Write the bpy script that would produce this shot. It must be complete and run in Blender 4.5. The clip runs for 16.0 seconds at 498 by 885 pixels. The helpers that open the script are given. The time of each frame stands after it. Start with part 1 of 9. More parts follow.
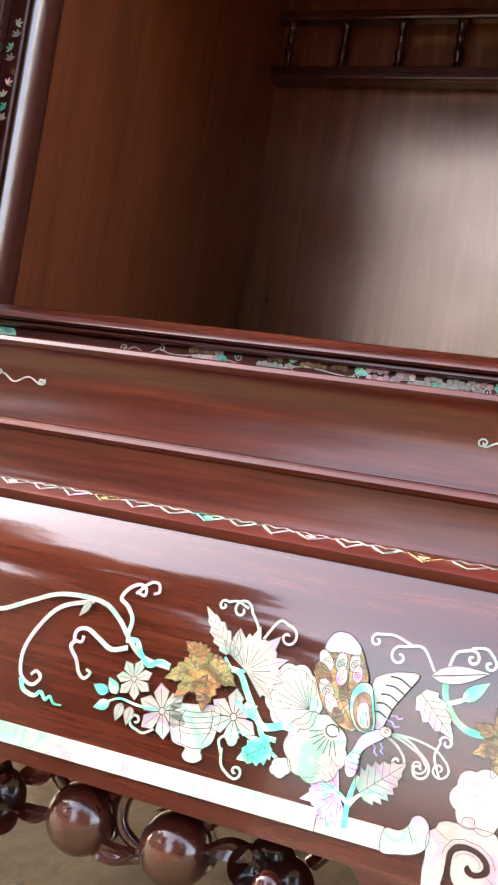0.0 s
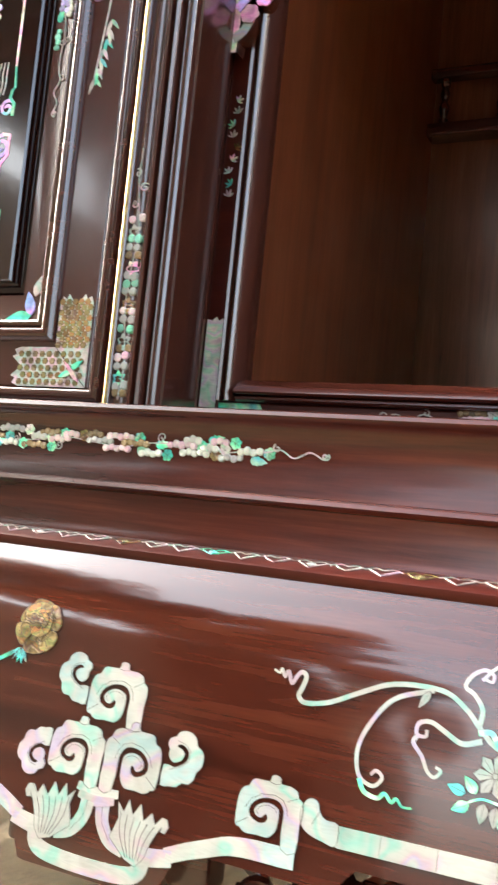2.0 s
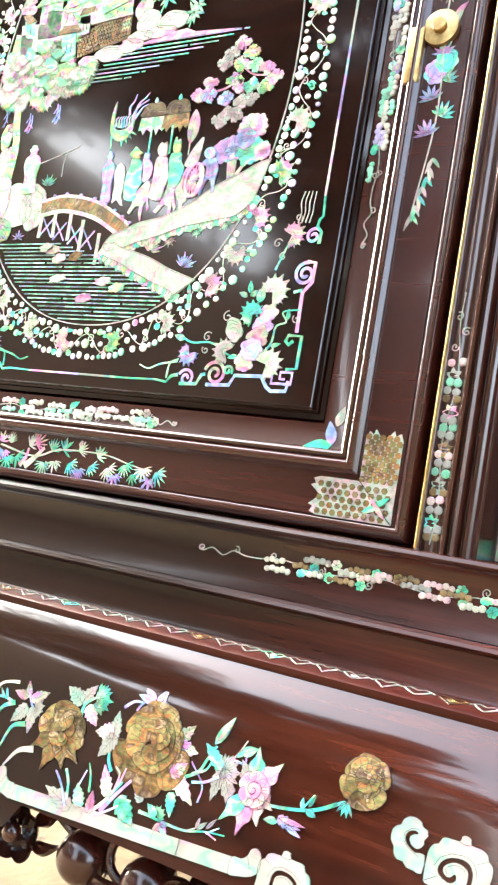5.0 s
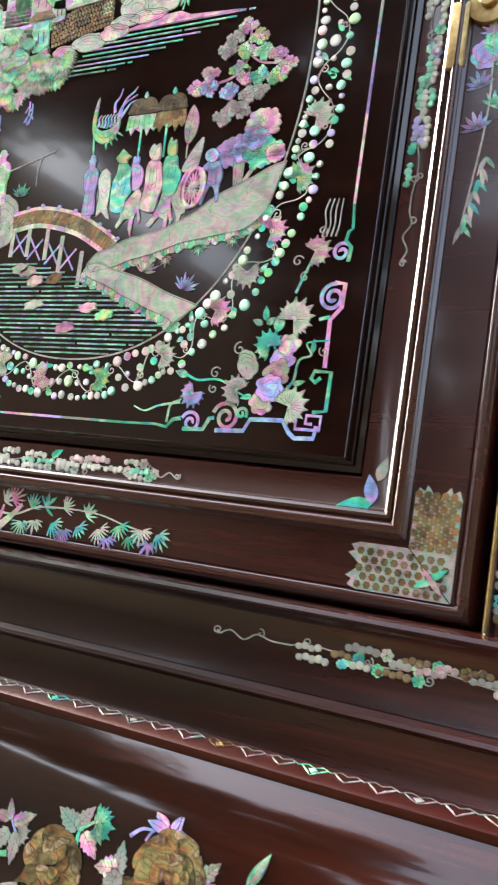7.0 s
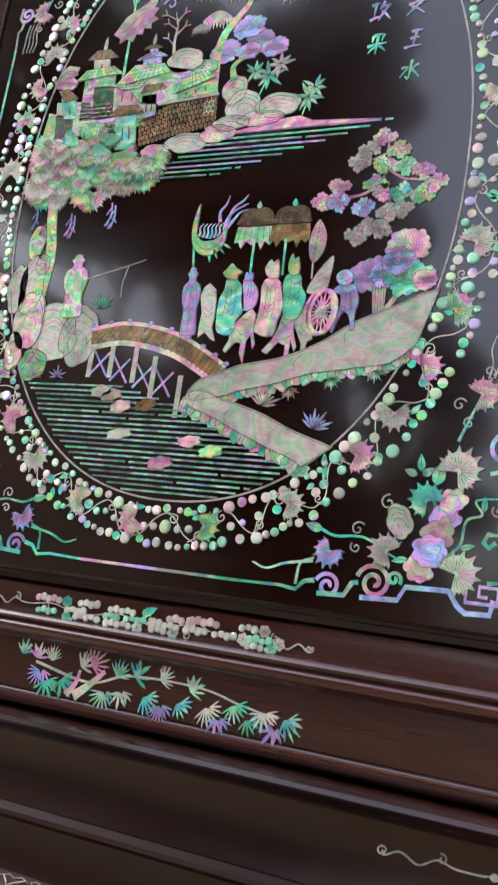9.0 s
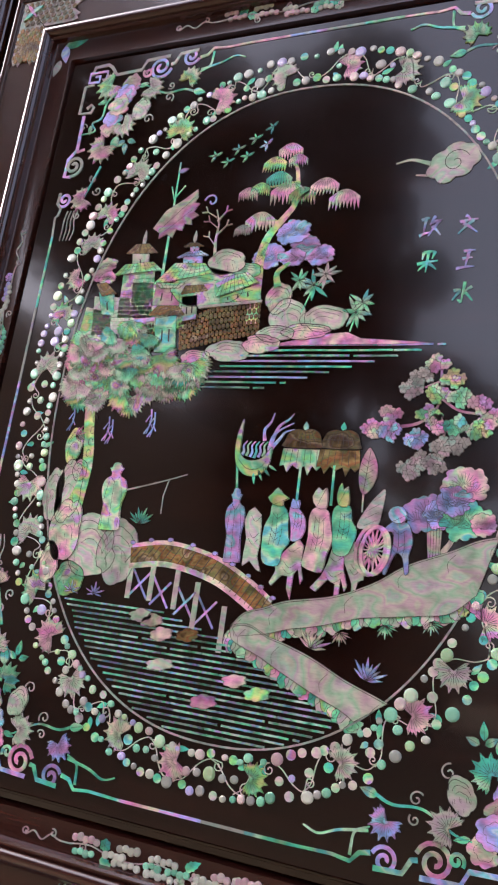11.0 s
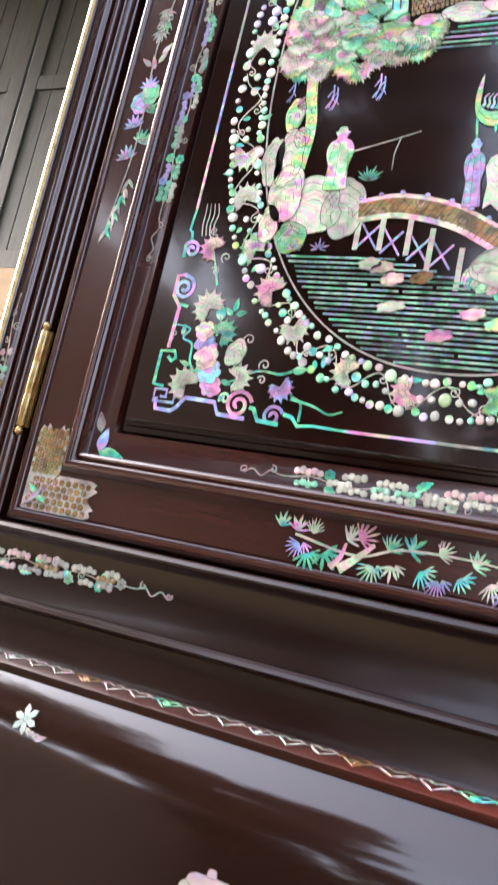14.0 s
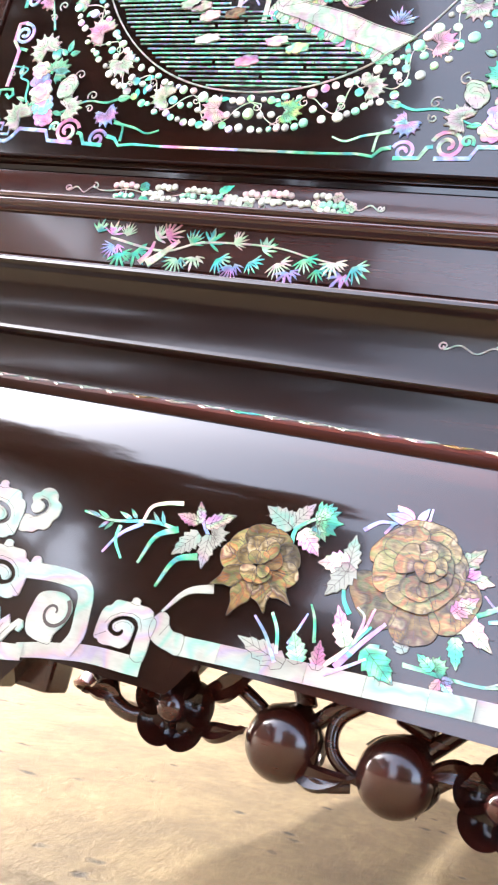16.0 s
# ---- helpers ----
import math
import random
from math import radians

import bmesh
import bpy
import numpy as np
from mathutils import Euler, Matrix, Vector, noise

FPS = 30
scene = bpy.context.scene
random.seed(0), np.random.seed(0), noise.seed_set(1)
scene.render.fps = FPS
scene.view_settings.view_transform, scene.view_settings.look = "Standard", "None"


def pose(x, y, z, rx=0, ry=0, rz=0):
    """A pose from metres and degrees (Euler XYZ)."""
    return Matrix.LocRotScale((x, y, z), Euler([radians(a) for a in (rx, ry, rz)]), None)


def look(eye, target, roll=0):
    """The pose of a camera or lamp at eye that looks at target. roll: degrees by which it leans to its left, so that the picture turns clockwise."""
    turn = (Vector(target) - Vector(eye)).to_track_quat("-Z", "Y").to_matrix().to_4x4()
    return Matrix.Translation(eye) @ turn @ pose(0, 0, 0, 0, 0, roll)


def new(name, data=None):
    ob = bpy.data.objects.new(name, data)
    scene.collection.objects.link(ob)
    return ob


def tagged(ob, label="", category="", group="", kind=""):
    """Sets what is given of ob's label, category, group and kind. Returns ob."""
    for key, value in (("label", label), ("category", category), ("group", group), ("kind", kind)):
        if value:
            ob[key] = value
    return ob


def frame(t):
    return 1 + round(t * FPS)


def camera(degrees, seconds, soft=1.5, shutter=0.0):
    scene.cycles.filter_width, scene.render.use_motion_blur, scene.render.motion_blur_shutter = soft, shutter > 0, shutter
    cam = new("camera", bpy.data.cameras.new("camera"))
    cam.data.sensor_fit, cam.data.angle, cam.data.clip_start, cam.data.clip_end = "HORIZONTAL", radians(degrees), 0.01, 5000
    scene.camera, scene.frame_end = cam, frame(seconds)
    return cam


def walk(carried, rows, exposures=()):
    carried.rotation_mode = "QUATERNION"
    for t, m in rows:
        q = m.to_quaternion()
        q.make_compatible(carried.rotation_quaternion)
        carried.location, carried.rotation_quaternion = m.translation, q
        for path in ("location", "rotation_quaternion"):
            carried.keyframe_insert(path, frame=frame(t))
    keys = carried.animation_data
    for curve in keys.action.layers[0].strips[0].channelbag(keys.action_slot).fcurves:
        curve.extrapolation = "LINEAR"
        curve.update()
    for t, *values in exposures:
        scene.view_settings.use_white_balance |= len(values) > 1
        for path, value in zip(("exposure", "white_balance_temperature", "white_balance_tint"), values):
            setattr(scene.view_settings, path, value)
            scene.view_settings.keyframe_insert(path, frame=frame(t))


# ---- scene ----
cam = camera(30.22, 16.0, 2.0, 0.25)
PATH = [
    (0.0, 0.0035, 0.0080, 0.2732, 91.140, -9.183, 19.872),
    (0.5, -0.0041, 0.0120, 0.2665, 92.104, -9.154, 18.891),
    (1.0, -0.0366, -0.0013, 0.2590, 92.604, -7.421, 19.464),
    (1.5, -0.0758, -0.0040, 0.2560, 93.082, -5.298, 22.172),
    (2.0, -0.1113, -0.0084, 0.2641, 94.444, -5.629, 25.391),
    (2.5, -0.1363, -0.0186, 0.2744, 95.186, -6.807, 27.091),
    (3.0, -0.1541, -0.0301, 0.2803, 96.091, -7.552, 28.200),
    (3.5, -0.1703, -0.0347, 0.2945, 96.428, -7.688, 28.794),
    (4.0, -0.1897, -0.0535, 0.3157, 96.740, -8.043, 29.546),
    (4.5, -0.2163, -0.0626, 0.3305, 96.438, -8.859, 30.074),
    (5.0, -0.2408, -0.0850, 0.3201, 95.094, -9.725, 30.545),
    (5.2, -0.2482, -0.0879, 0.3176, 95.125, -10.028, 30.566),
    (7.3, -0.3664, -0.0060, 0.3570, 96.074, -7.972, 28.610),
    (7.5, -0.3998, -0.0155, 0.3457, 97.341, -8.149, 28.023),
    (8.0, -0.4435, -0.0156, 0.3567, 98.634, -8.260, 25.092),
    (8.2, -0.4591, -0.0079, 0.3601, 99.345, -8.512, 23.997),
    (10.3, -0.4932, -0.0013, 0.4852, 102.787, -8.824, 24.334),
    (10.5, -0.5008, -0.0051, 0.4974, 103.076, -8.811, 24.748),
    (11.0, -0.5092, -0.0188, 0.5081, 103.239, -9.023, 24.956),
    (11.5, -0.5124, -0.0324, 0.5255, 103.472, -8.935, 25.508),
    (12.0, -0.5248, -0.0532, 0.5296, 103.395, -9.027, 26.122),
    (12.5, -0.5433, -0.0570, 0.5115, 102.585, -9.427, 26.544),
    (13.0, -0.5712, -0.0574, 0.4598, 101.400, -10.129, 26.682),
    (13.5, -0.6038, -0.0532, 0.3897, 100.309, -11.517, 26.145),
    (14.0, -0.6002, -0.0265, 0.3104, 99.424, -12.809, 26.228),
    (14.5, -0.5768, -0.0208, 0.2632, 98.114, -13.004, 26.156),
    (15.0, -0.5490, -0.0207, 0.1785, 100.689, -12.222, 23.810),
    (15.5, -0.5218, -0.0088, 0.1481, 100.430, -12.688, 20.495),
    (16.0, -0.4967, -0.0040, 0.1393, 100.626, -13.996, 20.044),
]
EXPOSE = [(0.0, 4.6, 6400, 12), (0.5, 4.48, 6400, 11), (1.0, 4.42, 6400, 10), (2.0, 4.22, 6400, 5), (3.0, 3.85, 6350, 3), (3.5, 3.95, 6350, 3), (4.0, 4.25, 6350, 4), (4.5, 4.55, 6300, 5), (5.0, 4.5, 6300, 5), (7.5, 3.25, 6050, 7), (8.0, 3.3, 6050, 7), (10.5, 2.75, 6150, 21), (11.2, 2.98, 6180, 21), (12.5, 3.45, 6150, 21), (13.5, 3.3, 6150, 16), (14.0, 3.8, 6150, 15), (14.5, 4.5, 6250, 16), (15.0, 4.72, 6320, 16), (15.5, 4.65, 6080, 14), (16.0, 4.35, 5950, 12)]
walk(cam, [(t, pose(x, y, z, rx, ry, rz)) for t, x, y, z, rx, ry, rz in PATH], EXPOSE)

# ---- light ----
world = bpy.data.worlds.new("sky")
scene.world = world
world.use_nodes = True
_wn = world.node_tree
_sky = _wn.nodes.new("ShaderNodeTexSky")
_sky.sky_type = "NISHITA"
_sky.sun_disc = False
SUN_UP, SUN_TURN = 24.0, 86.0      # elevation; turn of the sun from +y towards -x
_sky.sun_elevation = radians(SUN_UP)
_sky.sun_rotation = radians(-SUN_TURN)
_sky.air_density, _sky.dust_density, _sky.ozone_density = 0.8, 7.5, 0.5
# a thin veil of cloud takes some of the blue out of the sky
_grey, _veil = _wn.nodes.new("ShaderNodeRGBToBW"), _wn.nodes.new("ShaderNodeMix")
_veil.data_type, _veil.inputs[0].default_value = "RGBA", 0.45
_wn.links.new(_sky.outputs["Color"], _grey.inputs[0])
_wn.links.new(_sky.outputs["Color"], _veil.inputs[6])
_wn.links.new(_grey.outputs[0], _veil.inputs[7])
_wn.links.new(_veil.outputs[2], _wn.nodes["Background"].inputs["Color"])
_wn.nodes["Background"].inputs["Strength"].default_value = 0.15

sun_data = bpy.data.lights.new("sun", "SUN")
sun_data.energy, sun_data.angle, sun_data.color = 1.0, radians(0.6), (1.0, 0.90, 0.74)
sun = new("sun", sun_data)
_sd = Vector((-math.sin(radians(SUN_TURN)) * math.cos(radians(SUN_UP)), math.cos(radians(SUN_TURN)) * math.cos(radians(SUN_UP)), math.sin(radians(SUN_UP))))
sun.matrix_world = look(_sd * 20, (0, 0, 0))

# ---- materials ----
def mat_new(name):
    m = bpy.data.materials.new(name)
    m.use_nodes = True
    nt = m.node_tree
    return m, nt, nt.nodes["Principled BSDF"]


def ramp(nt, stops, mode="LINEAR"):
    r = nt.nodes.new("ShaderNodeValToRGB")
    e = r.color_ramp.elements
    r.color_ramp.interpolation = mode
    while len(e) < len(stops):
        e.new(0.5)
    for el, (p, c) in zip(e, stops):
        el.position, el.color = p, (*c, 1)
    return r


def coords(nt, scale):
    tc = nt.nodes.new("ShaderNodeTexCoord")
    mp = nt.nodes.new("ShaderNodeMapping")
    mp.inputs["Scale"].default_value = scale
    nt.links.new(tc.outputs["Object"], mp.inputs["Vector"])
    return mp.outputs["Vector"]


def noise_tex(nt, vec, scale, detail=4, rough=0.55, warp=0.0):
    n = nt.nodes.new("ShaderNodeTexNoise")
    n.inputs["Scale"].default_value, n.inputs["Detail"].default_value, n.inputs["Roughness"].default_value = scale, detail, rough
    n.inputs["Distortion"].default_value = warp
    nt.links.new(vec, n.inputs["Vector"])
    return n.outputs["Fac"]


def math_node(nt, op, a, b=None):
    n = nt.nodes.new("ShaderNodeMath")
    n.operation = op
    for i, v in enumerate((a, b)):
        if v is None:
            continue
        if isinstance(v, (int, float)):
            n.inputs[i].default_value = v
        else:
            nt.links.new(v, n.inputs[i])
    return n.outputs[0]


def mix_col(nt, fac, a, b, kind="MIX"):
    n = nt.nodes.new("ShaderNodeMix")
    n.data_type, n.blend_type = "RGBA", kind
    for i, v in ((0, fac), (6, a), (7, b)):
        if isinstance(v, (int, float)):
            n.inputs[i].default_value = v
        elif isinstance(v, tuple):
            n.inputs[i].default_value = (*v, 1)
        else:
            nt.links.new(v, n.inputs[i])
    return n.outputs[2]


def bump(nt, bsdf, height, strength, dist=0.001):
    b = nt.nodes.new("ShaderNodeBump")
    b.inputs["Strength"].default_value, b.inputs["Distance"].default_value = strength, dist
    nt.links.new(height, b.inputs["Height"])
    nt.links.new(b.outputs["Normal"], bsdf.inputs["Normal"])


def rosewood(name, dark, mid, light, along="x", rough=0.16, coat=0.6, gloss=0.5, tone=None, relief=0.03, coat_rough=0.07):
    """Polished rosewood with a streaked grain along one axis, pores, worn gloss."""
    m, nt, b = mat_new(name)
    s = {"x": (1.6, 30, 30), "z": (30, 30, 1.6), "y": (30, 1.6, 30)}[along]
    v = coords(nt, s)
    g = noise_tex(nt, v, 2.2, 6, 0.62, 0.6)
    fine = noise_tex(nt, coords(nt, tuple(k * 5 for k in s)), 3.0, 3, 0.6)
    big = noise_tex(nt, coords(nt, (1, 1, 1)), 5.0, 3, 0.5)
    r = ramp(nt, [(0.30, dark), (0.52, mid), (0.74, light)])
    mixed = math_node(nt, "ADD", math_node(nt, "MULTIPLY", g, 0.75), math_node(nt, "MULTIPLY", fine, 0.25))
    nt.links.new(mixed, r.inputs["Fac"])
    c = mix_col(nt, math_node(nt, "MULTIPLY", big, 0.45), r.outputs["Color"], tuple(k * 0.55 for k in dark))
    if tone:
        # blacker towards the left end of the board, with an uneven border
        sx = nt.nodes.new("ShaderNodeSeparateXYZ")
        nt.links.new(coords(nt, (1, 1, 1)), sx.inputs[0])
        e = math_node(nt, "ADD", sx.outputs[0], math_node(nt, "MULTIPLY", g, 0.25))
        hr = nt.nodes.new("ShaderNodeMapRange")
        for q, val in ((1, tone[0]), (2, tone[1]), (3, 0.93), (4, 0.0)):
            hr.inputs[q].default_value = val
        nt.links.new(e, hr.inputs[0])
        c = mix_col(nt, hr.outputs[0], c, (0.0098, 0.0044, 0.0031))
    nt.links.new(c, b.inputs["Base Color"])
    b.inputs["Specular IOR Level"].default_value = gloss
    smear = noise_tex(nt, coords(nt, (3, 3, 3)), 5.0, 2, 0.55)
    nt.links.new(math_node(nt, "ADD", math_node(nt, "MULTIPLY", smear, rough * 0.8), rough * 0.55), b.inputs["Roughness"])
    b.inputs["Coat Weight"].default_value, b.inputs["Coat Roughness"].default_value = coat, coat_rough
    if relief:
        bump(nt, b, mixed, relief, 0.0006)
    return m


def pearl(name, stops, spread, scale, rough=0.30, vein=0.22, shine=0.12, shift=0.0):
    """Mother-of-pearl: soft bands of interference colour that wander through each piece, silky growth lines, duller patches."""
    m, nt, b = mat_new(name)
    n = noise_tex(nt, coords(nt, (1.0, 1.0, 1.5)), scale * 2.2, 0, 0.4, 0.5)
    n2 = noise_tex(nt, coords(nt, (1.6, 1.0, 1.0)), scale * 4.6, 0, 0.5, 0.6)
    oi = nt.nodes.new("ShaderNodeObjectInfo")
    gi = nt.nodes.new("ShaderNodeNewGeometry")
    k = math_node(nt, "ADD", math_node(nt, "MULTIPLY", n, spread), math_node(nt, "MULTIPLY", oi.outputs["Random"], 0.34))
    k = math_node(nt, "ADD", k, math_node(nt, "MULTIPLY", gi.outputs["Random Per Island"], 0.22))
    k = math_node(nt, "ADD", k, math_node(nt, "MULTIPLY", n2, 0.34))
    k = math_node(nt, "FRACT", math_node(nt, "ADD", k, shift + 1.0))
    r = ramp(nt, stops)
    nt.links.new(k, r.inputs["Fac"])
    # nacre layers: some patches lie dull, some bright, and no two pieces alike
    n3 = noise_tex(nt, coords(nt, (1.0, 1.0, 1.0)), scale * 3.0, 1, 0.5, 0.8)
    tr = ramp(nt, [(0.34, (1 - vein * 2.6,) * 3), (0.50, (1 - vein * 0.6,) * 3), (0.64, (1 + vein * 0.5,) * 3)])
    nt.links.new(n3, tr.inputs["Fac"])
    c = mix_col(nt, 1.0, r.outputs["Color"], tr.outputs["Color"], "MULTIPLY")
    lot = ramp(nt, [(0.0, (1 - vein * 2.4,) * 3), (0.45, (1.0,) * 3), (1.0, (1 + vein * 0.4,) * 3)])
    nt.links.new(math_node(nt, "FRACT", math_node(nt, "MULTIPLY", oi.outputs["Random"], 7.31)), lot.inputs["Fac"])
    c = mix_col(nt, 1.0, c, lot.outputs["Color"], "MULTIPLY")
    lines = noise_tex(nt, coords(nt, (1.2, 1.0, 5.0)), scale * 6, 1, 0.5, 1.0)
    lr = ramp(nt, [(0.36, (1 - vein * 1.1,) * 3), (0.56, (1, 1, 1))])
    nt.links.new(lines, lr.inputs["Fac"])
    c = mix_col(nt, 1.0, c, lr.outputs["Color"], "MULTIPLY")
    nt.links.new(c, b.inputs["Base Color"])
    b.inputs["Roughness"].default_value = rough
    b.inputs["Coat Weight"].default_value, b.inputs["Coat Roughness"].default_value = shine, 0.10
    bump(nt, b, math_node(nt, "ADD", n3, math_node(nt, "MULTIPLY", lines, 0.3)), 0.45, 0.0006)
    return m


APRON_WOOD = rosewood("apron_rosewood", (0.018, 0.0040, 0.0024), (0.058, 0.0118, 0.0060), (0.112, 0.0285, 0.0135), "x", 0.11, 0.55, tone=(-0.38, -0.12), coat_rough=0.05)
# dimmer reflections on the left trim are put into this colour as darkening
TRIM_WOOD = rosewood("trim_rosewood", (0.030, 0.0062, 0.0038), (0.092, 0.0182, 0.0100), (0.175, 0.0420, 0.0210), "x", 0.225, 0.10, gloss=0.40, tone=(-0.34, 0.02), relief=0.012)
RED_WOOD = rosewood("red_edge_rosewood", (0.036, 0.0046, 0.0022), (0.068, 0.0088, 0.0040), (0.110, 0.0180, 0.0072), "x", 0.39, 0.0, gloss=0.20, tone=(-0.80, 0.10))
POST_WOOD = rosewood("post_rosewood", (0.026, 0.0075, 0.0052), (0.058, 0.0160, 0.0100), (0.105, 0.0330, 0.0185), "z", 0.225, 0.8, gloss=0.6, coat_rough=0.12)
RAIL_WOOD = rosewood("door_rail_rosewood", (0.033, 0.0082, 0.0054), (0.050, 0.0120, 0.0077), (0.074, 0.0182, 0.0110), "x", 0.225, 0.5, gloss=0.5)
PANEL_WOOD = rosewood("panel_ebony_stain", (0.0060, 0.0016, 0.0011), (0.0130, 0.0034, 0.0022), (0.030, 0.0080, 0.0050), "x", 0.13, 0.45, gloss=0.5, coat_rough=0.05)
INNER_WOOD = rosewood("inner_rosewood", (0.105, 0.0240, 0.0085), (0.195, 0.0500, 0.0175), (0.270, 0.0800, 0.0320), "z", 0.40, 0.1)
BACK_WOOD = rosewood("back_board_rosewood", (0.075, 0.0200, 0.0090), (0.150, 0.0500, 0.0260), (0.250, 0.1050, 0.0620), "z", 0.228, 0.0, gloss=0.8, relief=0.0)
BACK_WOOD.node_tree.nodes["Principled BSDF"].inputs["Specular Tint"].default_value = (1.0, 0.74, 0.58, 1)
BACK_WOOD.node_tree.nodes["Principled BSDF"].inputs["IOR"].default_value = 1.75
CARVED_WOOD = rosewood("carved_rosewood", (0.016, 0.0040, 0.0030), (0.052, 0.0108, 0.0066), (0.105, 0.0250, 0.0140), "x", 0.22, 0.45, coat_rough=0.12)
DARK_GAP = rosewood("shadow_gap_wood", (0.006, 0.003, 0.002), (0.010, 0.005, 0.004), (0.016, 0.008, 0.006), "z", 0.7, 0.0)

VIVID = pearl("abalone", [(0.0, (0.9, 0.302, 0.526)), (0.12, (0.9, 0.616, 0.448)), (0.26, (0.829, 0.806, 0.291)), (0.42, (0.336, 0.874, 0.269)), (0.56, (0.224, 0.806, 0.448)), (0.68, (0.616, 0.9, 0.56)), (0.80, (0.9, 0.829, 0.605)), (0.90, (0.672, 0.381, 0.874)), (1.0, (0.9, 0.302, 0.526))], 1.4, 34, 0.28, 0.15, shift=0.34)
PALE = pearl("white_pearl", [(0.0, (0.416, 0.305, 0.315)), (0.12, (0.388, 0.37, 0.315)), (0.34, (0.37, 0.379, 0.324)), (0.46, (0.223, 0.398, 0.315)), (0.56, (0.379, 0.388, 0.333)), (0.72, (0.296, 0.398, 0.362)), (0.84, (0.388, 0.379, 0.333)), (0.93, (0.351, 0.296, 0.379)), (1.0, (0.416, 0.305, 0.315))], 1.6, 15, 0.26, 0.06, shine=0.25, shift=-0.10)
GOLD = pearl("golden_shell", [(0.0, (0.206, 0.112, 0.0374)), (0.16, (0.393, 0.252, 0.0842)), (0.30, (0.393, 0.15, 0.0561)), (0.44, (0.224, 0.234, 0.0748)), (0.58, (0.355, 0.252, 0.103)), (0.72, (0.159, 0.103, 0.0374)), (0.82, (0.468, 0.355, 0.196)), (0.92, (0.262, 0.131, 0.0935)), (1.0, (0.206, 0.112, 0.0374))], 1.9, 34, 0.24, 0.22, shine=0.35)
GREEN = pearl("green_shell", [(0.0, (0.077, 0.66, 0.462)), (0.3, (0.22, 0.836, 0.418)), (0.5, (0.594, 0.88, 0.572)), (0.72, (0.154, 0.638, 0.682)), (1.0, (0.077, 0.66, 0.462))], 1.7, 34, 0.28, 0.16)
PINK = pearl("pink_shell", [(0.0, (0.9, 0.291, 0.56)), (0.28, (0.9, 0.56, 0.582)), (0.46, (0.9, 0.762, 0.56)), (0.62, (0.515, 0.806, 0.47)), (0.80, (0.818, 0.414, 0.862)), (1.0, (0.9, 0.291, 0.56))], 1.7, 34, 0.28, 0.16)
LILAC = pearl("lilac_shell", [(0.0, (0.291, 0.493, 0.9)), (0.3, (0.594, 0.426, 0.9)), (0.5, (0.862, 0.381, 0.784)), (0.7, (0.202, 0.739, 0.795)), (0.85, (0.661, 0.75, 0.896)), (1.0, (0.291, 0.493, 0.9))], 1.7, 35, 0.28, 0.16)
GREY = pearl("grey_shell", [(0.0, (0.42, 0.40, 0.34)), (0.22, (0.62, 0.52, 0.46)), (0.42, (0.36, 0.52, 0.42)), (0.60, (0.54, 0.52, 0.46)), (0.80, (0.66, 0.42, 0.48)), (1.0, (0.42, 0.40, 0.34))], 2.0, 34, 0.28, 0.14)
WATER = pearl("water_shell", [(0.0, (0.138, 0.644, 0.437)), (0.16, (0.575, 0.69, 0.598)), (0.34, (0.092, 0.667, 0.299)), (0.50, (0.529, 0.299, 0.667)), (0.66, (0.115, 0.529, 0.644)), (0.80, (0.644, 0.644, 0.552)), (0.90, (0.161, 0.69, 0.345)), (1.0, (0.138, 0.644, 0.437))], 3.0, 30, 0.28, 0.24)

CREAM = pearl("cream_shell", [(0.0, (0.729, 0.486, 0.534)), (0.16, (0.729, 0.668, 0.534)), (0.32, (0.437, 0.704, 0.437)), (0.46, (0.729, 0.704, 0.583)), (0.60, (0.704, 0.51, 0.583)), (0.74, (0.486, 0.704, 0.51)), (0.88, (0.753, 0.729, 0.534)), (1.0, (0.729, 0.486, 0.534))], 1.8, 26, 0.28, 0.11)

INK, _nt, _b = mat_new("engraved_line")
_b.inputs["Base Color"].default_value, _b.inputs["Roughness"].default_value = (0.035, 0.022, 0.018, 1), 0.5

BRASS, _nt, _b = mat_new("aged_brass")
_n = noise_tex(_nt, coords(_nt, (1, 1, 1)), 160, 4, 0.6)
_r = ramp(_nt, [(0.3, (0.30, 0.19, 0.07)), (0.7, (0.58, 0.42, 0.18))])
_nt.links.new(_n, _r.inputs["Fac"])
_nt.links.new(_r.outputs["Color"], _b.inputs["Base Color"])
_b.inputs["Metallic"].default_value, _b.inputs["Roughness"].default_value = 0.85, 0.32

CONCRETE, _nt, _b = mat_new("worn_yard_concrete")
_a = noise_tex(_nt, coords(_nt, (1, 0.45, 1)), 16, 6, 0.62, 0.0)
_c = noise_tex(_nt, coords(_nt, (1, 0.45, 1)), 110, 7, 0.75)
_e = noise_tex(_nt, coords(_nt, (1, 1, 1)), 0.8, 3, 0.5)
_f = math_node(_nt, "ADD", math_node(_nt, "MULTIPLY", _a, 0.55), math_node(_nt, "MULTIPLY", _c, 0.45))
_r = ramp(_nt, [(0.36, (0.056, 0.039, 0.018)), (0.47, (0.088, 0.061, 0.028)), (0.53, (0.108, 0.076, 0.035)), (0.66, (0.150, 0.108, 0.053))])
_nt.links.new(math_node(_nt, "ADD", _f, math_node(_nt, "MULTIPLY", math_node(_nt, "SUBTRACT", _e, 0.5), 0.10)), _r.inputs["Fac"])
_vo = _nt.nodes.new("ShaderNodeTexVoronoi")
_vo.inputs["Scale"].default_value = 22
_nt.links.new(coords(_nt, (1, 1, 1)), _vo.inputs["Vector"])
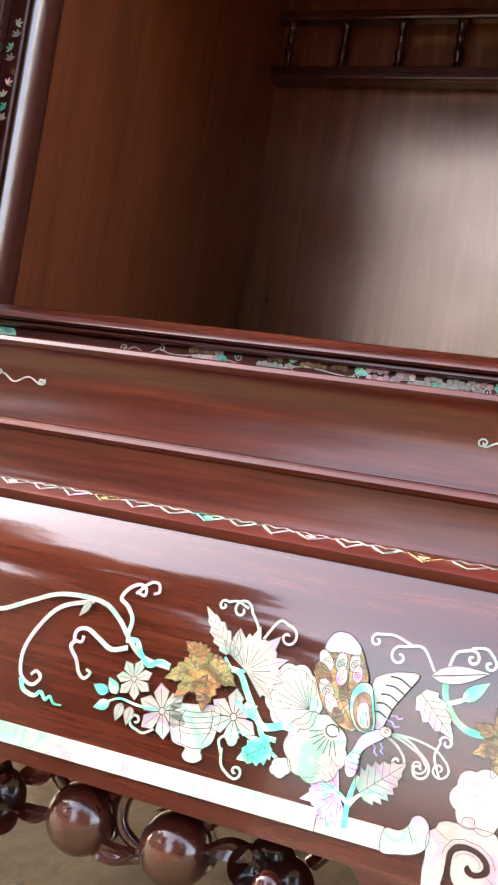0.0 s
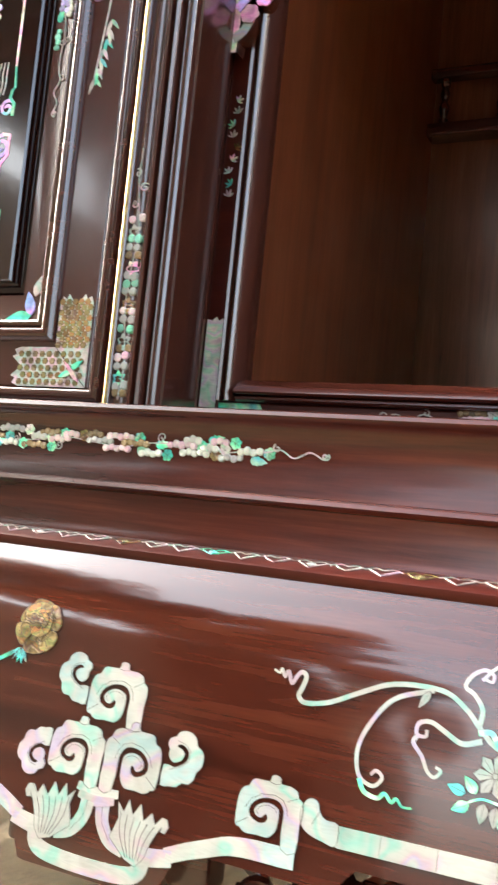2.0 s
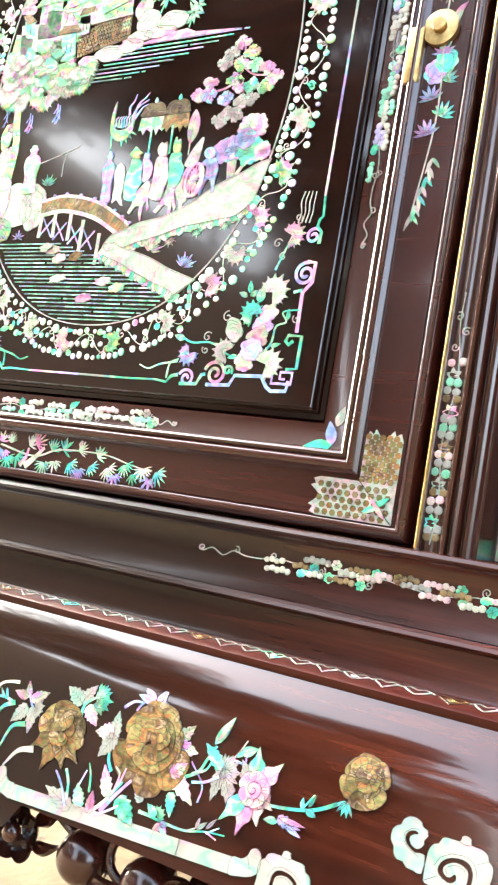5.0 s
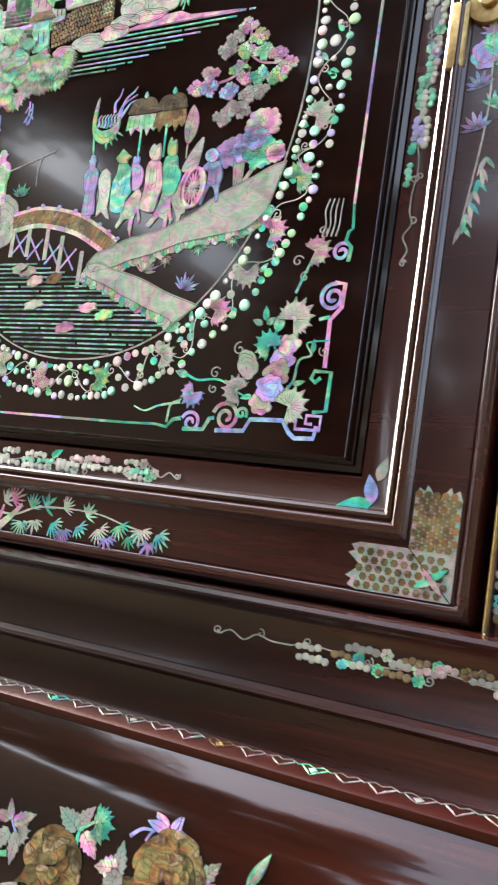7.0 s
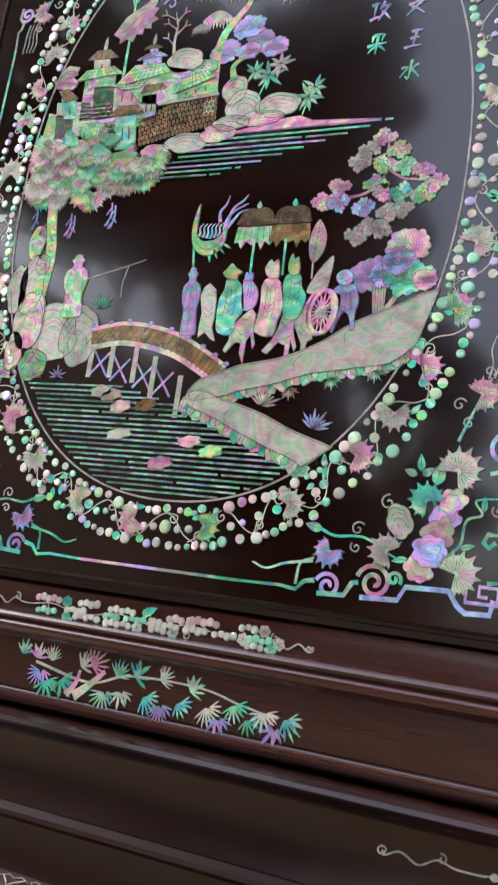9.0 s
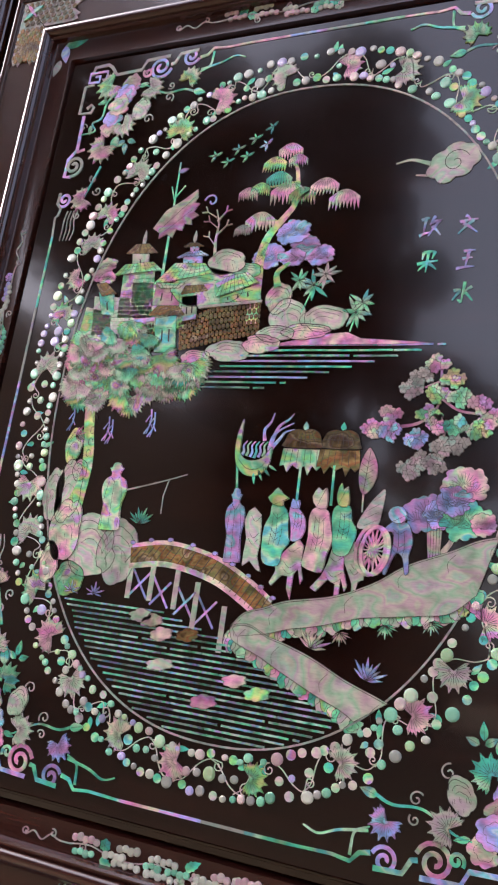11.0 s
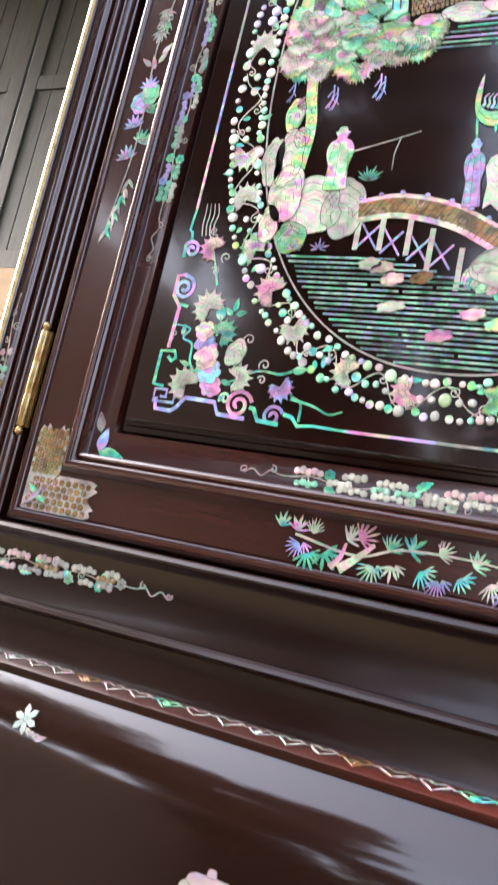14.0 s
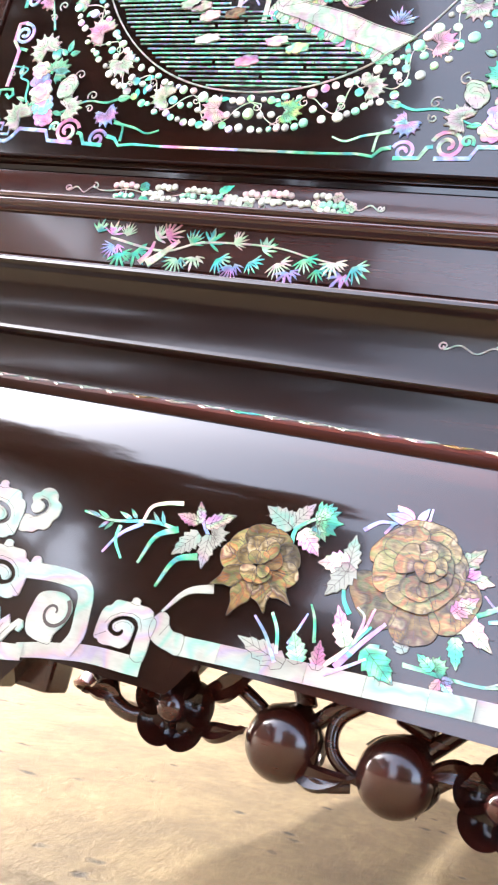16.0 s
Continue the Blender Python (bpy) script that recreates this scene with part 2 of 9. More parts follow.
_p = math_node(_nt, "ADD", _vo.outputs["Distance"], math_node(_nt, "MULTIPLY", _c, 0.35))
_pr = ramp(_nt, [(0.23, (0.16, 0.12, 0.09)), (0.33, (1, 1, 1))])
_nt.links.new(_p, _pr.inputs["Fac"])
_nt.links.new(mix_col(_nt, 1.0, _r.outputs["Color"], _pr.outputs["Color"], "MULTIPLY"), _b.inputs["Base Color"])
_b.inputs["Roughness"].default_value = 0.85
bump(_nt, _b, math_node(_nt, "ADD", _f, math_node(_nt, "MULTIPLY", _pr.outputs["Color"], 0.35)), 0.9, 0.006)

PLASTER, _nt, _b = mat_new("tan_plaster")
_a = noise_tex(_nt, coords(_nt, (1, 1, 1)), 3, 6, 0.6)
_r = ramp(_nt, [(0.3, (0.36, 0.25, 0.15)), (0.7, (0.52, 0.38, 0.24))])
_nt.links.new(_a, _r.inputs["Fac"])
_nt.links.new(_r.outputs["Color"], _b.inputs["Base Color"])
_b.inputs["Roughness"].default_value = 0.9

SHUTTER, _nt, _b = mat_new("weathered_green_paint")
_a = noise_tex(_nt, coords(_nt, (6, 6, 1)), 6, 5, 0.6)
_r = ramp(_nt, [(0.3, (0.022, 0.026, 0.018)), (0.7, (0.045, 0.050, 0.034))])
_nt.links.new(_a, _r.inputs["Fac"])
_nt.links.new(_r.outputs["Color"], _b.inputs["Base Color"])
_b.inputs["Roughness"].default_value = 0.6

LEAF, _nt, _b = mat_new("tree_leaf")
_a = noise_tex(_nt, coords(_nt, (1, 1, 1)), 2.0, 3, 0.6)
_r = ramp(_nt, [(0.3, (0.022, 0.036, 0.012)), (0.7, (0.050, 0.075, 0.025))])
_nt.links.new(_a, _r.inputs["Fac"])
_nt.links.new(_r.outputs["Color"], _b.inputs["Base Color"])
_b.inputs["Roughness"].default_value = 0.55

BARK, _nt, _b = mat_new("tree_bark")
_a = noise_tex(_nt, coords(_nt, (8, 8, 1.5)), 5, 5, 0.6)
_r = ramp(_nt, [(0.3, (0.05, 0.036, 0.026)), (0.7, (0.13, 0.10, 0.075))])
_nt.links.new(_a, _r.inputs["Fac"])
_nt.links.new(_r.outputs["Color"], _b.inputs["Base Color"])
_b.inputs["Roughness"].default_value = 0.9
bump(_nt, _b, _a, 0.5, 0.01)

# ---- building tools ----
def part(name, bm, material, parent=None, label=""):
    """One mesh object from a bmesh, under a thing or a part."""
    me = bpy.data.meshes.new(name)
    bm.to_mesh(me)
    bm.free()
    for m in (material if isinstance(material, (list, tuple)) else (material,)):
        me.materials.append(m)
    ob = new(name, me)
    ob.parent = parent
    return tagged(ob, label) if label else ob


def smooth(ob, angle=35):
    me = ob.data
    me.polygons.foreach_set("use_smooth", [True] * len(me.polygons))
    me.set_sharp_from_angle(angle=radians(angle))
    return ob


def prism(bm, loop, axis, a, b):
    """Closes a loop of 2D points into a prism from a to b along an axis. Loops: axis x: (y, z); axis z: (x, y); axis y: (x, z)."""
    def at(p, k):
        return {"x": (k, p[0], p[1]), "z": (p[0], p[1], k), "y": (p[0], k, p[1])}[axis]
    lo = [bm.verts.new(at(p, a)) for p in loop]
    hi = [bm.verts.new(at(p, b)) for p in loop]
    n = len(loop)
    made = [bm.faces.new((lo[i], lo[(i + 1) % n], hi[(i + 1) % n], hi[i])) for i in range(n)]
    caps = [bm.faces.new(lo[::-1]), bm.faces.new(hi)]
    bmesh.ops.triangulate(bm, faces=caps)
    bmesh.ops.recalc_face_normals(bm, faces=bm.faces)
    return made


def box(bm, x0, x1, y0, y1, z0, z1, bevel=0.0):
    v = bmesh.ops.create_cube(bm, size=1)["verts"]
    bmesh.ops.scale(bm, vec=(x1 - x0, y1 - y0, z1 - z0), verts=v)
    bmesh.ops.translate(bm, vec=((x0 + x1) / 2, (y0 + y1) / 2, (z0 + z1) / 2), verts=v)
    if bevel:
        e = {e for q in v for e in q.link_edges}
        bmesh.ops.bevel(bm, geom=list(e), offset=bevel, segments=2, profile=0.6, affect="EDGES")


def tube(bm, pts, radii, seg=8):
    """A round limb through 3D points, with a radius at each."""
    rings = []
    pts = [Vector(p) for p in pts]
    for i, p in enumerate(pts):
        d = (pts[min(i + 1, len(pts) - 1)] - pts[max(i - 1, 0)]).normalized()
        u = d.orthogonal().normalized() if i == 0 else (u - d * u.dot(d)).normalized()
        w = d.cross(u)
        rings.append([bm.verts.new(p + (u * math.cos(2 * math.pi * k / seg) + w * math.sin(2 * math.pi * k / seg)) * radii[i]) for k in range(seg)])
    for a, b in zip(rings, rings[1:]):
        for k in range(seg):
            bm.faces.new((a[k], a[(k + 1) % seg], b[(k + 1) % seg], b[k]))
    bm.faces.new(rings[0][::-1])
    bm.faces.new(rings[-1])


def spline(pts, n=8):
    """Points along a smooth curve through 2D or 3D points."""
    p = [np.array(q, float) for q in pts]
    p = [2 * p[0] - p[1]] + p + [2 * p[-1] - p[-2]]
    out = []
    for i in range(1, len(p) - 2):
        for k in range(n):
            t = k / n
            out.append(0.5 * (2 * p[i] + (p[i + 1] - p[i - 1]) * t + (2 * p[i - 1] - 5 * p[i] + 4 * p[i + 1] - p[i + 2]) * t * t + (3 * p[i] - p[i - 1] - 3 * p[i + 1] + p[i + 2]) * t ** 3))
    out.append(p[-2])
    return out

# ---- setting ----
def build_setting():
    bm = bmesh.new()
    n, size = 60, 60.0
    bmesh.ops.create_grid(bm, x_segments=n, y_segments=n, size=size)
    g = part("ground", bm, CONCRETE)
    tagged(g, "worn tan concrete yard under the cabinet", "ground", kind="structure")
    bm = bmesh.new()
    box(bm, -9, 6, 3.9, 4.15, -0.05, 1.88)
    box(bm, -9, -7.9, 3.9, 4.15, 1.88, 4.3)
    box(bm, -1.95, 6, 3.9, 4.15, 1.88, 4.3)
    box(bm, -9, 6, 3.9, 4.15, 4.3, 5.4)
    tagged(part("wall_north", bm, PLASTER), "tan plastered house wall behind the yard", "wall", kind="structure")
    bm = bmesh.new()
    box(bm, -9.2, 6.2, 1.7, 4.3, 4.45, 4.60)
    tagged(part("eave", bm, BARK), "dark brown timber eave of the house", "eave", kind="structure")
    # added wall, never in view: keeps the low sun off the yard
    bm = bmesh.new()
    box(bm, -6.25, -6.0, -13.0, -0.35, -0.05, 3.2)
    tagged(part("wall_west", bm, PLASTER), "plain tan plastered wall, added out of view to block light", "wall", kind="structure")
    # added walls, out of view: hide the bright horizon from the polished wood
    for x0, x1 in ((-6.0, -3.7), (0.6, 9.0)):
        bm = bmesh.new()
        box(bm, x0, x1, -13.2, -13.0, -0.05, 2.1)
        tagged(part("wall_south", bm, PLASTER), "plain tan plastered wall, added out of view to block light", "wall", kind="structure")
    win = new("window_1")
    win.location = (-4.9, 3.95, 1.88)
    tagged(win, "weathered grey-green wooden shutters, closed", "window", kind="structure")
    back = Matrix.Translation((4.9, -3.95, -1.88))
    for i in range(4):
        x0 = -7.9 + i * 1.4875
        bm = bmesh.new()
        for p in ((0.01, 0.12, 1.89, 4.29), (1.36, 1.478, 1.89, 4.29), (0.12, 1.36, 1.89, 2.01), (0.12, 1.36, 4.17, 4.29), (0.12, 1.36, 3.10, 3.20)):
            box(bm, x0 + p[0], x0 + p[1], 3.93, 3.99, p[2], p[3], 0.006)
        bm.transform(back)
        sh = part("shutter", bm, SHUTTER, win)
        for k in range(10):
            bm = bmesh.new()
            box(bm, x0 + 0.12 + k * 0.124, x0 + 0.12 + k * 0.124 + 0.118, 3.945, 3.965, 2.01, 4.17, 0.003)
            bm.transform(back)
            part("board", bm, SHUTTER, sh)


build_setting()


def tree(x, y, height, spread, seed, base_z=0.12, leaves=900, limbs=14):
    """A yard tree: tapered trunk, limbs, and a crown of single leaves in uneven clumps. base_z: where the crown begins, as a share of the height."""
    rnd = random.Random(seed)
    base = new("tree")
    base.location = (x, y, 0)
    bm = bmesh.new()
    tube(bm, spline([(0, 0, -0.05), (0.1, 0.05, height * 0.2), (-0.05, 0.1, height * 0.5), (0.1, 0, height * 0.9)], 5), [height * 0.020 * (1 - 0.85 * i / 15) for i in range(16)], 9)
    clumps = []
    for k in range(limbs):
        t = (k + 0.6) / limbs
        a, z0 = k * 2.4 + rnd.random(), height * (base_z + (0.92 - base_z) * t)
        wide = spread * math.sin(math.pi * (0.18 + 0.70 * t)) ** 0.8
        r = wide * (0.35 + 0.65 * rnd.random())
        tip = Vector((math.cos(a) * r, math.sin(a) * r, z0))
        root = Vector((0, 0, max(0.3, z0 - 0.6 * r - 0.05 * height)))
        tube(bm, spline([tuple(root), tuple((root + tip) * 0.5 + Vector((0, 0, 0.1 * r))), tuple(tip)], 4), [height * 0.008 * (1 - 0.8 * i / 8) for i in range(9)], 6)
        clumps.append((tip, spread * (0.28 + 0.26 * rnd.random())))
    clumps.append((Vector((0.1, 0, height * 0.93)), spread * 0.32))
    part("trunk", bm, BARK, base)
    verts, faces = [], []
    for c, r in clumps:
        for _ in range(leaves):
            p = c + Vector((rnd.gauss(0, 1), rnd.gauss(0, 1), rnd.gauss(0, 0.8))).normalized() * r * (0.15 + 0.95 * rnd.random() ** 0.6)
            u = Vector((rnd.gauss(0, 1), rnd.gauss(0, 1), rnd.gauss(0, 1))).normalized() * 0.17
            w = u.orthogonal().normalized() * 0.085
            i = len(verts)
            verts += [p - u, p + w, p + u, p - w]
            faces.append((i, i + 1, i + 2, i + 3))
    me = bpy.data.meshes.new("crown")
    me.from_pydata([tuple(v) for v in verts], [], faces)
    me.materials.append(LEAF)
    cr = new("crown", me)
    cr.parent = base
    tagged(base, "green leafy yard tree facing the cabinet", "tree", "yard trees")


for _k, (_x, _y, _h, _s, _b, _n) in enumerate(((-5.7, -10.6, 10.2, 1.9, 0.08, 1300), (-5.1, -11.8, 9.6, 0.9, 0.08, 1000), (-7.6, -9.3, 9.4, 1.4, 0.54, 430), (-10.6, -7.8, 10.6, 3.0, 0.56, 520), (-14.0, -6.5, 9.0, 3.0, 0.15, 900), (-4.3, -13.9, 5.6, 0.9, 0.20, 330), (2.6, -9.4, 9.0, 2.5, 0.10, 1000), (5.4, -7.8, 7.0, 2.4, 0.12, 900), (8.4, -9.0, 9.0, 2.6, 0.12, 900))):
    tree(_x, _y, _h, _s, 40 + _k, _b, _n)

# ---- cabinet body ----
XC = -0.7524                      # middle of the door
MID = -0.146                      # middle of the cabinet
LEFT, RIGHT = -1.0946, 0.8026
DEEP = 1.10
VASES = (-0.8000, -0.3735, 0.0745)  # ornaments on the apron
PANEL_Y = 0.4744

cabinet = new("cabinet")
cabinet.location = (MID, 0.75, 0)
tagged(cabinet, "dark polished rosewood cabinet inlaid with mother-of-pearl, central bay open", "cabinet")
_home = Matrix.Translation((-MID, -0.75, 0))


def cpart(name, bm, material, label=""):
    bm.transform(_home)
    return part(name, bm, material, cabinet, label)


def sub(name, bm, material, parent, label=""):
    bm.transform(_home)
    return part(name, bm, material, parent, label)


APRON_TABLE = []


def apron_tilt(z):
    """Lean of the apron's face: nearly flat below, rolling back into a shoulder."""
    return radians(11 + 600 * max(0.0, z - 0.19) if z > 0.10 else 11 - 120 * (0.10 - z))


def apron_y(z):
    """Depth of the bulging apron's face at a height."""
    if not APRON_TABLE:
        y = 0.3985
        for k in range(120):
            APRON_TABLE.append(y)
            y += 0.0015 * math.tan(apron_tilt(0.07 + 0.0015 * k))
        d = APRON_TABLE[33] - 0.3990
        APRON_TABLE[:] = [v - d for v in APRON_TABLE]
    f = (z - 0.07) / 0.0015
    i = min(max(int(f), 0), 118)
    return APRON_TABLE[i] + (APRON_TABLE[i + 1] - APRON_TABLE[i]) * (f - i)


def apron_low(x):
    """Lower edge of the apron: it drops in steps under the pearl ornaments."""
    z = 0.1125
    for v in VASES:
        d = abs(x - v)
        if d < 0.040:
            return 0.0765
        step = 0.0955 if v < -0.7 else 0.1010
        if d < 0.072:
            return 0.0765 + (step - 0.0765) * min(1, (d - 0.040) / 0.012)
        if d < 0.128:
            return step
        if d < 0.138:
            return step + (0.1125 - step) * (d - 0.128) / 0.010
    return z


def build_apron():
    bm = bmesh.new()
    xs = np.linspace(LEFT - 0.03, RIGHT + 0.03, 560)
    nz = 24
    front, back = [], []
    for x in xs:
        lo, hi = apron_low(x), 0.2330
        front.append([bm.verts.new((x, apron_y(lo + (hi - lo) * k / nz), lo + (hi - lo) * k / nz)) for k in range(nz + 1)])
        back.append([bm.verts.new((x, apron_y(lo + (hi - lo) * k / nz) + 0.016, lo + (hi - lo) * k / nz)) for k in (0, nz)])
    for i in range(len(xs) - 1):
        a, b = front[i], front[i + 1]
        for k in range(nz):
            bm.faces.new((a[k], b[k], b[k + 1], a[k + 1]))
        c, d = back[i], back[i + 1]
        bm.faces.new((c[0], c[1], d[1], d[0]))
        bm.faces.new((a[0], c[0], d[0], b[0]))
        bm.faces.new((a[nz], b[nz], d[1], c[1]))
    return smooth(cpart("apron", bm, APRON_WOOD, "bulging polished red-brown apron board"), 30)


apron = build_apron()


def build_mouldings():
    a, b = LEFT - 0.03, RIGHT + 0.03
    bm = bmesh.new()
    prism(bm, [(0.4318, 0.2325), (0.4306, 0.2345), (0.4308, 0.2378), (0.4325, 0.2392), (0.4445, 0.2440), (0.50, 0.2440), (0.50, 0.2325)], "x", a, b)
    smooth(cpart("edge_strip", bm, RED_WOOD, "bright red rosewood edge strip"))
    bm = bmesh.new()
    cove = [(0.4442, 0.2437), (0.4450, 0.2460), (0.4456, 0.2500), (0.4462, 0.2560), (0.4466, 0.2620), (0.4466, 0.2670)]
    bead = [(0.4465, 0.2690), (0.4430, 0.2702), (0.4415, 0.2722), (0.4425, 0.2744), (0.4470, 0.2756)]
    prism(bm, cove + bead + [(0.52, 0.2756), (0.52, 0.2437)], "x", a, b)
    smooth(cpart("cove_moulding", bm, TRIM_WOOD), 40)
    bm = bmesh.new()
    face = [(0.4545, 0.2760), (0.4562, 0.2820), (0.4580, 0.2930), (0.4580, 0.3050), (0.4562, 0.3120), (0.4525, 0.3160)]
    lip = [(0.4500, 0.3172), (0.4488, 0.3192), (0.4500, 0.3215), (0.4530, 0.3225)]
    prism(bm, face + lip + [(DEEP, 0.3225), (DEEP, 0.2760)], "x", a, b)
    smooth(cpart("frieze", bm, TRIM_WOOD, "plain rosewood frieze with pearl fruit sprays"), 40)


build_mouldings()


def post(x0, name="post"):
    """A ribbed corner post: bright worn bead, flat with inlay, ribs."""
    y = PANEL_Y
    loop = [(0.0, 0.52), (0.0, y + 0.002), (0.0008, y - 0.0035), (0.0022, y - 0.0045), (0.0036, y - 0.0035), (0.0042, y - 0.0004), (0.0062, y - 0.0016), (0.0084, y - 0.0022), (0.0116, y - 0.0022), (0.0138, y - 0.0016), (0.0158, y - 0.0004),
            (0.0164, y - 0.0035), (0.0180, y - 0.0046), (0.0198, y - 0.0038), (0.0204, y + 0.0010), (0.0216, y + 0.0014), (0.0222, y - 0.0020), (0.0240, y - 0.0046),
            (0.0262, y - 0.0042), (0.0278, y - 0.0010), (0.0284, y + 0.0024), (0.0292, y + 0.0026), (0.0300, y - 0.0012), (0.0318, y - 0.0032), (0.0344, y - 0.0026),
            (0.0362, y + 0.0006), (0.0370, y + 0.0040), (0.0385, y + 0.0046), (0.0385, 0.52)]
    bm = bmesh.new()
    prism(bm, [(x0 + px, py) for px, py in loop], "z", 0.3222, 1.045)
    return smooth(cpart(name, bm, POST_WOOD), 50)


post_left = post(LEFT)
post_right = post(-0.4480)


def build_carcass():
    bm = bmesh.new()
    box(bm, LEFT - 0.001, LEFT + 0.030, 0.5205, DEEP, 0.3230, 1.045)
    cpart("side_panel", bm, POST_WOOD)
    bm = bmesh.new()
    box(bm, RIGHT - 0.03, RIGHT, 0.47, DEEP, 0.3230, 1.045)
    cpart("side_panel", bm, POST_WOOD)
    bm = bmesh.new()
    box(bm, LEFT + 0.03, RIGHT - 0.03, DEEP - 0.012, DEEP, 0.3230, 1.045)
    cpart("back_panel", bm, BACK_WOOD)
    bm = bmesh.new()
    box(bm, LEFT - 0.001, RIGHT, 0.5205, DEEP, 1.0455, 1.0640, 0.003)
    cpart("top", bm, POST_WOOD)
    y, z = PANEL_Y, 1.0450
    bm = bmesh.new()
    prism(bm, [(0.52, z), (y + 0.002, z), (y - 0.0035, z - 0.0008), (y - 0.0045, z - 0.0022), (y - 0.0035, z - 0.0036), (y - 0.0004, z - 0.0042), (y - 0.0004, z - 0.0150), (y - 0.0035, z - 0.0158), (y - 0.0046, z - 0.0172), (y - 0.0038, z - 0.0190), (y + 0.0010, z - 0.0198), (y + 0.0060, z - 0.0205), (0.52, z - 0.0205)], "x", LEFT + 0.0386, -0.4482)
    smooth(cpart("frame_rail", bm, RAIL_WOOD), 50)
    for x0, x1 in ((LEFT, LEFT + 0.0384), (-0.4480, -0.4096)):
        bm = bmesh.new()
        box(bm, x0, x1, PANEL_Y + 0.0004, 0.5195, 1.0451, 1.0470, 0.0006)
        cpart("post_cap", bm, POST_WOOD)
    bm = bmesh.new()
    box(bm, LEFT + 0.05, -0.470, 0.5205, 0.5395, 1.014, 1.045, 0.002)
    cpart("top_rail", bm, RAIL_WOOD)
    bm = bmesh.new()
    box(bm, 0.1635, RIGHT - 0.031, 0.474, 0.495, 0.3230, 1.045)
    cpart("side_door", bm, POST_WOOD)
    # the underside and the legs
    bm = bmesh.new()
    box(bm, LEFT, RIGHT, 0.50, DEEP, 0.2345, 0.2755)
    cpart("bottom_board", bm, TRIM_WOOD)
    for lx in (LEFT + 0.03, RIGHT - 0.03):
        for ly in (0.452, DEEP - 0.02):
            if lx < 0 and ly < 0.5:
                continue
            bm = bmesh.new()
            pts = spline([(lx, ly, 0.2345), (lx, ly - 0.012, 0.17), (lx, ly + 0.006, 0.08), (lx, ly - 0.012, 0.014), (lx, ly - 0.016, 0.0)], 5)
            rad = [0.030, 0.031, 0.031, 0.030, 0.028, 0.026, 0.024, 0.022, 0.020, 0.019, 0.018, 0.018, 0.018, 0.019, 0.021, 0.023, 0.026, 0.028, 0.029, 0.028, 0.026]
            tube(bm, pts, rad, 12)
            smooth(cpart("leg", bm, CARVED_WOOD))


build_carcass()


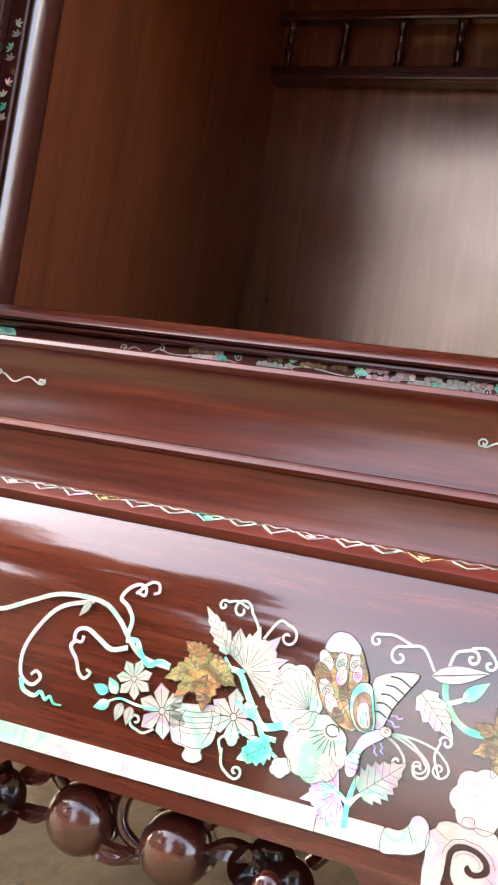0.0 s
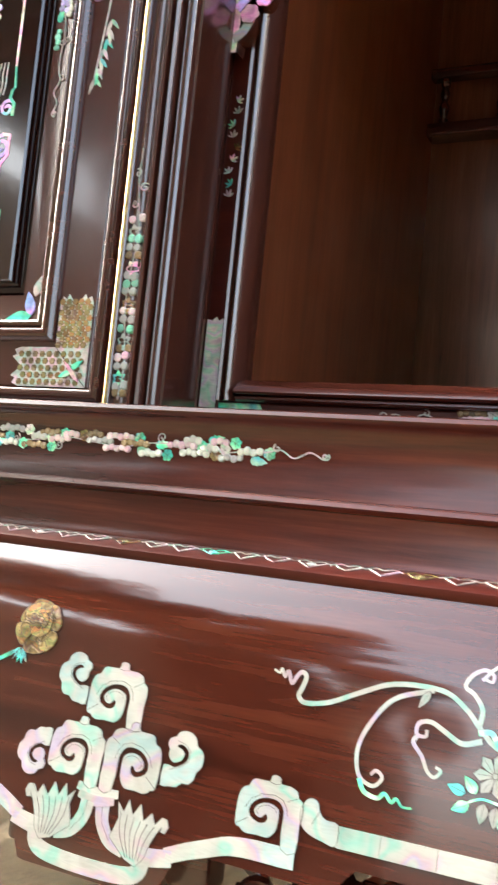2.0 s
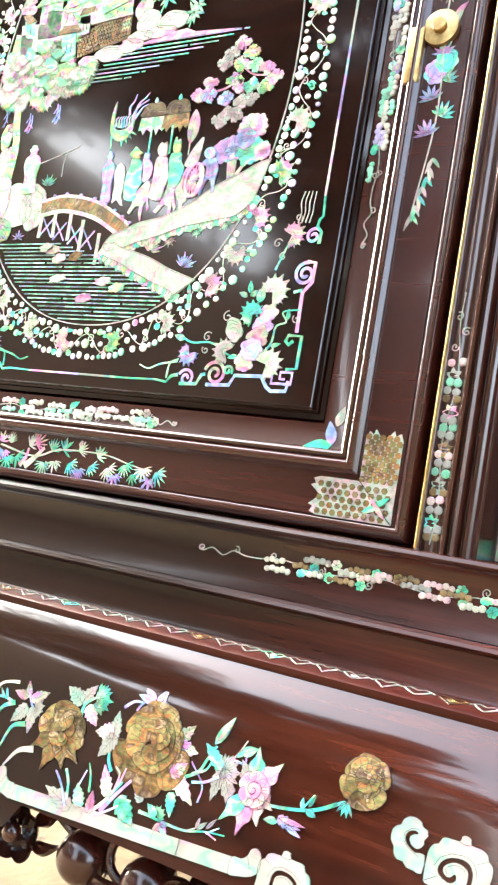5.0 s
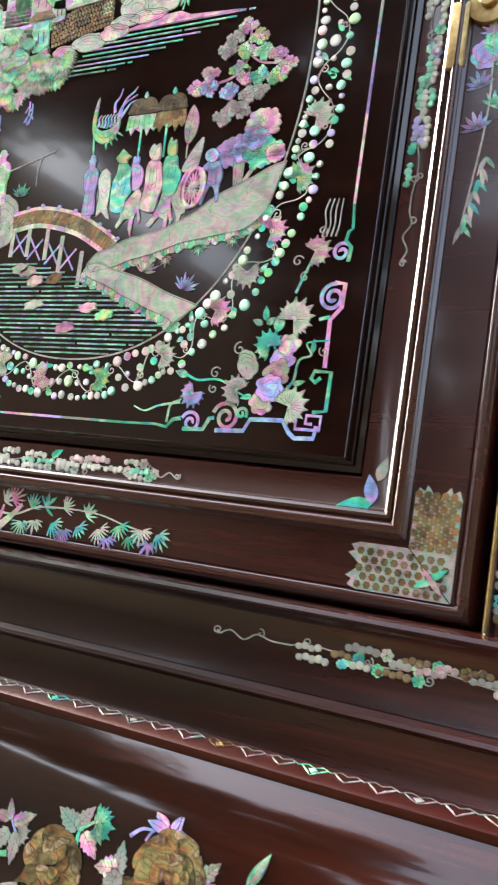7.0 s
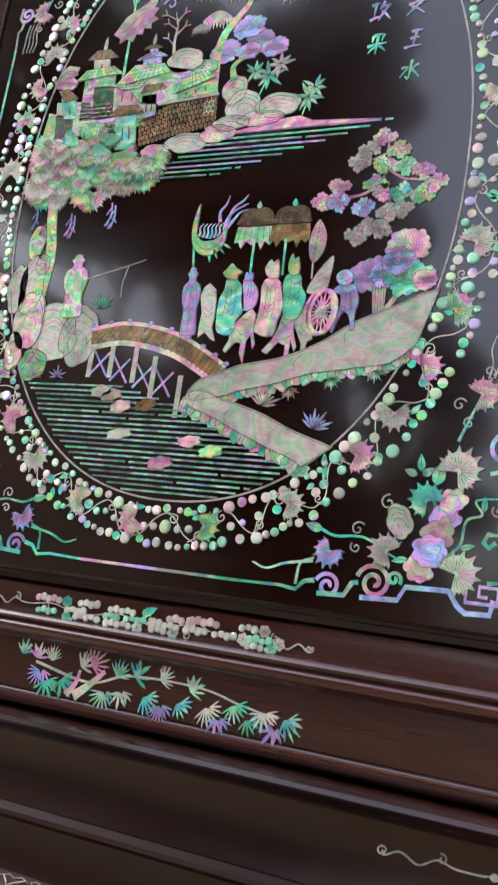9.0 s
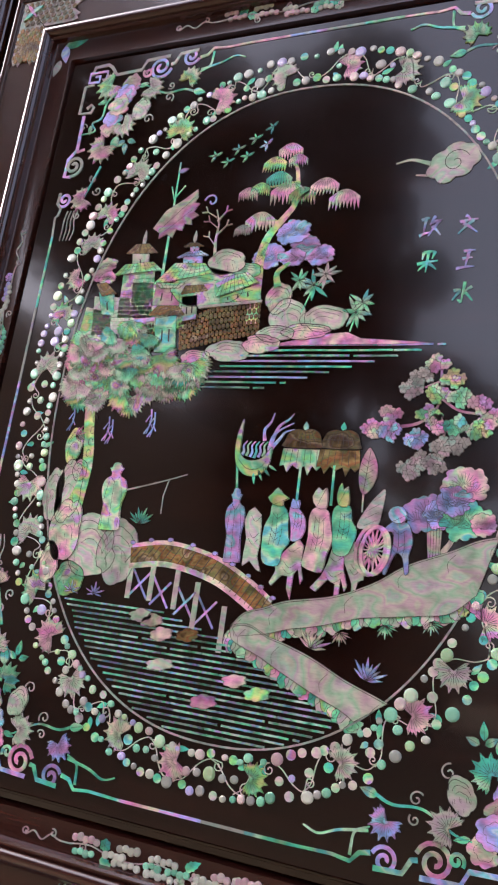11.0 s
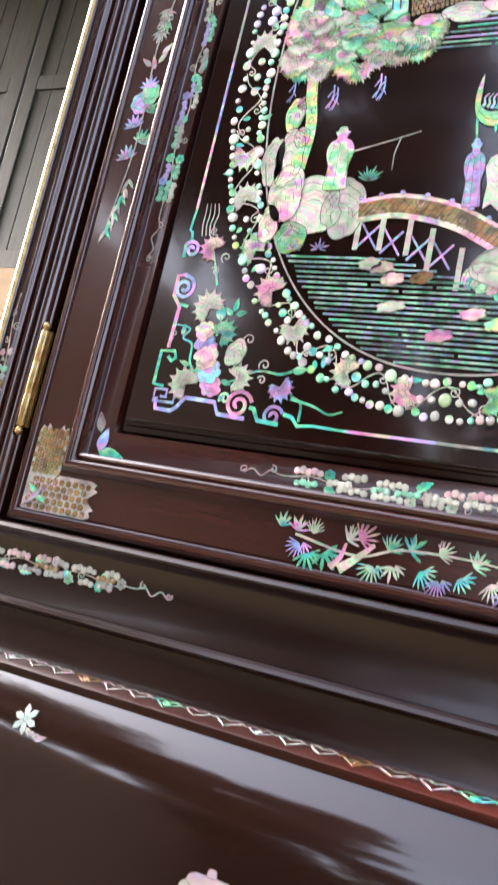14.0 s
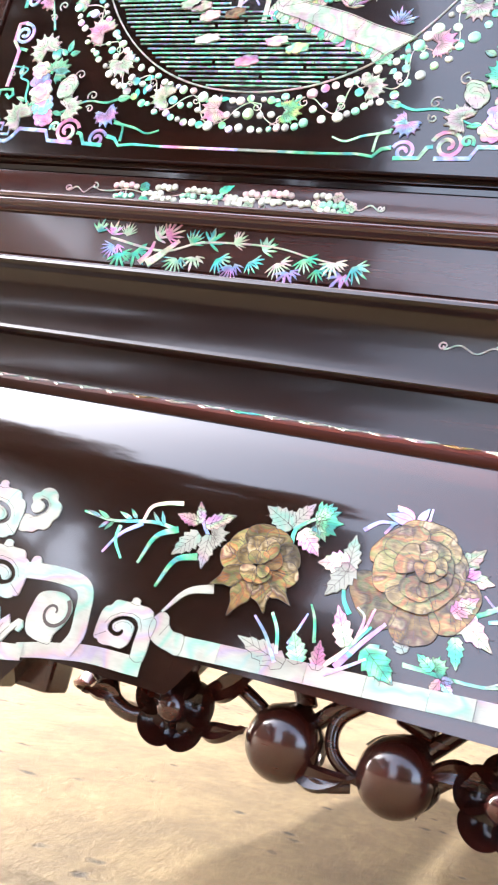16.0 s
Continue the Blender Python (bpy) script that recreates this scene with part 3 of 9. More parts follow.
def build_niche():
    y = 0.538
    right = -2 * 0.146 + 0.4170   # mirrored about the middle
    # returns from the front posts back to the recessed frame
    for s, x in ((1, -0.4170), (-1, right)):
        bm = bmesh.new()
        box(bm, min(x, x - s * 0.010), max(x, x - s * 0.010), 0.5203 if s > 0 else 0.48, y + 0.02, 0.3230, 1.045)
        cpart("return_panel", bm, POST_WOOD)
    bm = bmesh.new()
    box(bm, -0.4270, -0.4172, 0.4840, 0.5202, 0.3230, 1.045)
    cpart("return_edge", bm, POST_WOOD)
    # stile and rails of the recessed frame
    bm = bmesh.new()
    box(bm, -0.4169, -0.4020, y, y + 0.018, 0.3230, 0.8695, 0.0012)
    cpart("niche_stile", bm, RED_WOOD)
    bm = bmesh.new()
    box(bm, right - 0.016, right - 0.0001, y, y + 0.018, 0.3230, 0.8695, 0.0012)
    cpart("niche_stile", bm, RED_WOOD)
    bm = bmesh.new()
    box(bm, -0.4018, right - 0.0162, y, y + 0.018, 0.3230, 0.3375, 0.0012)
    cpart("niche_rail", bm, RED_WOOD)
    # upper rail, unseen; made this deep to shade the back board
    bm = bmesh.new()
    box(bm, -0.4169, right, y, y + 0.018, 0.8700, 1.045, 0.0012)
    cpart("niche_rail", bm, POST_WOOD)
    # ribbed inner moulding
    rib = [(0.0, 0.0), (0.0, -0.004), (0.0015, -0.0062), (0.0035, -0.0058), (0.0045, -0.003), (0.006, -0.0028), (0.0068, -0.0075), (0.0090, -0.0088), (0.0112, -0.0072), (0.0120, -0.002), (0.0150, 0.001), (0.0150, 0.017), (0.0, 0.017)]
    bm = bmesh.new()
    prism(bm, [(-0.4018 + a, y + b) for a, b in rib], "z", 0.3377, 0.8695)
    smooth(cpart("niche_moulding", bm, POST_WOOD), 50)
    bm = bmesh.new()
    prism(bm, [(right - 0.0162 - a, y + b) for a, b in rib], "z", 0.3377, 0.8695)
    smooth(cpart("niche_moulding", bm, POST_WOOD), 50)
    bm = bmesh.new()
    sill = [(0.0, 0.0), (0.0, -0.004), (0.0015, -0.0062), (0.0032, -0.0058), (0.0040, -0.0040), (0.0046, -0.0090), (0.0058, -0.0102), (0.0072, -0.0094), (0.0122, -0.0034), (0.0135, -0.0006), (0.0150, 0.001), (0.0150, 0.017), (0.0, 0.017)]
    prism(bm, [(y + b, 0.3377 + a) for a, b in sill], "x", -0.3866, right - 0.0314)
    smooth(cpart("niche_moulding", bm, TRIM_WOOD), 50)
    # inside
    bm = bmesh.new()
    box(bm, -0.436, -0.424, y + 0.0185, DEEP - 0.0125, 0.3230, 1.045)
    cpart("inner_wall", bm, INNER_WOOD, "plain red-brown inner side wall")
    bm = bmesh.new()
    box(bm, right + 0.04, right + 0.052, y + 0.0185, DEEP - 0.0125, 0.3230, 1.045)
    cpart("inner_wall", bm, INNER_WOOD)
    bm = bmesh.new()
    box(bm, -0.4238, right + 0.0398, DEEP - 0.030, DEEP - 0.0125, 0.3395, 1.045)
    cpart("niche_back", bm, BACK_WOOD, "glossy grained rosewood back board")
    bm = bmesh.new()
    box(bm, -0.4238, right + 0.0398, y + 0.0185, DEEP - 0.0125, 0.3230, 0.3390)
    cpart("niche_floor", bm, INNER_WOOD)
    # gallery rail with turned balusters
    zs = SHELF_Z
    bm = bmesh.new()
    box(bm, -0.4237, right + 0.0397, SHELF_Y, DEEP - 0.031, zs, zs + 0.016, 0.003)
    shelf = cpart("shelf", bm, CARVED_WOOD)
    bm = bmesh.new()
    box(bm, -0.4237, right + 0.0397, SHELF_Y, SHELF_Y + 0.018, zs + 0.072, zs + 0.084, 0.003)
    sub("shelf_rail", bm, CARVED_WOOD, shelf)
    prof = [(0.0, 0.0060), (0.006, 0.0060), (0.008, 0.0035), (0.014, 0.0050), (0.020, 0.0066), (0.026, 0.0050), (0.030, 0.0032), (0.034, 0.0050), (0.040, 0.0058), (0.046, 0.0038), (0.049, 0.0060), (0.056, 0.0060)]
    for k in range(8):
        x = -0.4062 + k * 0.0686
        bm = bmesh.new()
        tube(bm, [(x, SHELF_Y + 0.010, zs + 0.016 + h) for h, r in prof], [r for h, r in prof], 10)
        smooth(sub("baluster", bm, CARVED_WOOD, shelf), 60)


SHELF_Z, SHELF_Y = 0.7380, 1.040
build_niche()

# ---- door ----
DX, DZ0, DZ1 = 0.2970, 0.3245, 1.0195


def ring(bm, prof, ex, ez0, ez1):
    """Mitred frame: a profile (inset from the outer edge, depth) carried round a rectangle."""
    rows = []
    for a, d in prof:
        y = PANEL_Y + d
        rows.append([bm.verts.new(p) for p in ((XC - ex + a, y, ez0 + a), (XC + ex - a, y, ez0 + a), (XC + ex - a, y, ez1 - a), (XC - ex + a, y, ez1 - a))])
    for r, s in zip(rows, rows[1:]):
        for k in range(4):
            bm.faces.new((r[k], r[(k + 1) % 4], s[(k + 1) % 4], s[k]))


def build_door():
    bm = bmesh.new()
    edge = [(0.0, 0.022), (0.0, 0.0068), (0.0006, 0.0044), (0.0020, 0.0022), (0.0040, 0.0010), (0.0060, 0.0008), (0.0080, 0.0016), (0.0092, 0.0030), (0.0098, 0.0034), (0.0106, 0.0026)]
    ribs = [(0.0400, 0.0026), (0.0404, 0.0008), (0.0412, 0.0002), (0.0424, -0.0022), (0.0444, -0.0036), (0.0468, -0.0036), (0.0486, -0.0022), (0.0496, 0.0004), (0.0502, 0.0010), (0.0512, -0.0004), (0.0528, -0.0012), (0.0544, -0.0002), (0.0552, 0.0040), (0.0565, 0.0046)]
    ring(bm, edge + ribs + [(0.0725, 0.0046), (0.0733, 0.0062), (0.0745, 0.0120), (0.0745, 0.022)], DX, DZ0, DZ1)
    door = smooth(cpart("door", bm, RAIL_WOOD, "dark rosewood door with an inlaid raised panel, closed"), 40)
    bm = bmesh.new()
    ring(bm, [(0.0747, 0.0205), (0.0747, 0.0100), (0.0756, 0.0088), (0.0790, 0.0082), (0.0798, 0.0060), (0.0812, 0.0058), (0.0818, 0.0012), (0.0825, 0.0001), (0.0829, -0.0004)], DX, DZ0, DZ1)
    v = [q for q in bm.verts][-4:]
    bm.faces.new(v)
    smooth(sub("door_panel", bm, PANEL_WOOD, door, "near-black polished panel with a pearl landscape"), 25)
    bm = bmesh.new()
    box(bm, XC - DX + 0.01, XC + DX - 0.01, PANEL_Y + 0.0208, PANEL_Y + 0.0260, DZ0 + 0.01, DZ1 - 0.01)
    sub("door_back", bm, DARK_GAP, door)
    for zc in (0.905, 0.427):
        hinge(door, XC - DX - 0.0046, zc)
    return door


def hinge(door, x, zc):
    """Brass knuckle hinge: five knuckles, a pin and finial caps."""
    bm = bmesh.new()
    box(bm, x - 0.002, x + 0.004, PANEL_Y + 0.0012, PANEL_Y + 0.004, zc - 0.036, zc + 0.036)
    h = sub("hinge", bm, BRASS, door, "aged brass knuckle hinge")
    n = 3
    for k in range(n):
        bm = bmesh.new()
        z0 = zc - 0.036 + 0.072 * k / n
        z1 = z0 + 0.072 / n - 0.0003
        tube(bm, [(x, PANEL_Y - 0.0012, z0), (x, PANEL_Y - 0.0012, z0 + 0.0005), (x, PANEL_Y - 0.0012, z1 - 0.0005), (x, PANEL_Y - 0.0012, z1)], [0.0029, 0.0031, 0.0031, 0.0029], 14)
        smooth(sub("knuckle", bm, BRASS, h), 50)
    for s in (-1, 1):
        bm = bmesh.new()
        tube(bm, [(x, PANEL_Y - 0.0012, zc + s * (0.0362 + q)) for q in (0, 0.001, 0.0025, 0.004, 0.0055, 0.0065)], [0.0030, 0.0018, 0.0028, 0.0030, 0.0018, 0.0006], 10)
        smooth(sub("finial", bm, BRASS, h), 50)


door = build_door()

# ---- inlay tools ----
from mathutils.geometry import tessellate_polygon


def on_panel(u, v, d):
    return Vector((XC + u, PANEL_Y - 0.0004 - d, v))


def on_stile(u, v, d):
    return Vector((XC + u, PANEL_Y + 0.0026 - d, v))


def on_inner(u, v, d):
    return Vector((XC + u, PANEL_Y + 0.0046 - d, v))


def on_apron(u, v, d):
    t = apron_tilt(v)
    return Vector((u, apron_y(v) - d * math.cos(t), v + d * math.sin(t)))


def on_frieze(u, v, d):
    return Vector((u, 0.4580 - d, v))


def on_post(u, v, d):
    k = min(abs(u - LEFT - 0.0100), abs(u + 0.4380)) / 0.0058
    return Vector((u, PANEL_Y - 0.0004 - 0.0019 * max(0.0, 1 - k * k) - d, v))


def on_niche(u, v, d):
    return Vector((u, 0.538 - d, v))


def lay(bm, loop, surf, top=0.0006, slot=0, low=-0.0003):
    """One flat pearl piece with thickness from a closed 2D outline."""
    if len(loop) < 3:
        return
    hi = [bm.verts.new(surf(p[0], p[1], top)) for p in loop]
    n = len(loop)
    if n < 5:
        bm.faces.new(hi).material_index = slot
    else:
        for t in tessellate_polygon([[Vector((p[0] * 1000, p[1] * 1000, 0)) for p in loop]]):
            if len(set(t)) == 3 and not bm.faces.get([hi[q] for q in t]):
                bm.faces.new([hi[q] for q in t]).material_index = slot
    if low is not None:
        lo = [bm.verts.new(surf(p[0], p[1], low)) for p in loop]
        for i in range(n):
            bm.faces.new((hi[i], lo[i], lo[(i + 1) % n], hi[(i + 1) % n])).material_index = slot


def strip(bm, pts, w, surf, top=0.0006, slot=0, low=-0.0003):
    """A ribbon along 2D points; w: width, or a pair for a taper, or a list."""
    n = len(pts)
    if n < 2:
        return
    P = [np.array(p, float) for p in pts]
    ws = w if isinstance(w, list) else ([w[0] + (w[1] - w[0]) * i / (n - 1) for i in range(n)] if isinstance(w, tuple) else [w] * n)
    rows = []
    for i in range(n):
        d = P[min(i + 1, n - 1)] - P[max(i - 1, 0)]
        d = d / (np.linalg.norm(d) + 1e-9)
        o = np.array((-d[1], d[0])) * ws[i] / 2
        a, b = P[i] + o, P[i] - o
        rows.append([bm.verts.new(surf(a[0], a[1], top)), bm.verts.new(surf(b[0], b[1], top))] + ([bm.verts.new(surf(a[0], a[1], low)), bm.verts.new(surf(b[0], b[1], low))] if low is not None else []))
    for r, s in zip(rows, rows[1:]):
        fs = [bm.faces.new((r[0], r[1], s[1], s[0]))]
        if low is not None:
            fs += [bm.faces.new((r[2], r[0], s[0], s[2])), bm.faces.new((r[1], r[3], s[3], s[1]))]
        for f in fs:
            f.material_index = slot


_proud = [0]


def piece(name, surf, mat, parent, loops=(), strips=(), cuts=(), label="", lift=0.0, rim=0.00026):
    """One inlay piece: outlines, ribbons, and fine engraved lines on top. Neighbours stand a hair apart in height. rim: the dark joint round it."""
    bm = bmesh.new()
    _proud[0] = (_proud[0] + 1) % 7
    top = 0.00045 + 0.00005 * _proud[0] + lift
    for i, l in enumerate(loops):
        lay(bm, l, surf, top + 0.00004 * i)
    for i, (pts, w) in enumerate(strips):
        strip(bm, pts, w, surf, top + 0.00002 + 0.00003 * i)
    cuts = list(cuts)
    if rim and (surf is on_panel or surf is on_apron or surf is on_vine):
        for l in loops:
            if max(p[0] for p in l) - min(p[0] for p in l) > 0.0030:
                cuts.append((list(l) + [l[0]], rim))
    for pts, w in cuts:
        _cuts.setdefault(parent.name, (parent, []))[1].append((pts, w, surf, top + 0.00010 + 0.00004 * len(loops)))
    bmesh.ops.recalc_face_normals(bm, faces=bm.faces)
    return sub(name, bm, mat, parent, label)


def on_vine(u, v, d):
    return on_apron(u - 0.0055, v - 0.0012, d)


_cuts = {}


def lay_engraving():
    """The fine engraved lines, gathered for each board that carries them."""
    for parent, lines in _cuts.values():
        bm = bmesh.new()
        for pts, w, surf, h in lines:
            strip(bm, pts, w, surf, top=h, low=None)
        tagged(sub("engraving", bm, INK, parent, "fine dark lines cut into the shell"), kind="stuff")


def rot(p, a):
    c, s = math.cos(a), math.sin(a)
    return (p[0] * c - p[1] * s, p[0] * s + p[1] * c)


def move(loop, c, a=0.0, k=1.0):
    return [(c[0] + q[0], c[1] + q[1]) for q in (rot((p[0] * k, p[1] * k), a) for p in loop)]


def rounded(loop, n=3):
    """Smooths a closed outline."""
    p = [np.array(q, float) for q in loop]
    m = len(p)
    out = []
    for i in range(m):
        a, b, c, d = p[i - 1], p[i], p[(i + 1) % m], p[(i + 2) % m]
        for k in range(n):
            t = k / n
            q = 0.5 * (2 * b + (c - a) * t + (2 * a - 5 * b + 4 * c - d) * t * t + (3 * b - a - 3 * c + d) * t ** 3)
            out.append((q[0], q[1]))
    return out


def oval(c, rx, ry=None, n=14, a=0.0):
    ry = ry or rx
    return move([(rx * math.cos(2 * math.pi * i / n), ry * math.sin(2 * math.pi * i / n)) for i in range(n)], c, a)


def leaf(c, a, l, w, n=6):
    """Pointed leaf from its base c, in the direction a."""
    up = [(l * i / n, w / 2 * math.sin(math.pi * (i / n) ** 0.75)) for i in range(n + 1)]
    return move(up + [(x, -y) for x, y in up[-2:0:-1]], c, a)


def toothed(c, a, l, w, teeth=5):
    """Leaf with a saw edge."""
    up = []
    for i in range(teeth):
        t0, t1 = i / teeth, (i + 0.75) / teeth
        env = lambda t: w / 2 * math.sin(math.pi * min(1, (0.12 + 0.88 * t)) ** 0.8)
        up += [(l * t0, env(t0) * 0.72), (l * t1, env(t1))]
    loop = up + [(l, 0)] + [(x, -y) for x, y in up[::-1]]
    return move(loop, c, a)


def scallop(c, rx, ry, lobes, a=0.0, dip=0.16, n=5, seed=0):
    """Rounded cloud or blossom outline."""
    rnd = random.Random(seed)
    k = [0.88 + 0.24 * rnd.random() if seed else 1.0 for _ in range(lobes)]
    pts = []
    for i in range(lobes):
        for j in range(n):
            t = 2 * math.pi * (i + j / n) / lobes
            r = (1 - dip + dip * math.sin(math.pi * j / n) * 1.0) * k[i]
            pts.append((rx * r * math.cos(t), ry * r * math.sin(t)))
    return move(pts, c, a)


def curl(c, r, turns, a=0.0, hand=1, n=22, inner=0.12):
    """Points of a spiral that ends in its middle c."""
    return [(c[0] + r * (1 - (1 - inner) * i / n) * math.cos(a + hand * 2 * math.pi * turns * i / n), c[1] + r * (1 - (1 - inner) * i / n) * math.sin(a + hand * 2 * math.pi * turns * i / n)) for i in range(n + 1)]


def toothed_cuts(c, a, l, w, n=5, t=0.00022):
    cuts = [([c, move([(l * 0.92, 0)], c, a)[0]], t)]
    for i in range(1, n):
        for s in (-1, 1):
            cuts.append(([move([(l * i / n * 0.8, 0)], c, a)[0], move([(l * (i / n * 0.8 + 0.2), s * w * 0.34)], c, a)[0]], t * 0.8))
    return cuts


def saw_leaf(surf, mat, parent, c, a, l, w, teeth=5, name="pearl_leaf"):
    if w > 0.80 * l:
        loop, n = palmate(c, a, l, 7, 3.0, 0.74, 0.5), 7
        return piece(name, surf, mat, parent, [loop], cuts=palmate_cuts(c, a, l, n, 3.0, 0.00013) + [(loop + [loop[0]], 0.00014)])
    return piece(name, surf, mat, parent, [toothed(c, a, l, w, teeth)], cuts=toothed_cuts(c, a, l, w))


def plain_leaf(surf, mat, parent, c, a, l, w, name="pearl_leaf"):
    return piece(name, surf, mat, parent, [leaf(c, a, l, w)], cuts=[([c, move([(l * 0.85, 0)], c, a)[0]], 0.0002)])


def palmate(c, a, r, fingers, spread, notch=0.5, fat=0.5):
    """Single outline of a leaf or blossom with pointed fingers fanned about the direction a."""
    pts = [] if spread > 6.2 else [c]
    step = spread / (fingers if spread > 6.2 else fingers - 1)
    for i in range(fingers):
        t = a - spread / 2 + step * i + (step / 2 if spread > 6.2 else 0)
        k = 1.0 if spread > 6.2 else 1.0 - 0.22 * abs(2 * i / (fingers - 1) - 1)
        for q, rr in ((-0.5, notch), (-fat * 0.62, 0.74 * k), (0.0, k), (fat * 0.62, 0.74 * k)):
            if q == -0.5 and i == 0 and spread < 6.2:
                rr = notch * 0.8
            pts.append((c[0] + r * rr * math.cos(t + q * step), c[1] + r * rr * math.sin(t + q * step)))
    return pts


def palmate_cuts(c, a, r, fingers, spread, t=0.0002):
    step = spread / (fingers if spread > 6.2 else fingers - 1)
    out = []
    for i in range(fingers):
        u = a - spread / 2 + step * i + (step / 2 if spread > 6.2 else 0)
        out.append(([move([(r * 0.15, 0)], c, u)[0], move([(r * 0.8, 0)], c, u)[0]], t))
        if spread > 6.2 or i:
            out.append(([move([(r * 0.12, 0)], c, u - step / 2)[0], move([(r * 0.52, 0)], c, u - step / 2)[0]], t * 1.8))
    return out


def star_flower(surf, mat, parent, c, r, n=6, a=0.0, w=0.62, tone=None):
    """Blossom of separate pointed petals round a middle."""
    cuts = palmate_cuts(c, a, r, n, 2 * math.pi, r * 0.020)
    ring_ = oval(c, r * 0.13, n=9)
    cuts.append((ring_ + [ring_[0]], r * 0.03))
    return piece("pearl_flower", surf, mat, parent, [palmate(c, a, r, n, 2 * math.pi, 0.34, w)], cuts=cuts)


def rose(surf, mat, parent, c, r, seed=1):
    """Full rose: a lobed outline with curved petal cuts."""
    rnd = random.Random(seed)
    cuts = []
    for ringr, n in ((0.30, 3), (0.55, 5), (0.78, 7)):
        off = rnd.random() * 6
        for i in range(n):
            a0 = off + 2 * math.pi * i / n
            a1 = a0 + 2 * math.pi / n * 0.92
            cuts.append(([(c[0] + r * ringr * (1 + 0.14 * math.sin(math.pi * k / 6)) * math.cos(a0 + (a1 - a0) * k / 6), c[1] + r * ringr * (1 + 0.14 * math.sin(math.pi * k / 6)) * math.sin(a0 + (a1 - a0) * k / 6)) for k in range(7)], r * 0.026))
            cuts.append(([(c[0] + r * ringr * math.cos(a0), c[1] + r * ringr * math.sin(a0)), (c[0] + r * (ringr + 0.2) * math.cos(a0 + 0.2), c[1] + r * (ringr + 0.2) * math.sin(a0 + 0.2))], r * 0.02))
    cuts.append((curl(c, r * 0.2, 1.3, seed), r * 0.035))
    return piece("pearl_rose", surf, mat, parent, [scallop(c, r, r, 8, seed, 0.13, 5, seed)], cuts=cuts, label="golden-brown shell rose with cut petals")


def vine(surf, mat, parent, pts, w, n=7, name="pearl_vine", tail=None):
    p = spline(pts, n)
    if tail:
        c, r, turns, a, hand = tail
        p = list(p) + [np.array(q) for q in curl(c, r, turns, a, hand)]
    return piece(name, surf, mat, parent, strips=[(p, w)])


_disc_me = None


def disc(parent, p, r, mat_k, name="pearl_disc"):
    """A small round pearl, domed; all share one mesh for each shell."""
    global _disc_me
    if _disc_me is None:
        _disc_me = {}
    if mat_k.name not in _disc_me:
        bm = bmesh.new()
        rows = []
        for rr, h in ((1.0, -0.0003), (1.0, 0.0005), (0.72, 0.0010)):
            rows.append([bm.verts.new((rr * math.cos(2 * math.pi * i / 12), -h, rr * math.sin(2 * math.pi * i / 12))) for i in range(12)])
        for a, b in zip(rows, rows[1:]):
            for i in range(12):
                bm.faces.new((a[i], a[(i + 1) % 12], b[(i + 1) % 12], b[i]))
        bm.faces.new(rows[-1])
        bmesh.ops.recalc_face_normals(bm, faces=bm.faces)
        me = bpy.data.meshes.new("pearl_disc")
        bm.to_mesh(me)
        bm.free()
        me.materials.append(mat_k)
        _disc_me[mat_k.name] = me
    ob = new(name, _disc_me[mat_k.name])
    ob.parent = parent
    ob.location = _home @ Vector(p)
    ob.scale = (r, 1, r * random.Random(hash((round(p[0] * 1e4), round(p[2] * 1e4)))).uniform(0.85, 1.1))
    return ob


def berries(surf, mats, parent, pts, r, name="berry_rest"):
    """A spray of touching round pearls laid as one piece."""
    bm = bmesh.new()
    rnd = random.Random(int(abs(pts[0][0]) * 1e5) + len(pts))
    for i, p in enumerate(pts):
        k = rnd.uniform(0.85, 1.12)
        lay(bm, oval(p, r * k, n=10), surf, 0.0005 + 0.00003 * (i % 9))
    bmesh.ops.recalc_face_normals(bm, faces=bm.faces)
    return tagged(sub(name, bm, mats, parent), kind="stuff")

# ---- apron inlay ----
def pearl_band():
    """Straight border of butted pearl lengths along the apron's lower edge."""
    spans = [(VASES[0] + 0.1277, VASES[1] - 0.1277), (VASES[1] + 0.1277, VASES[2] - 0.1277)]
    for x0, x1 in spans:
        x = x0
        rnd = random.Random(int(abs(x0) * 1000))
        while x < x1 - 0.004:
            l = min(rnd.uniform(0.018, 0.034), x1 - x)
            if x1 - x - l < 0.008:
                l = x1 - x
            lo = lambda q: (0.1135 + 0.0078 * (q - x0) / (x1 - x0)) if x0 < -0.6 else (0.1196 + 0.0022 * (q - x0) / (x1 - x0))
            loop = [(x + 0.0001 + (l - 0.0002) * i / 3, lo(x + l * i / 3)) for i in range(4)] + [(x + 0.0001 + (l - 0.0002) * i / 3, lo(x + l * i / 3) + 0.0092) for i in range(3, -1, -1)]
            piece("pearl_border", on_apron, PALE, apron, [loop], rim=0.0)
            x += l


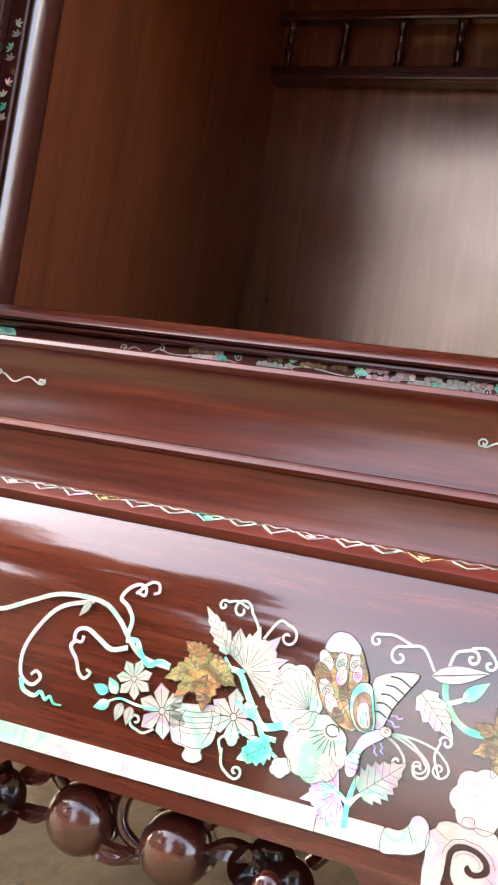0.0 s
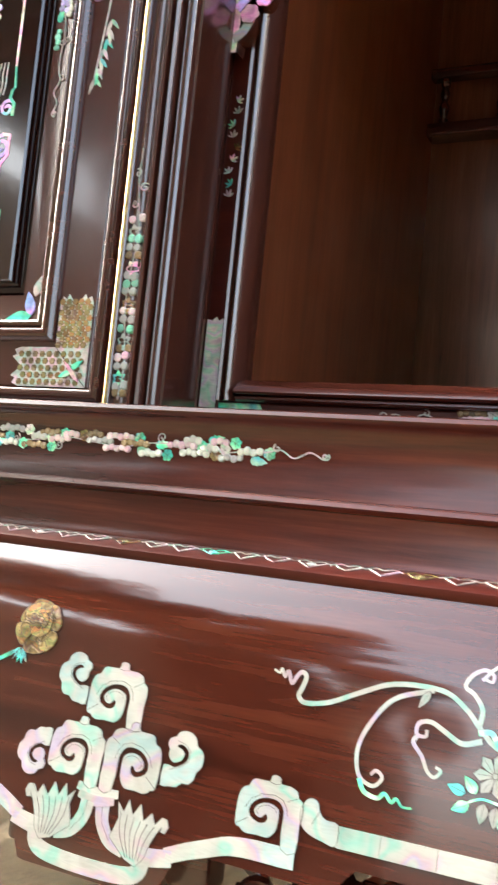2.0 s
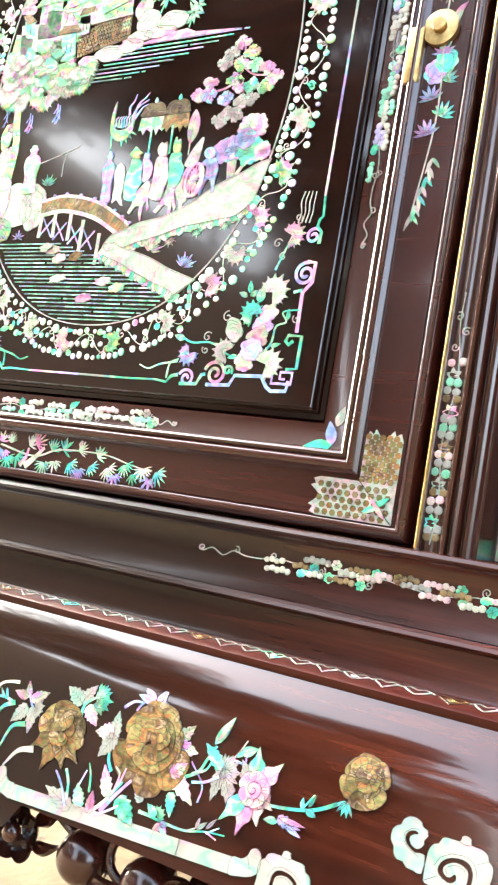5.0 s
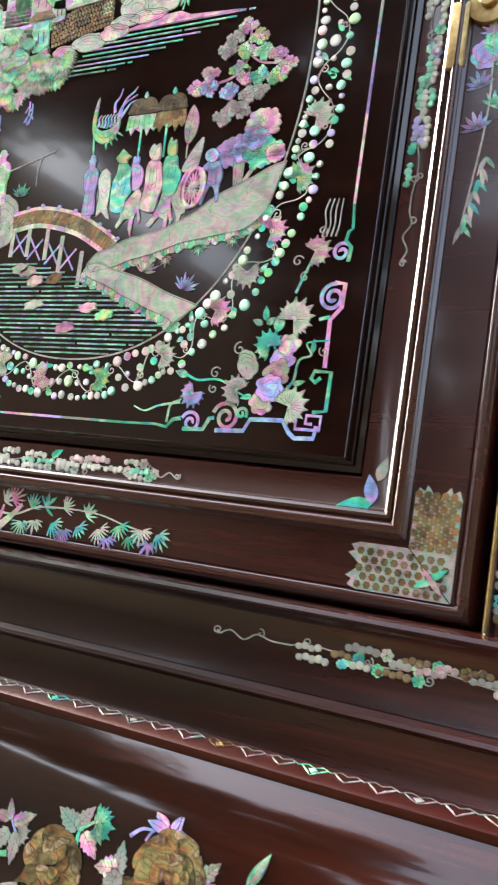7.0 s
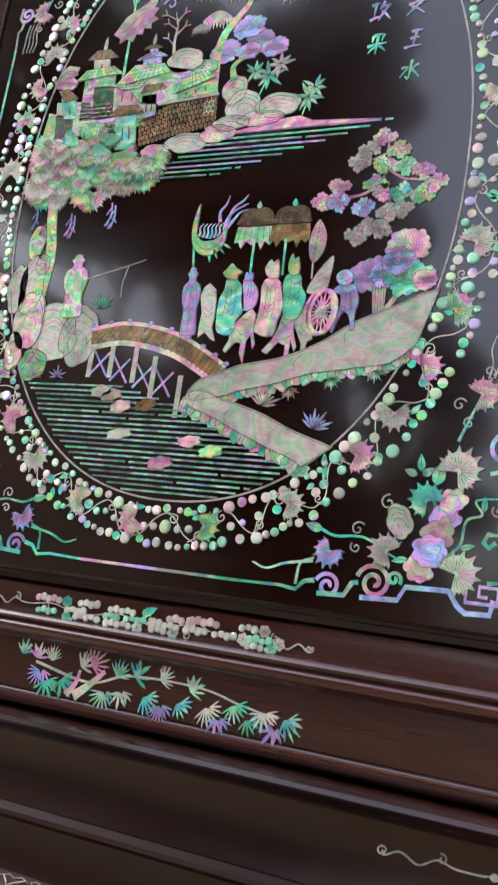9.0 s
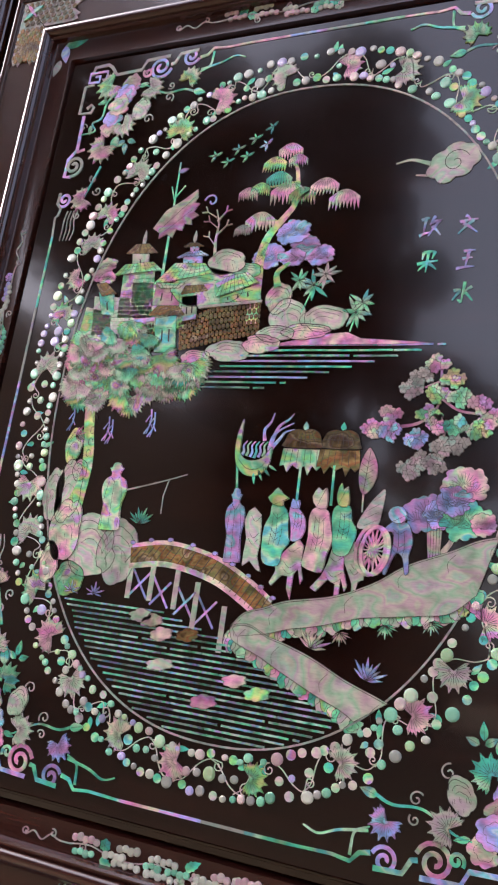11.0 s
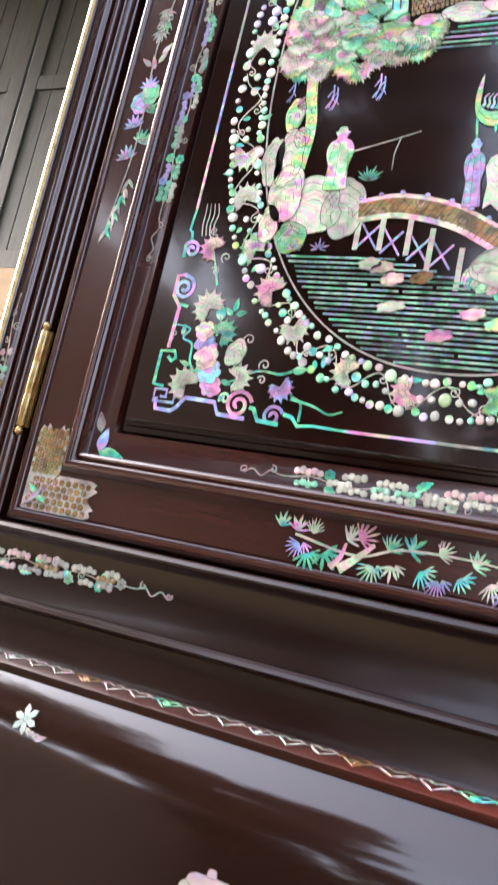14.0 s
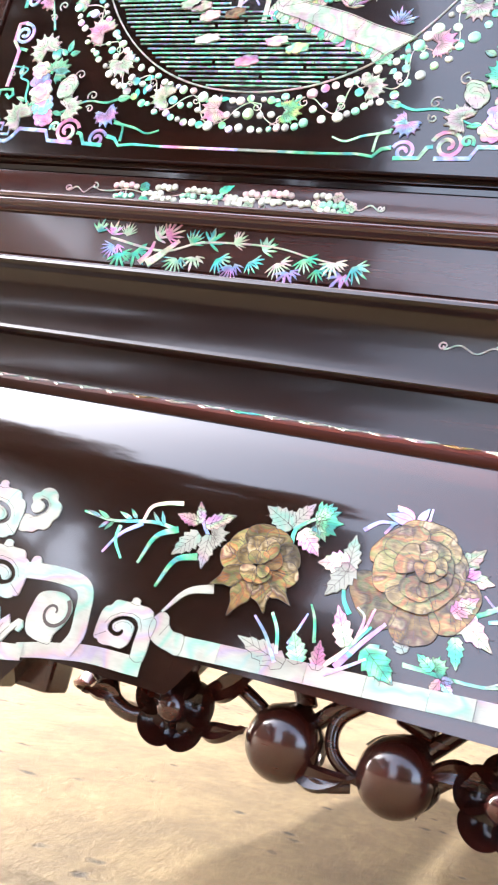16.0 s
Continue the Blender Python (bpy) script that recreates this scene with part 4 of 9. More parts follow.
# Outline of a squared scroll head: stem, open spiral, lobed body, knob on its cap.
HEAD = [(0.95, -0.84), (0.50, -0.82), (0.45, -0.07), (0.41, 0.08), (0.30, 0.23), (0.08, 0.30), (-0.24, 0.26), (-0.49, 0.11), (-0.60, -0.09), (-0.55, -0.28), (-0.27, -0.41), (-0.07, -0.36), (-0.01, -0.24), (-0.07, -0.15), (-0.12, -0.19), (-0.22, -0.28),
        (-0.37, -0.24), (-0.45, -0.12), (-0.40, 0.01), (-0.21, 0.14), (0.02, 0.17), (0.23, 0.09), (0.31, -0.04), (0.31, -0.37), (0.25, -0.59), (0.06, -0.76), (-0.27, -0.75), (-0.55, -0.78), (-0.73, -0.73), (-0.81, -0.65), (-0.97, -0.59), (-1.0, -0.01),
        (-0.96, 0.31), (-0.85, 0.47), (-0.72, 0.52), (-0.64, 0.69), (-0.48, 0.75), (-0.11, 0.76), (-0.07, 0.91), (0.08, 0.96), (0.22, 0.89), (0.24, 0.75), (0.54, 0.74), (0.76, 0.64), (0.82, 0.48), (0.96, 0.38), (1.0, 0.12), (0.96, -0.22)]
# Outline of a lobed cloud curl that rises from a stem at its foot.
CURL = [(0.99, -0.35), (0.44, -0.39), (0.06, -0.21), (-0.18, 0.01), (-0.21, 0.34), (0.0, 0.56), (0.29, 0.63), (0.45, 0.52), (0.24, 0.47), (0.05, 0.33), (0.01, 0.17), (0.14, -0.07), (0.42, -0.20), (0.64, -0.15), (0.83, 0.09), (0.81, 0.33), (0.96, 0.55),
        (0.86, 0.83), (0.58, 0.95), (0.48, 1.14), (0.15, 1.27), (-0.22, 1.23), (-0.51, 0.99), (-0.58, 0.73), (-0.81, 0.60), (-1.0, 0.35), (-0.99, -0.14), (-0.76, -0.42), (-0.69, -0.75), (-0.44, -0.99), (-0.11, -1.0), (0.14, -1.22), (0.52, -1.25), (1.0, -1.27)]


def scroll_head(c, w, h, side, tail=0.0, name="pearl_cloud"):
    """Squared scroll about c; w, h: half its width and the height of one unit; side: where the stem stands; tail: how much further the stem reaches down."""
    g = lambda p: (c[0] + side * w * p[0], c[1] + h * p[1])
    loop = [g((x, z - tail / h if i < 2 else z)) for i, (x, z) in enumerate(HEAD)]
    line = [g((-0.05 + (x + 0.05) * 1.24, -0.08 + (z + 0.08) * 1.30)) for x, z in HEAD[2:9]]
    inner = [g((-0.05 + (x + 0.05) * 0.80, -0.10 + (z + 0.10) * 0.74)) for x, z in HEAD[16:23]]
    knob = [g(p) for p in ((-0.11, 0.74), (0.06, 0.70), (0.24, 0.73))]
    piece(name, on_apron, PALE, apron, [rounded(loop, 2)], cuts=[(line, 0.00024), (inner, 0.00020), (knob, 0.00026), ([g((-0.97, -0.59)), g((-0.58, -0.34))], 0.00026), ([g((0.80, 0.46)), g((0.50, 0.30))], 0.00020)])


def cloud_curl(c, w, sx, sz=1):
    """Lobed cloud curl with an open spiral; sx, sz: -1 turns it about."""
    g = lambda p: (c[0] + sx * w * p[0], c[1] + sz * w * p[1])
    piece("pearl_cloud", on_apron, PALE, apron, [rounded([g(p) for p in CURL], 2)], cuts=[([g((-0.02 + (x + 0.02) * 1.5, 0.15 + (z - 0.15) * 1.28)) for x, z in CURL[1:7]], 0.00022)])


def key_scroll(vx, s, c, w, dz=0.0):
    """Squared cloud scroll where the border meets the ornament, with the foot that runs back under it. s: side of the ornament."""
    f = lambda pts: [(vx + s * p[0], p[1] + dz * min(1.0, (p[0] - 0.035) / 0.04)) for p in pts]
    end = rounded(f([(0.1276, 0.1226), (0.1215, 0.1235), (0.1182, 0.1262), (0.1168, 0.1298), (0.1138, 0.1312), (0.1108, 0.1296), (0.1092, 0.1262), (0.1090, 0.1215), (0.1108, 0.1180), (0.1150, 0.1156), (0.1210, 0.1142), (0.1276, 0.1136)]), 3)
    piece("pearl_border", on_apron, PALE, apron, [end], cuts=[(f([(0.1182, 0.1262), (0.1150, 0.1200)]), 0.00024)])
    scroll_head((vx + s * c[0], c[1]), w, w * 0.96, s, max(0.0, c[1] - 0.81 * w - (0.1065 + dz)), "pearl_scroll")
    x1 = c[0] + 0.95 * w
    piece("pearl_border", on_apron, PALE, apron, strips=[(f(spline([(x1, 0.1040), (x1 - 0.008, 0.1036), (0.0870, 0.1034), (0.0760, 0.1022), (0.0640, 0.1000), (0.0560, 0.0985), (0.0440, 0.0955)], 4)), (0.0090, 0.0072))])


def vase_cloud(vx, s, dz=0.0, square=False):
    """The cloud-and-acanthus ornament: heads, collar, leaves, foot. s: -1 turns it about."""
    at = lambda x, z: (vx + s * x, z + dz * min(1, (z - 0.08) / 0.04))
    f = lambda pts: [at(*p) for p in pts]
    for x, z, w, h, side, tail in ((0.0000, 0.1640, 0.0174, 0.0176, 1, 0.0), (-0.0175, 0.1345, 0.0166, 0.0170, 1, 0.0015), (0.0160, 0.1355, 0.0168, 0.0184, -1, 0.0015)):
        scroll_head(at(x, z), w, h, side * s, tail)
    cloud_curl(at(-0.0283, 0.1690), 0.0100, s)
    cloud_curl(at(0.0448, 0.1408), 0.0106, -s)
    if not square:
        cloud_curl(at(-0.0445, 0.1290), 0.0096, s, -1)
    else:
        # squared scroll that hooks over beside the heads
        h = lambda pts: [(vx + s * p[0], p[1]) for p in pts]
        piece("pearl_scroll", on_apron, PALE, apron, strips=[(h(spline([(-0.0320, 0.1338), (-0.0360, 0.1345), (-0.0500, 0.1356), (-0.0640, 0.1346), (-0.0700, 0.1300), (-0.0722, 0.1200), (-0.0734, 0.1100), (-0.0700, 0.1010)], 4)), 0.0082)])
        piece("pearl_scroll", on_apron, PALE, apron, [scallop((vx - s * 0.0362, 0.1395), 0.0032, 0.0030, 5, 0.4, 0.08)])
        c0 = (-0.0568, 0.1175)
        block = rounded(h([(-0.0471, 0.1040), (-0.0432, 0.1110), (-0.0436, 0.1180), (-0.0452, 0.1246), (-0.0510, 0.1273), (-0.0590, 0.1276), (-0.0640, 0.1250), (-0.0662, 0.1200), (-0.0645, 0.1130), (-0.0610, 0.1070), (-0.0600, 0.1020)]))
        piece("pearl_scroll", on_apron, PALE, apron, [block], cuts=[([(vx + s * (c0[0] - (q[0] - c0[0])), q[1]) for q in curl(c0, 0.0092, 1.15, 0.9, -1)], (0.0022, 0.0010))])
    # collar
    for z, w0, w1 in ((0.1172, 0.0124, 0.0056), (0.1135, 0.0108, 0.0050)):
        piece("pearl_collar", on_apron, PALE, apron, strips=[(f(spline([(-w0, z + 0.0008), (0.0, z - 0.0010), (w0, z + 0.0008)], 5)), [w1 * (0.7 + 0.3 * math.sin(math.pi * i / 10)) for i in range(11)])])
    # stems and acanthus leaves either side
    for m in (-1, 1):
        g = lambda pts: f([(m * a, b) for a, b in pts])
        piece("pearl_stem", on_apron, PALE, apron, strips=[(g(spline([(0.0045, 0.1120), (0.0060, 0.1040), (0.0120, 0.0965), (0.0210, 0.0935)], 5)), (0.0080, 0.0058))], cuts=[(g(spline([(0.0045, 0.1120), (0.0060, 0.1040), (0.0120, 0.0965)], 5)), 0.00022)])
        loop = g([(0.0118, 0.0985), (0.0150, 0.1080), (0.0132, 0.1150), (0.0172, 0.1112), (0.0192, 0.1172), (0.0226, 0.1108), (0.0262, 0.1166), (0.0292, 0.1094), (0.0332, 0.1140), (0.0358, 0.1090), (0.0392, 0.1132), (0.0420, 0.1128), (0.0436, 0.1094), (0.0420, 0.1062), (0.0394, 0.1066), (0.0400, 0.1090), (0.0374, 0.1052), (0.0350, 0.1000), (0.0330, 0.0930), (0.0290, 0.0885), (0.0225, 0.0905)])
        piece("pearl_acanthus", on_apron, PALE, apron, [loop], cuts=[(g(spline([(0.0158 + 0.0040 * k, 0.1110 - 0.0006 * k), (0.0172 + 0.0030 * k, 0.1015), (0.0230 + 0.0014 * k, 0.0915)], 4)), 0.00036) for k in range(6)])
        piece("pearl_border", on_apron, PALE, apron, strips=[(g([(0.0295, 0.0935), (0.0400, 0.0950), (0.0480, 0.0965)]), (0.0085, 0.0075))])
    # foot
    piece("pearl_foot", on_apron, PALE, apron, strips=[(f(spline([(-0.0330, 0.0945), (-0.0310, 0.0865), (-0.0220, 0.0832), (0.0, 0.0822), (0.0220, 0.0832), (0.0310, 0.0865), (0.0330, 0.0945)], 4)), 0.0080)])


pearl_band()
for _v, _s in zip(VASES, (-1, 1, -1)):
    vase_cloud(_v, _s, -0.0035 if _v < -0.7 else 0.0, _v < -0.7)
    for _side in (-1, 1):
        if _v < -0.7:
            key_scroll(_v, _side, (0.0968, 0.1205), 0.0152)
        else:
            key_scroll(_v, _side, (0.0935, 0.1285), 0.0166, 0.0065 if _side > 0 else 0.0080)


def span_leaf(mat, saw, p, q, w):
    """A leaf or petal from its base to its tip."""
    a, l = math.atan2(q[1] - p[1], q[0] - p[0]), math.hypot(q[0] - p[0], q[1] - p[1])
    if saw:
        saw_leaf(on_apron, mat, apron, p, a, l, w, 5)
    else:
        plain_leaf(on_apron, mat, apron, p, a, l, w)


def petal(c, a, r0, r1, w, point=0.0):
    """Broad petal outline about the direction a, from r0 to r1; point: a drawn-out tip."""
    pts = [(r0, 0.0), (r0 + (r1 - r0) * 0.25, w * 0.34), (r0 + (r1 - r0) * 0.60, w * 0.52), (r0 + (r1 - r0) * (0.92 - 0.10 * point), w * (0.36 - 0.14 * point)), (r1 * (1 + 0.10 * point), 0.03 * w)]
    return rounded(move(pts + [(x, -y) for x, y in pts[-1:0:-1]], c, a), 3)


def rose_petal(c, a, r0, r1, w, point=0.0, lift=0.0, mat=None):
    loop = petal(c, a, r0, r1, w, point)
    ends = [move([(r1 * k, s * w * k * 0.22)], c, a)[0] for k, s in ((0.86, -1), (0.90, 0), (0.86, 1))]
    root = move([(r0 + (r1 - r0) * 0.15, 0)], c, a)[0]
    piece("rose_petal", on_apron, mat or GOLD, apron, [loop], cuts=[(loop + [loop[0]], 0.00022)] + [([root, ((root[0] + e[0]) / 2 + 0.0004, (root[1] + e[1]) / 2), e], (0.0001, 0.0002)) for e in ends], lift=lift)


def full_rose(c, r, seed):
    """Full-blown rose of overlapping golden-brown shell petals in four turns."""
    rnd = random.Random(seed)
    piece("rose_petal", on_apron, GOLD, apron, [oval((c[0] + 0.1 * r, c[1] + 0.1 * r), r * 0.6)])
    for turn, (n, r0, r1, w) in enumerate(((6, 0.35, 1.0, 0.95), (6, 0.22, 0.76, 0.72), (5, 0.10, 0.52, 0.58), (4, 0.02, 0.30, 0.36))):
        o = rnd.random() * 6
        for i in range(n):
            a = o + 2 * math.pi * (i + rnd.uniform(-0.26, 0.26)) / n
            k = rnd.uniform(0.84, 1.08) * (1.10 if turn == 0 and math.sin(a) < -0.3 else 1.0)
            m = (c[0] + 0.07 * turn * r, c[1] + 0.06 * turn * r)
            rose_petal(m, a, r0 * r, r1 * r * k, w * r * rnd.uniform(0.85, 1.15), 0.0, 0.00045 * turn + 0.00006 * i)
    piece("rose_heart", on_apron, GOLD, apron, [oval((c[0] + 0.21 * r, c[1] + 0.18 * r), r * 0.11)], lift=0.0021)


def open_rose(c, r, seed):
    """Half-open rose: round petals above, pointed ones spread below."""
    for a, k, w, p in ((2.95, 1.0, 0.72, 0.2), (2.40, 0.98, 0.72, 0.0), (1.75, 1.0, 0.80, 0.0), (1.10, 0.98, 0.72, 0.0), (0.45, 1.0, 0.72, 0.0), (-0.10, 1.0, 0.62, 0.2)):
        rose_petal(c, a, 0.25 * r, r * k, w * r, p)
    for i, (a, k) in enumerate(((-0.62, 1.10), (-1.15, 1.00), (-1.85, 1.18), (-2.55, 1.08))):
        rose_petal(c, a, 0.18 * r, r * k, 0.50 * r, 1.0, 0.0005 + 0.00005 * i)
    for i, (a, k) in enumerate(((2.6, 0.62), (1.9, 0.70), (1.2, 0.70), (0.5, 0.60), (-0.9, 0.45), (-2.2, 0.45))):
        rose_petal(c, a, 0.05 * r, r * k, 0.48 * r, 0.0, 0.0009 + 0.00005 * i)
    for i, a in enumerate((2.2, 1.2, -0.6)):
        rose_petal(c, a, 0.02 * r, r * 0.36, 0.30 * r, 0.0, 0.0014 + 0.00005 * i)


def rose_bud(c, r):
    """Pink rosebud with spread sepals."""
    for i, (a, k, m) in enumerate(((2.3, 1.5, PALE), (1.7, 1.9, GREEN), (0.9, 1.9, PINK), (-0.5, 1.3, PINK), (-1.75, 2.2, PINK), (-2.25, 2.3, GREEN), (-1.2, 1.6, PINK))):
        rose_petal(c, a, 0.2 * r, r * k, 0.95 * r, 1.0, 0.00005 * i, m)
    for i, (a, k) in enumerate(((2.6, 0.95), (1.4, 0.95), (0.2, 0.95), (-1.0, 0.90), (-2.2, 0.90))):
        rose_petal(c, a, 0.0, r * k, 1.05 * r, 0.0, 0.0006 + 0.00006 * i, PINK)
    piece("rose_heart", on_apron, PINK, apron, [oval(c, r * 0.48)], cuts=[(curl(c, r * 0.42, 1.2, 1.0), r * 0.05)], lift=0.0012)


def gourd_vine():
    """Trailing gourd vine with a butterfly, under the open bay."""
    A, P = on_vine, apron
    # wavy tip and long stems
    wig = [(-0.2835, 0.1915), (-0.2805, 0.1905), (-0.2795, 0.1925), (-0.2775, 0.1890), (-0.2760, 0.1920), (-0.2735, 0.1865), (-0.2715, 0.1900), (-0.2690, 0.1925), (-0.2665, 0.1905), (-0.2680, 0.1850), (-0.2690, 0.1815), (-0.2650, 0.1790), (-0.2534, 0.1812), (-0.2400, 0.1875), (-0.2233, 0.1943), (-0.2014, 0.1950), (-0.1900, 0.1890), (-0.1835, 0.1825), (-0.1770, 0.1765), (-0.1703, 0.1738), (-0.1583, 0.1727)]
    vine(A, PALE, P, wig, [min(0.0022, 0.0010 + 0.00003 * i) for i in range(20 * 5 + 1)], 5)
    vine(A, PALE, P, [(-0.2050, 0.1945), (-0.2224, 0.1880), (-0.2320, 0.1760), (-0.2365, 0.1640), (-0.2345, 0.1530), (-0.2275, 0.1495), (-0.2235, 0.1535), (-0.2265, 0.1562), (-0.2290, 0.1540)], (0.0022, 0.0014))
    vine(A, GREEN, P, [(-0.2340, 0.1515), (-0.2310, 0.1465), (-0.2246, 0.1450), (-0.2215, 0.1475), (-0.2180, 0.1445), (-0.2160, 0.1465), (-0.2130, 0.1438), (-0.2086, 0.1440)], (0.0022, 0.0008))
    vine(A, PALE, P, [(-0.1815, 0.1770), (-0.1900, 0.1745), (-0.1980, 0.1780), (-0.2047, 0.1810), (-0.2100, 0.1795), (-0.2105, 0.1750), (-0.2065, 0.1745), (-0.2060, 0.1775)], (0.0024, 0.0014))
    vine(A, PALE, P, [(-0.2095, 0.1750), (-0.2116, 0.1712), (-0.2070, 0.1660), (-0.2040, 0.1605), (-0.2005, 0.1585), (-0.1980, 0.1615), (-0.2005, 0.1628)], (0.0020, 0.0012))
    vine(A, PALE, P, [(-0.1835, 0.1825), (-0.1830, 0.1900), (-0.1870, 0.1955), (-0.1914, 0.1985), (-0.1890, 0.2035), (-0.1840, 0.2065), (-0.1800, 0.2050), (-0.1800, 0.2020), (-0.1830, 0.2025)], (0.0022, 0.0012))
    vine(A, PALE, P, [(-0.1845, 0.2020), (-0.1790, 0.2080), (-0.1745, 0.2085), (-0.1730, 0.2050), (-0.1755, 0.2035)], (0.0014, 0.0012))
    plain_leaf(A, PALE, P, (-0.2065, 0.1940), -2.1, 0.0095, 0.0035)
    vine(A, GREEN, P, [(-0.1835, 0.1800), (-0.1780, 0.1810), (-0.1740, 0.1755), (-0.1690, 0.1715), (-0.1640, 0.1745), (-0.1583, 0.1735)], 0.0022)
    vine(A, GREEN, P, [(-0.1300, 0.1790), (-0.1240, 0.1780), (-0.1190, 0.1710), (-0.1140, 0.1640), (-0.1090, 0.1585), (-0.1040, 0.1590), (-0.0985, 0.1610), (-0.0924, 0.1600)], (0.0024, 0.0036))
    vine(A, GREEN, P, [(-0.1230, 0.1660), (-0.1160, 0.1620), (-0.1110, 0.1600), (-0.1075, 0.1545), (-0.1010, 0.1540)], 0.0022)
    vine(A, GREEN, P, [(-0.1220, 0.1550), (-0.1150, 0.1530), (-0.1050, 0.1500), (-0.0970, 0.1455)], (0.0018, 0.0014))
    vine(A, GREEN, P, [(-0.1330, 0.1830), (-0.1280, 0.1790), (-0.1210, 0.1800), (-0.1173, 0.1850)], (0.0016, 0.0014))
    # golden maple leaf of five blades
    heart_ = (-0.1451, 0.1777)
    gourd = rounded([(-0.1552, 0.1423), (-0.1580, 0.1500), (-0.1580, 0.1567), (-0.1474, 0.1590), (-0.1367, 0.1607), (-0.1340, 0.1570), (-0.1343, 0.1510), (-0.1357, 0.1442), (-0.1399, 0.1405), (-0.1385, 0.1372), (-0.1405, 0.1350), (-0.1435, 0.1341), (-0.1465, 0.1345), (-0.1484, 0.1366), (-0.1475, 0.1397), (-0.1525, 0.1402)], 3)
    piece("pearl_gourd", on_apron, PALE, P, [gourd], cuts=[(spline([(-0.1545 + 0.0006 * k, 0.1548 - 0.0022 * k), (-0.1460, 0.1556 - 0.0024 * k), (-0.1372 + 0.0002 * k, 0.1582 - 0.0024 * k)], 4), 0.00022) for k in range(5)] + [(spline([(-0.1510, 0.1560), (-0.1530, 0.1500), (-0.1500, 0.1420)], 4), 0.0003), (spline([(-0.1390, 0.1590), (-0.1372, 0.1510), (-0.1400, 0.1430)], 4), 0.0003), (spline([(-0.1520, 0.1412), (-0.1450, 0.1402), (-0.1396, 0.1412)], 4), 0.0003)])
    for x, z, w in ((-0.1361, 0.1796, 0.0090), (-0.1585, 0.1851, 0.0115), (-0.1650, 0.1666, 0.0130), (-0.1302, 0.1709, 0.0130), (-0.1583, 0.1595, 0.0120), (-0.1434, 0.1567, 0.0150)):
        a, l = math.atan2(z - heart_[1], x - heart_[0]), math.hypot(x - heart_[0], z - heart_[1])
        loop = toothed(heart_, a, l, w, 6)
        net = [([move([(l * t, -w * 0.30)], heart_, a)[0], move([(l * (t + 0.14), w * 0.30)], heart_, a)[0]], 0.00016) for t in (0.22, 0.40, 0.58)] + [([move([(l * t, w * 0.30)], heart_, a)[0], move([(l * (t + 0.14), -w * 0.30)], heart_, a)[0]], 0.00016) for t in (0.22, 0.40, 0.58)]
        piece("pearl_leaf", on_apron, GOLD, P, [loop], cuts=toothed_cuts(heart_, a, l, w, 5) + net, lift=0.0006, label="golden shell leaf cut with a fine net")
    for cx, cz, r, n, a in ((-0.1570, 0.1535, 0.0125, 6, 0.3), (-0.1225, 0.1590, 0.0125, 6, 0.1), (-0.1745, 0.1640, 0.0095, 7, 0.5)):
        star_flower(A, PALE, P, (cx, cz), r, n, a, 0.66)
    vine(A, GREEN, P, [(-0.1600, 0.1535), (-0.1700, 0.1530), (-0.1790, 0.1540), (-0.1850, 0.1515)], (0.0012, 0.0008))
    for x, z, a in ((-0.1815, 0.1555, 2.3), (-0.1840, 0.1510, 3.6), (-0.1780, 0.1525, -1.7), (-0.1730, 0.1520, -1.6), (-0.1860, 0.1550, 2.9)):
        plain_leaf(A, GREEN if x < -0.18 else PALE, P, (x, z), a, 0.0088, 0.0052)
    saw_leaf(A, PALE, P, (-0.1307, 0.1856), 2.315, 0.0243, 0.0100, 5)
    plain_leaf(A, PALE, P, (-0.1285, 0.1835), 1.62, 0.0130, 0.0052)
    saw_leaf(A, PALE, P, (-0.1215, 0.1795), 0.95, 0.0225, 0.0190, 6)
    saw_leaf(A, GREEN, P, (-0.1030, 0.1515), -2.55, 0.0170, 0.0135, 5)
    saw_leaf(A, LILAC, P, (-0.0690, 0.1405), -2.75, 0.0180, 0.0150, 5)
    saw_leaf(A, PALE, P, (-0.0605, 0.1425), 0.75, 0.0235, 0.0175, 7)
    vine(A, GREEN, P, [(-0.0643, 0.1275), (-0.0648, 0.1350), (-0.0640, 0.1420), (-0.0625, 0.1490)], (0.0026, 0.0018))
    vine(A, GREEN, P, [(-0.0648, 0.1370), (-0.0700, 0.1405), (-0.0745, 0.1395)], (0.0018, 0.0010))
    vine(A, GREEN, P, [(-0.0645, 0.1360), (-0.0605, 0.1415), (-0.0540, 0.1450)], (0.0018, 0.0010))
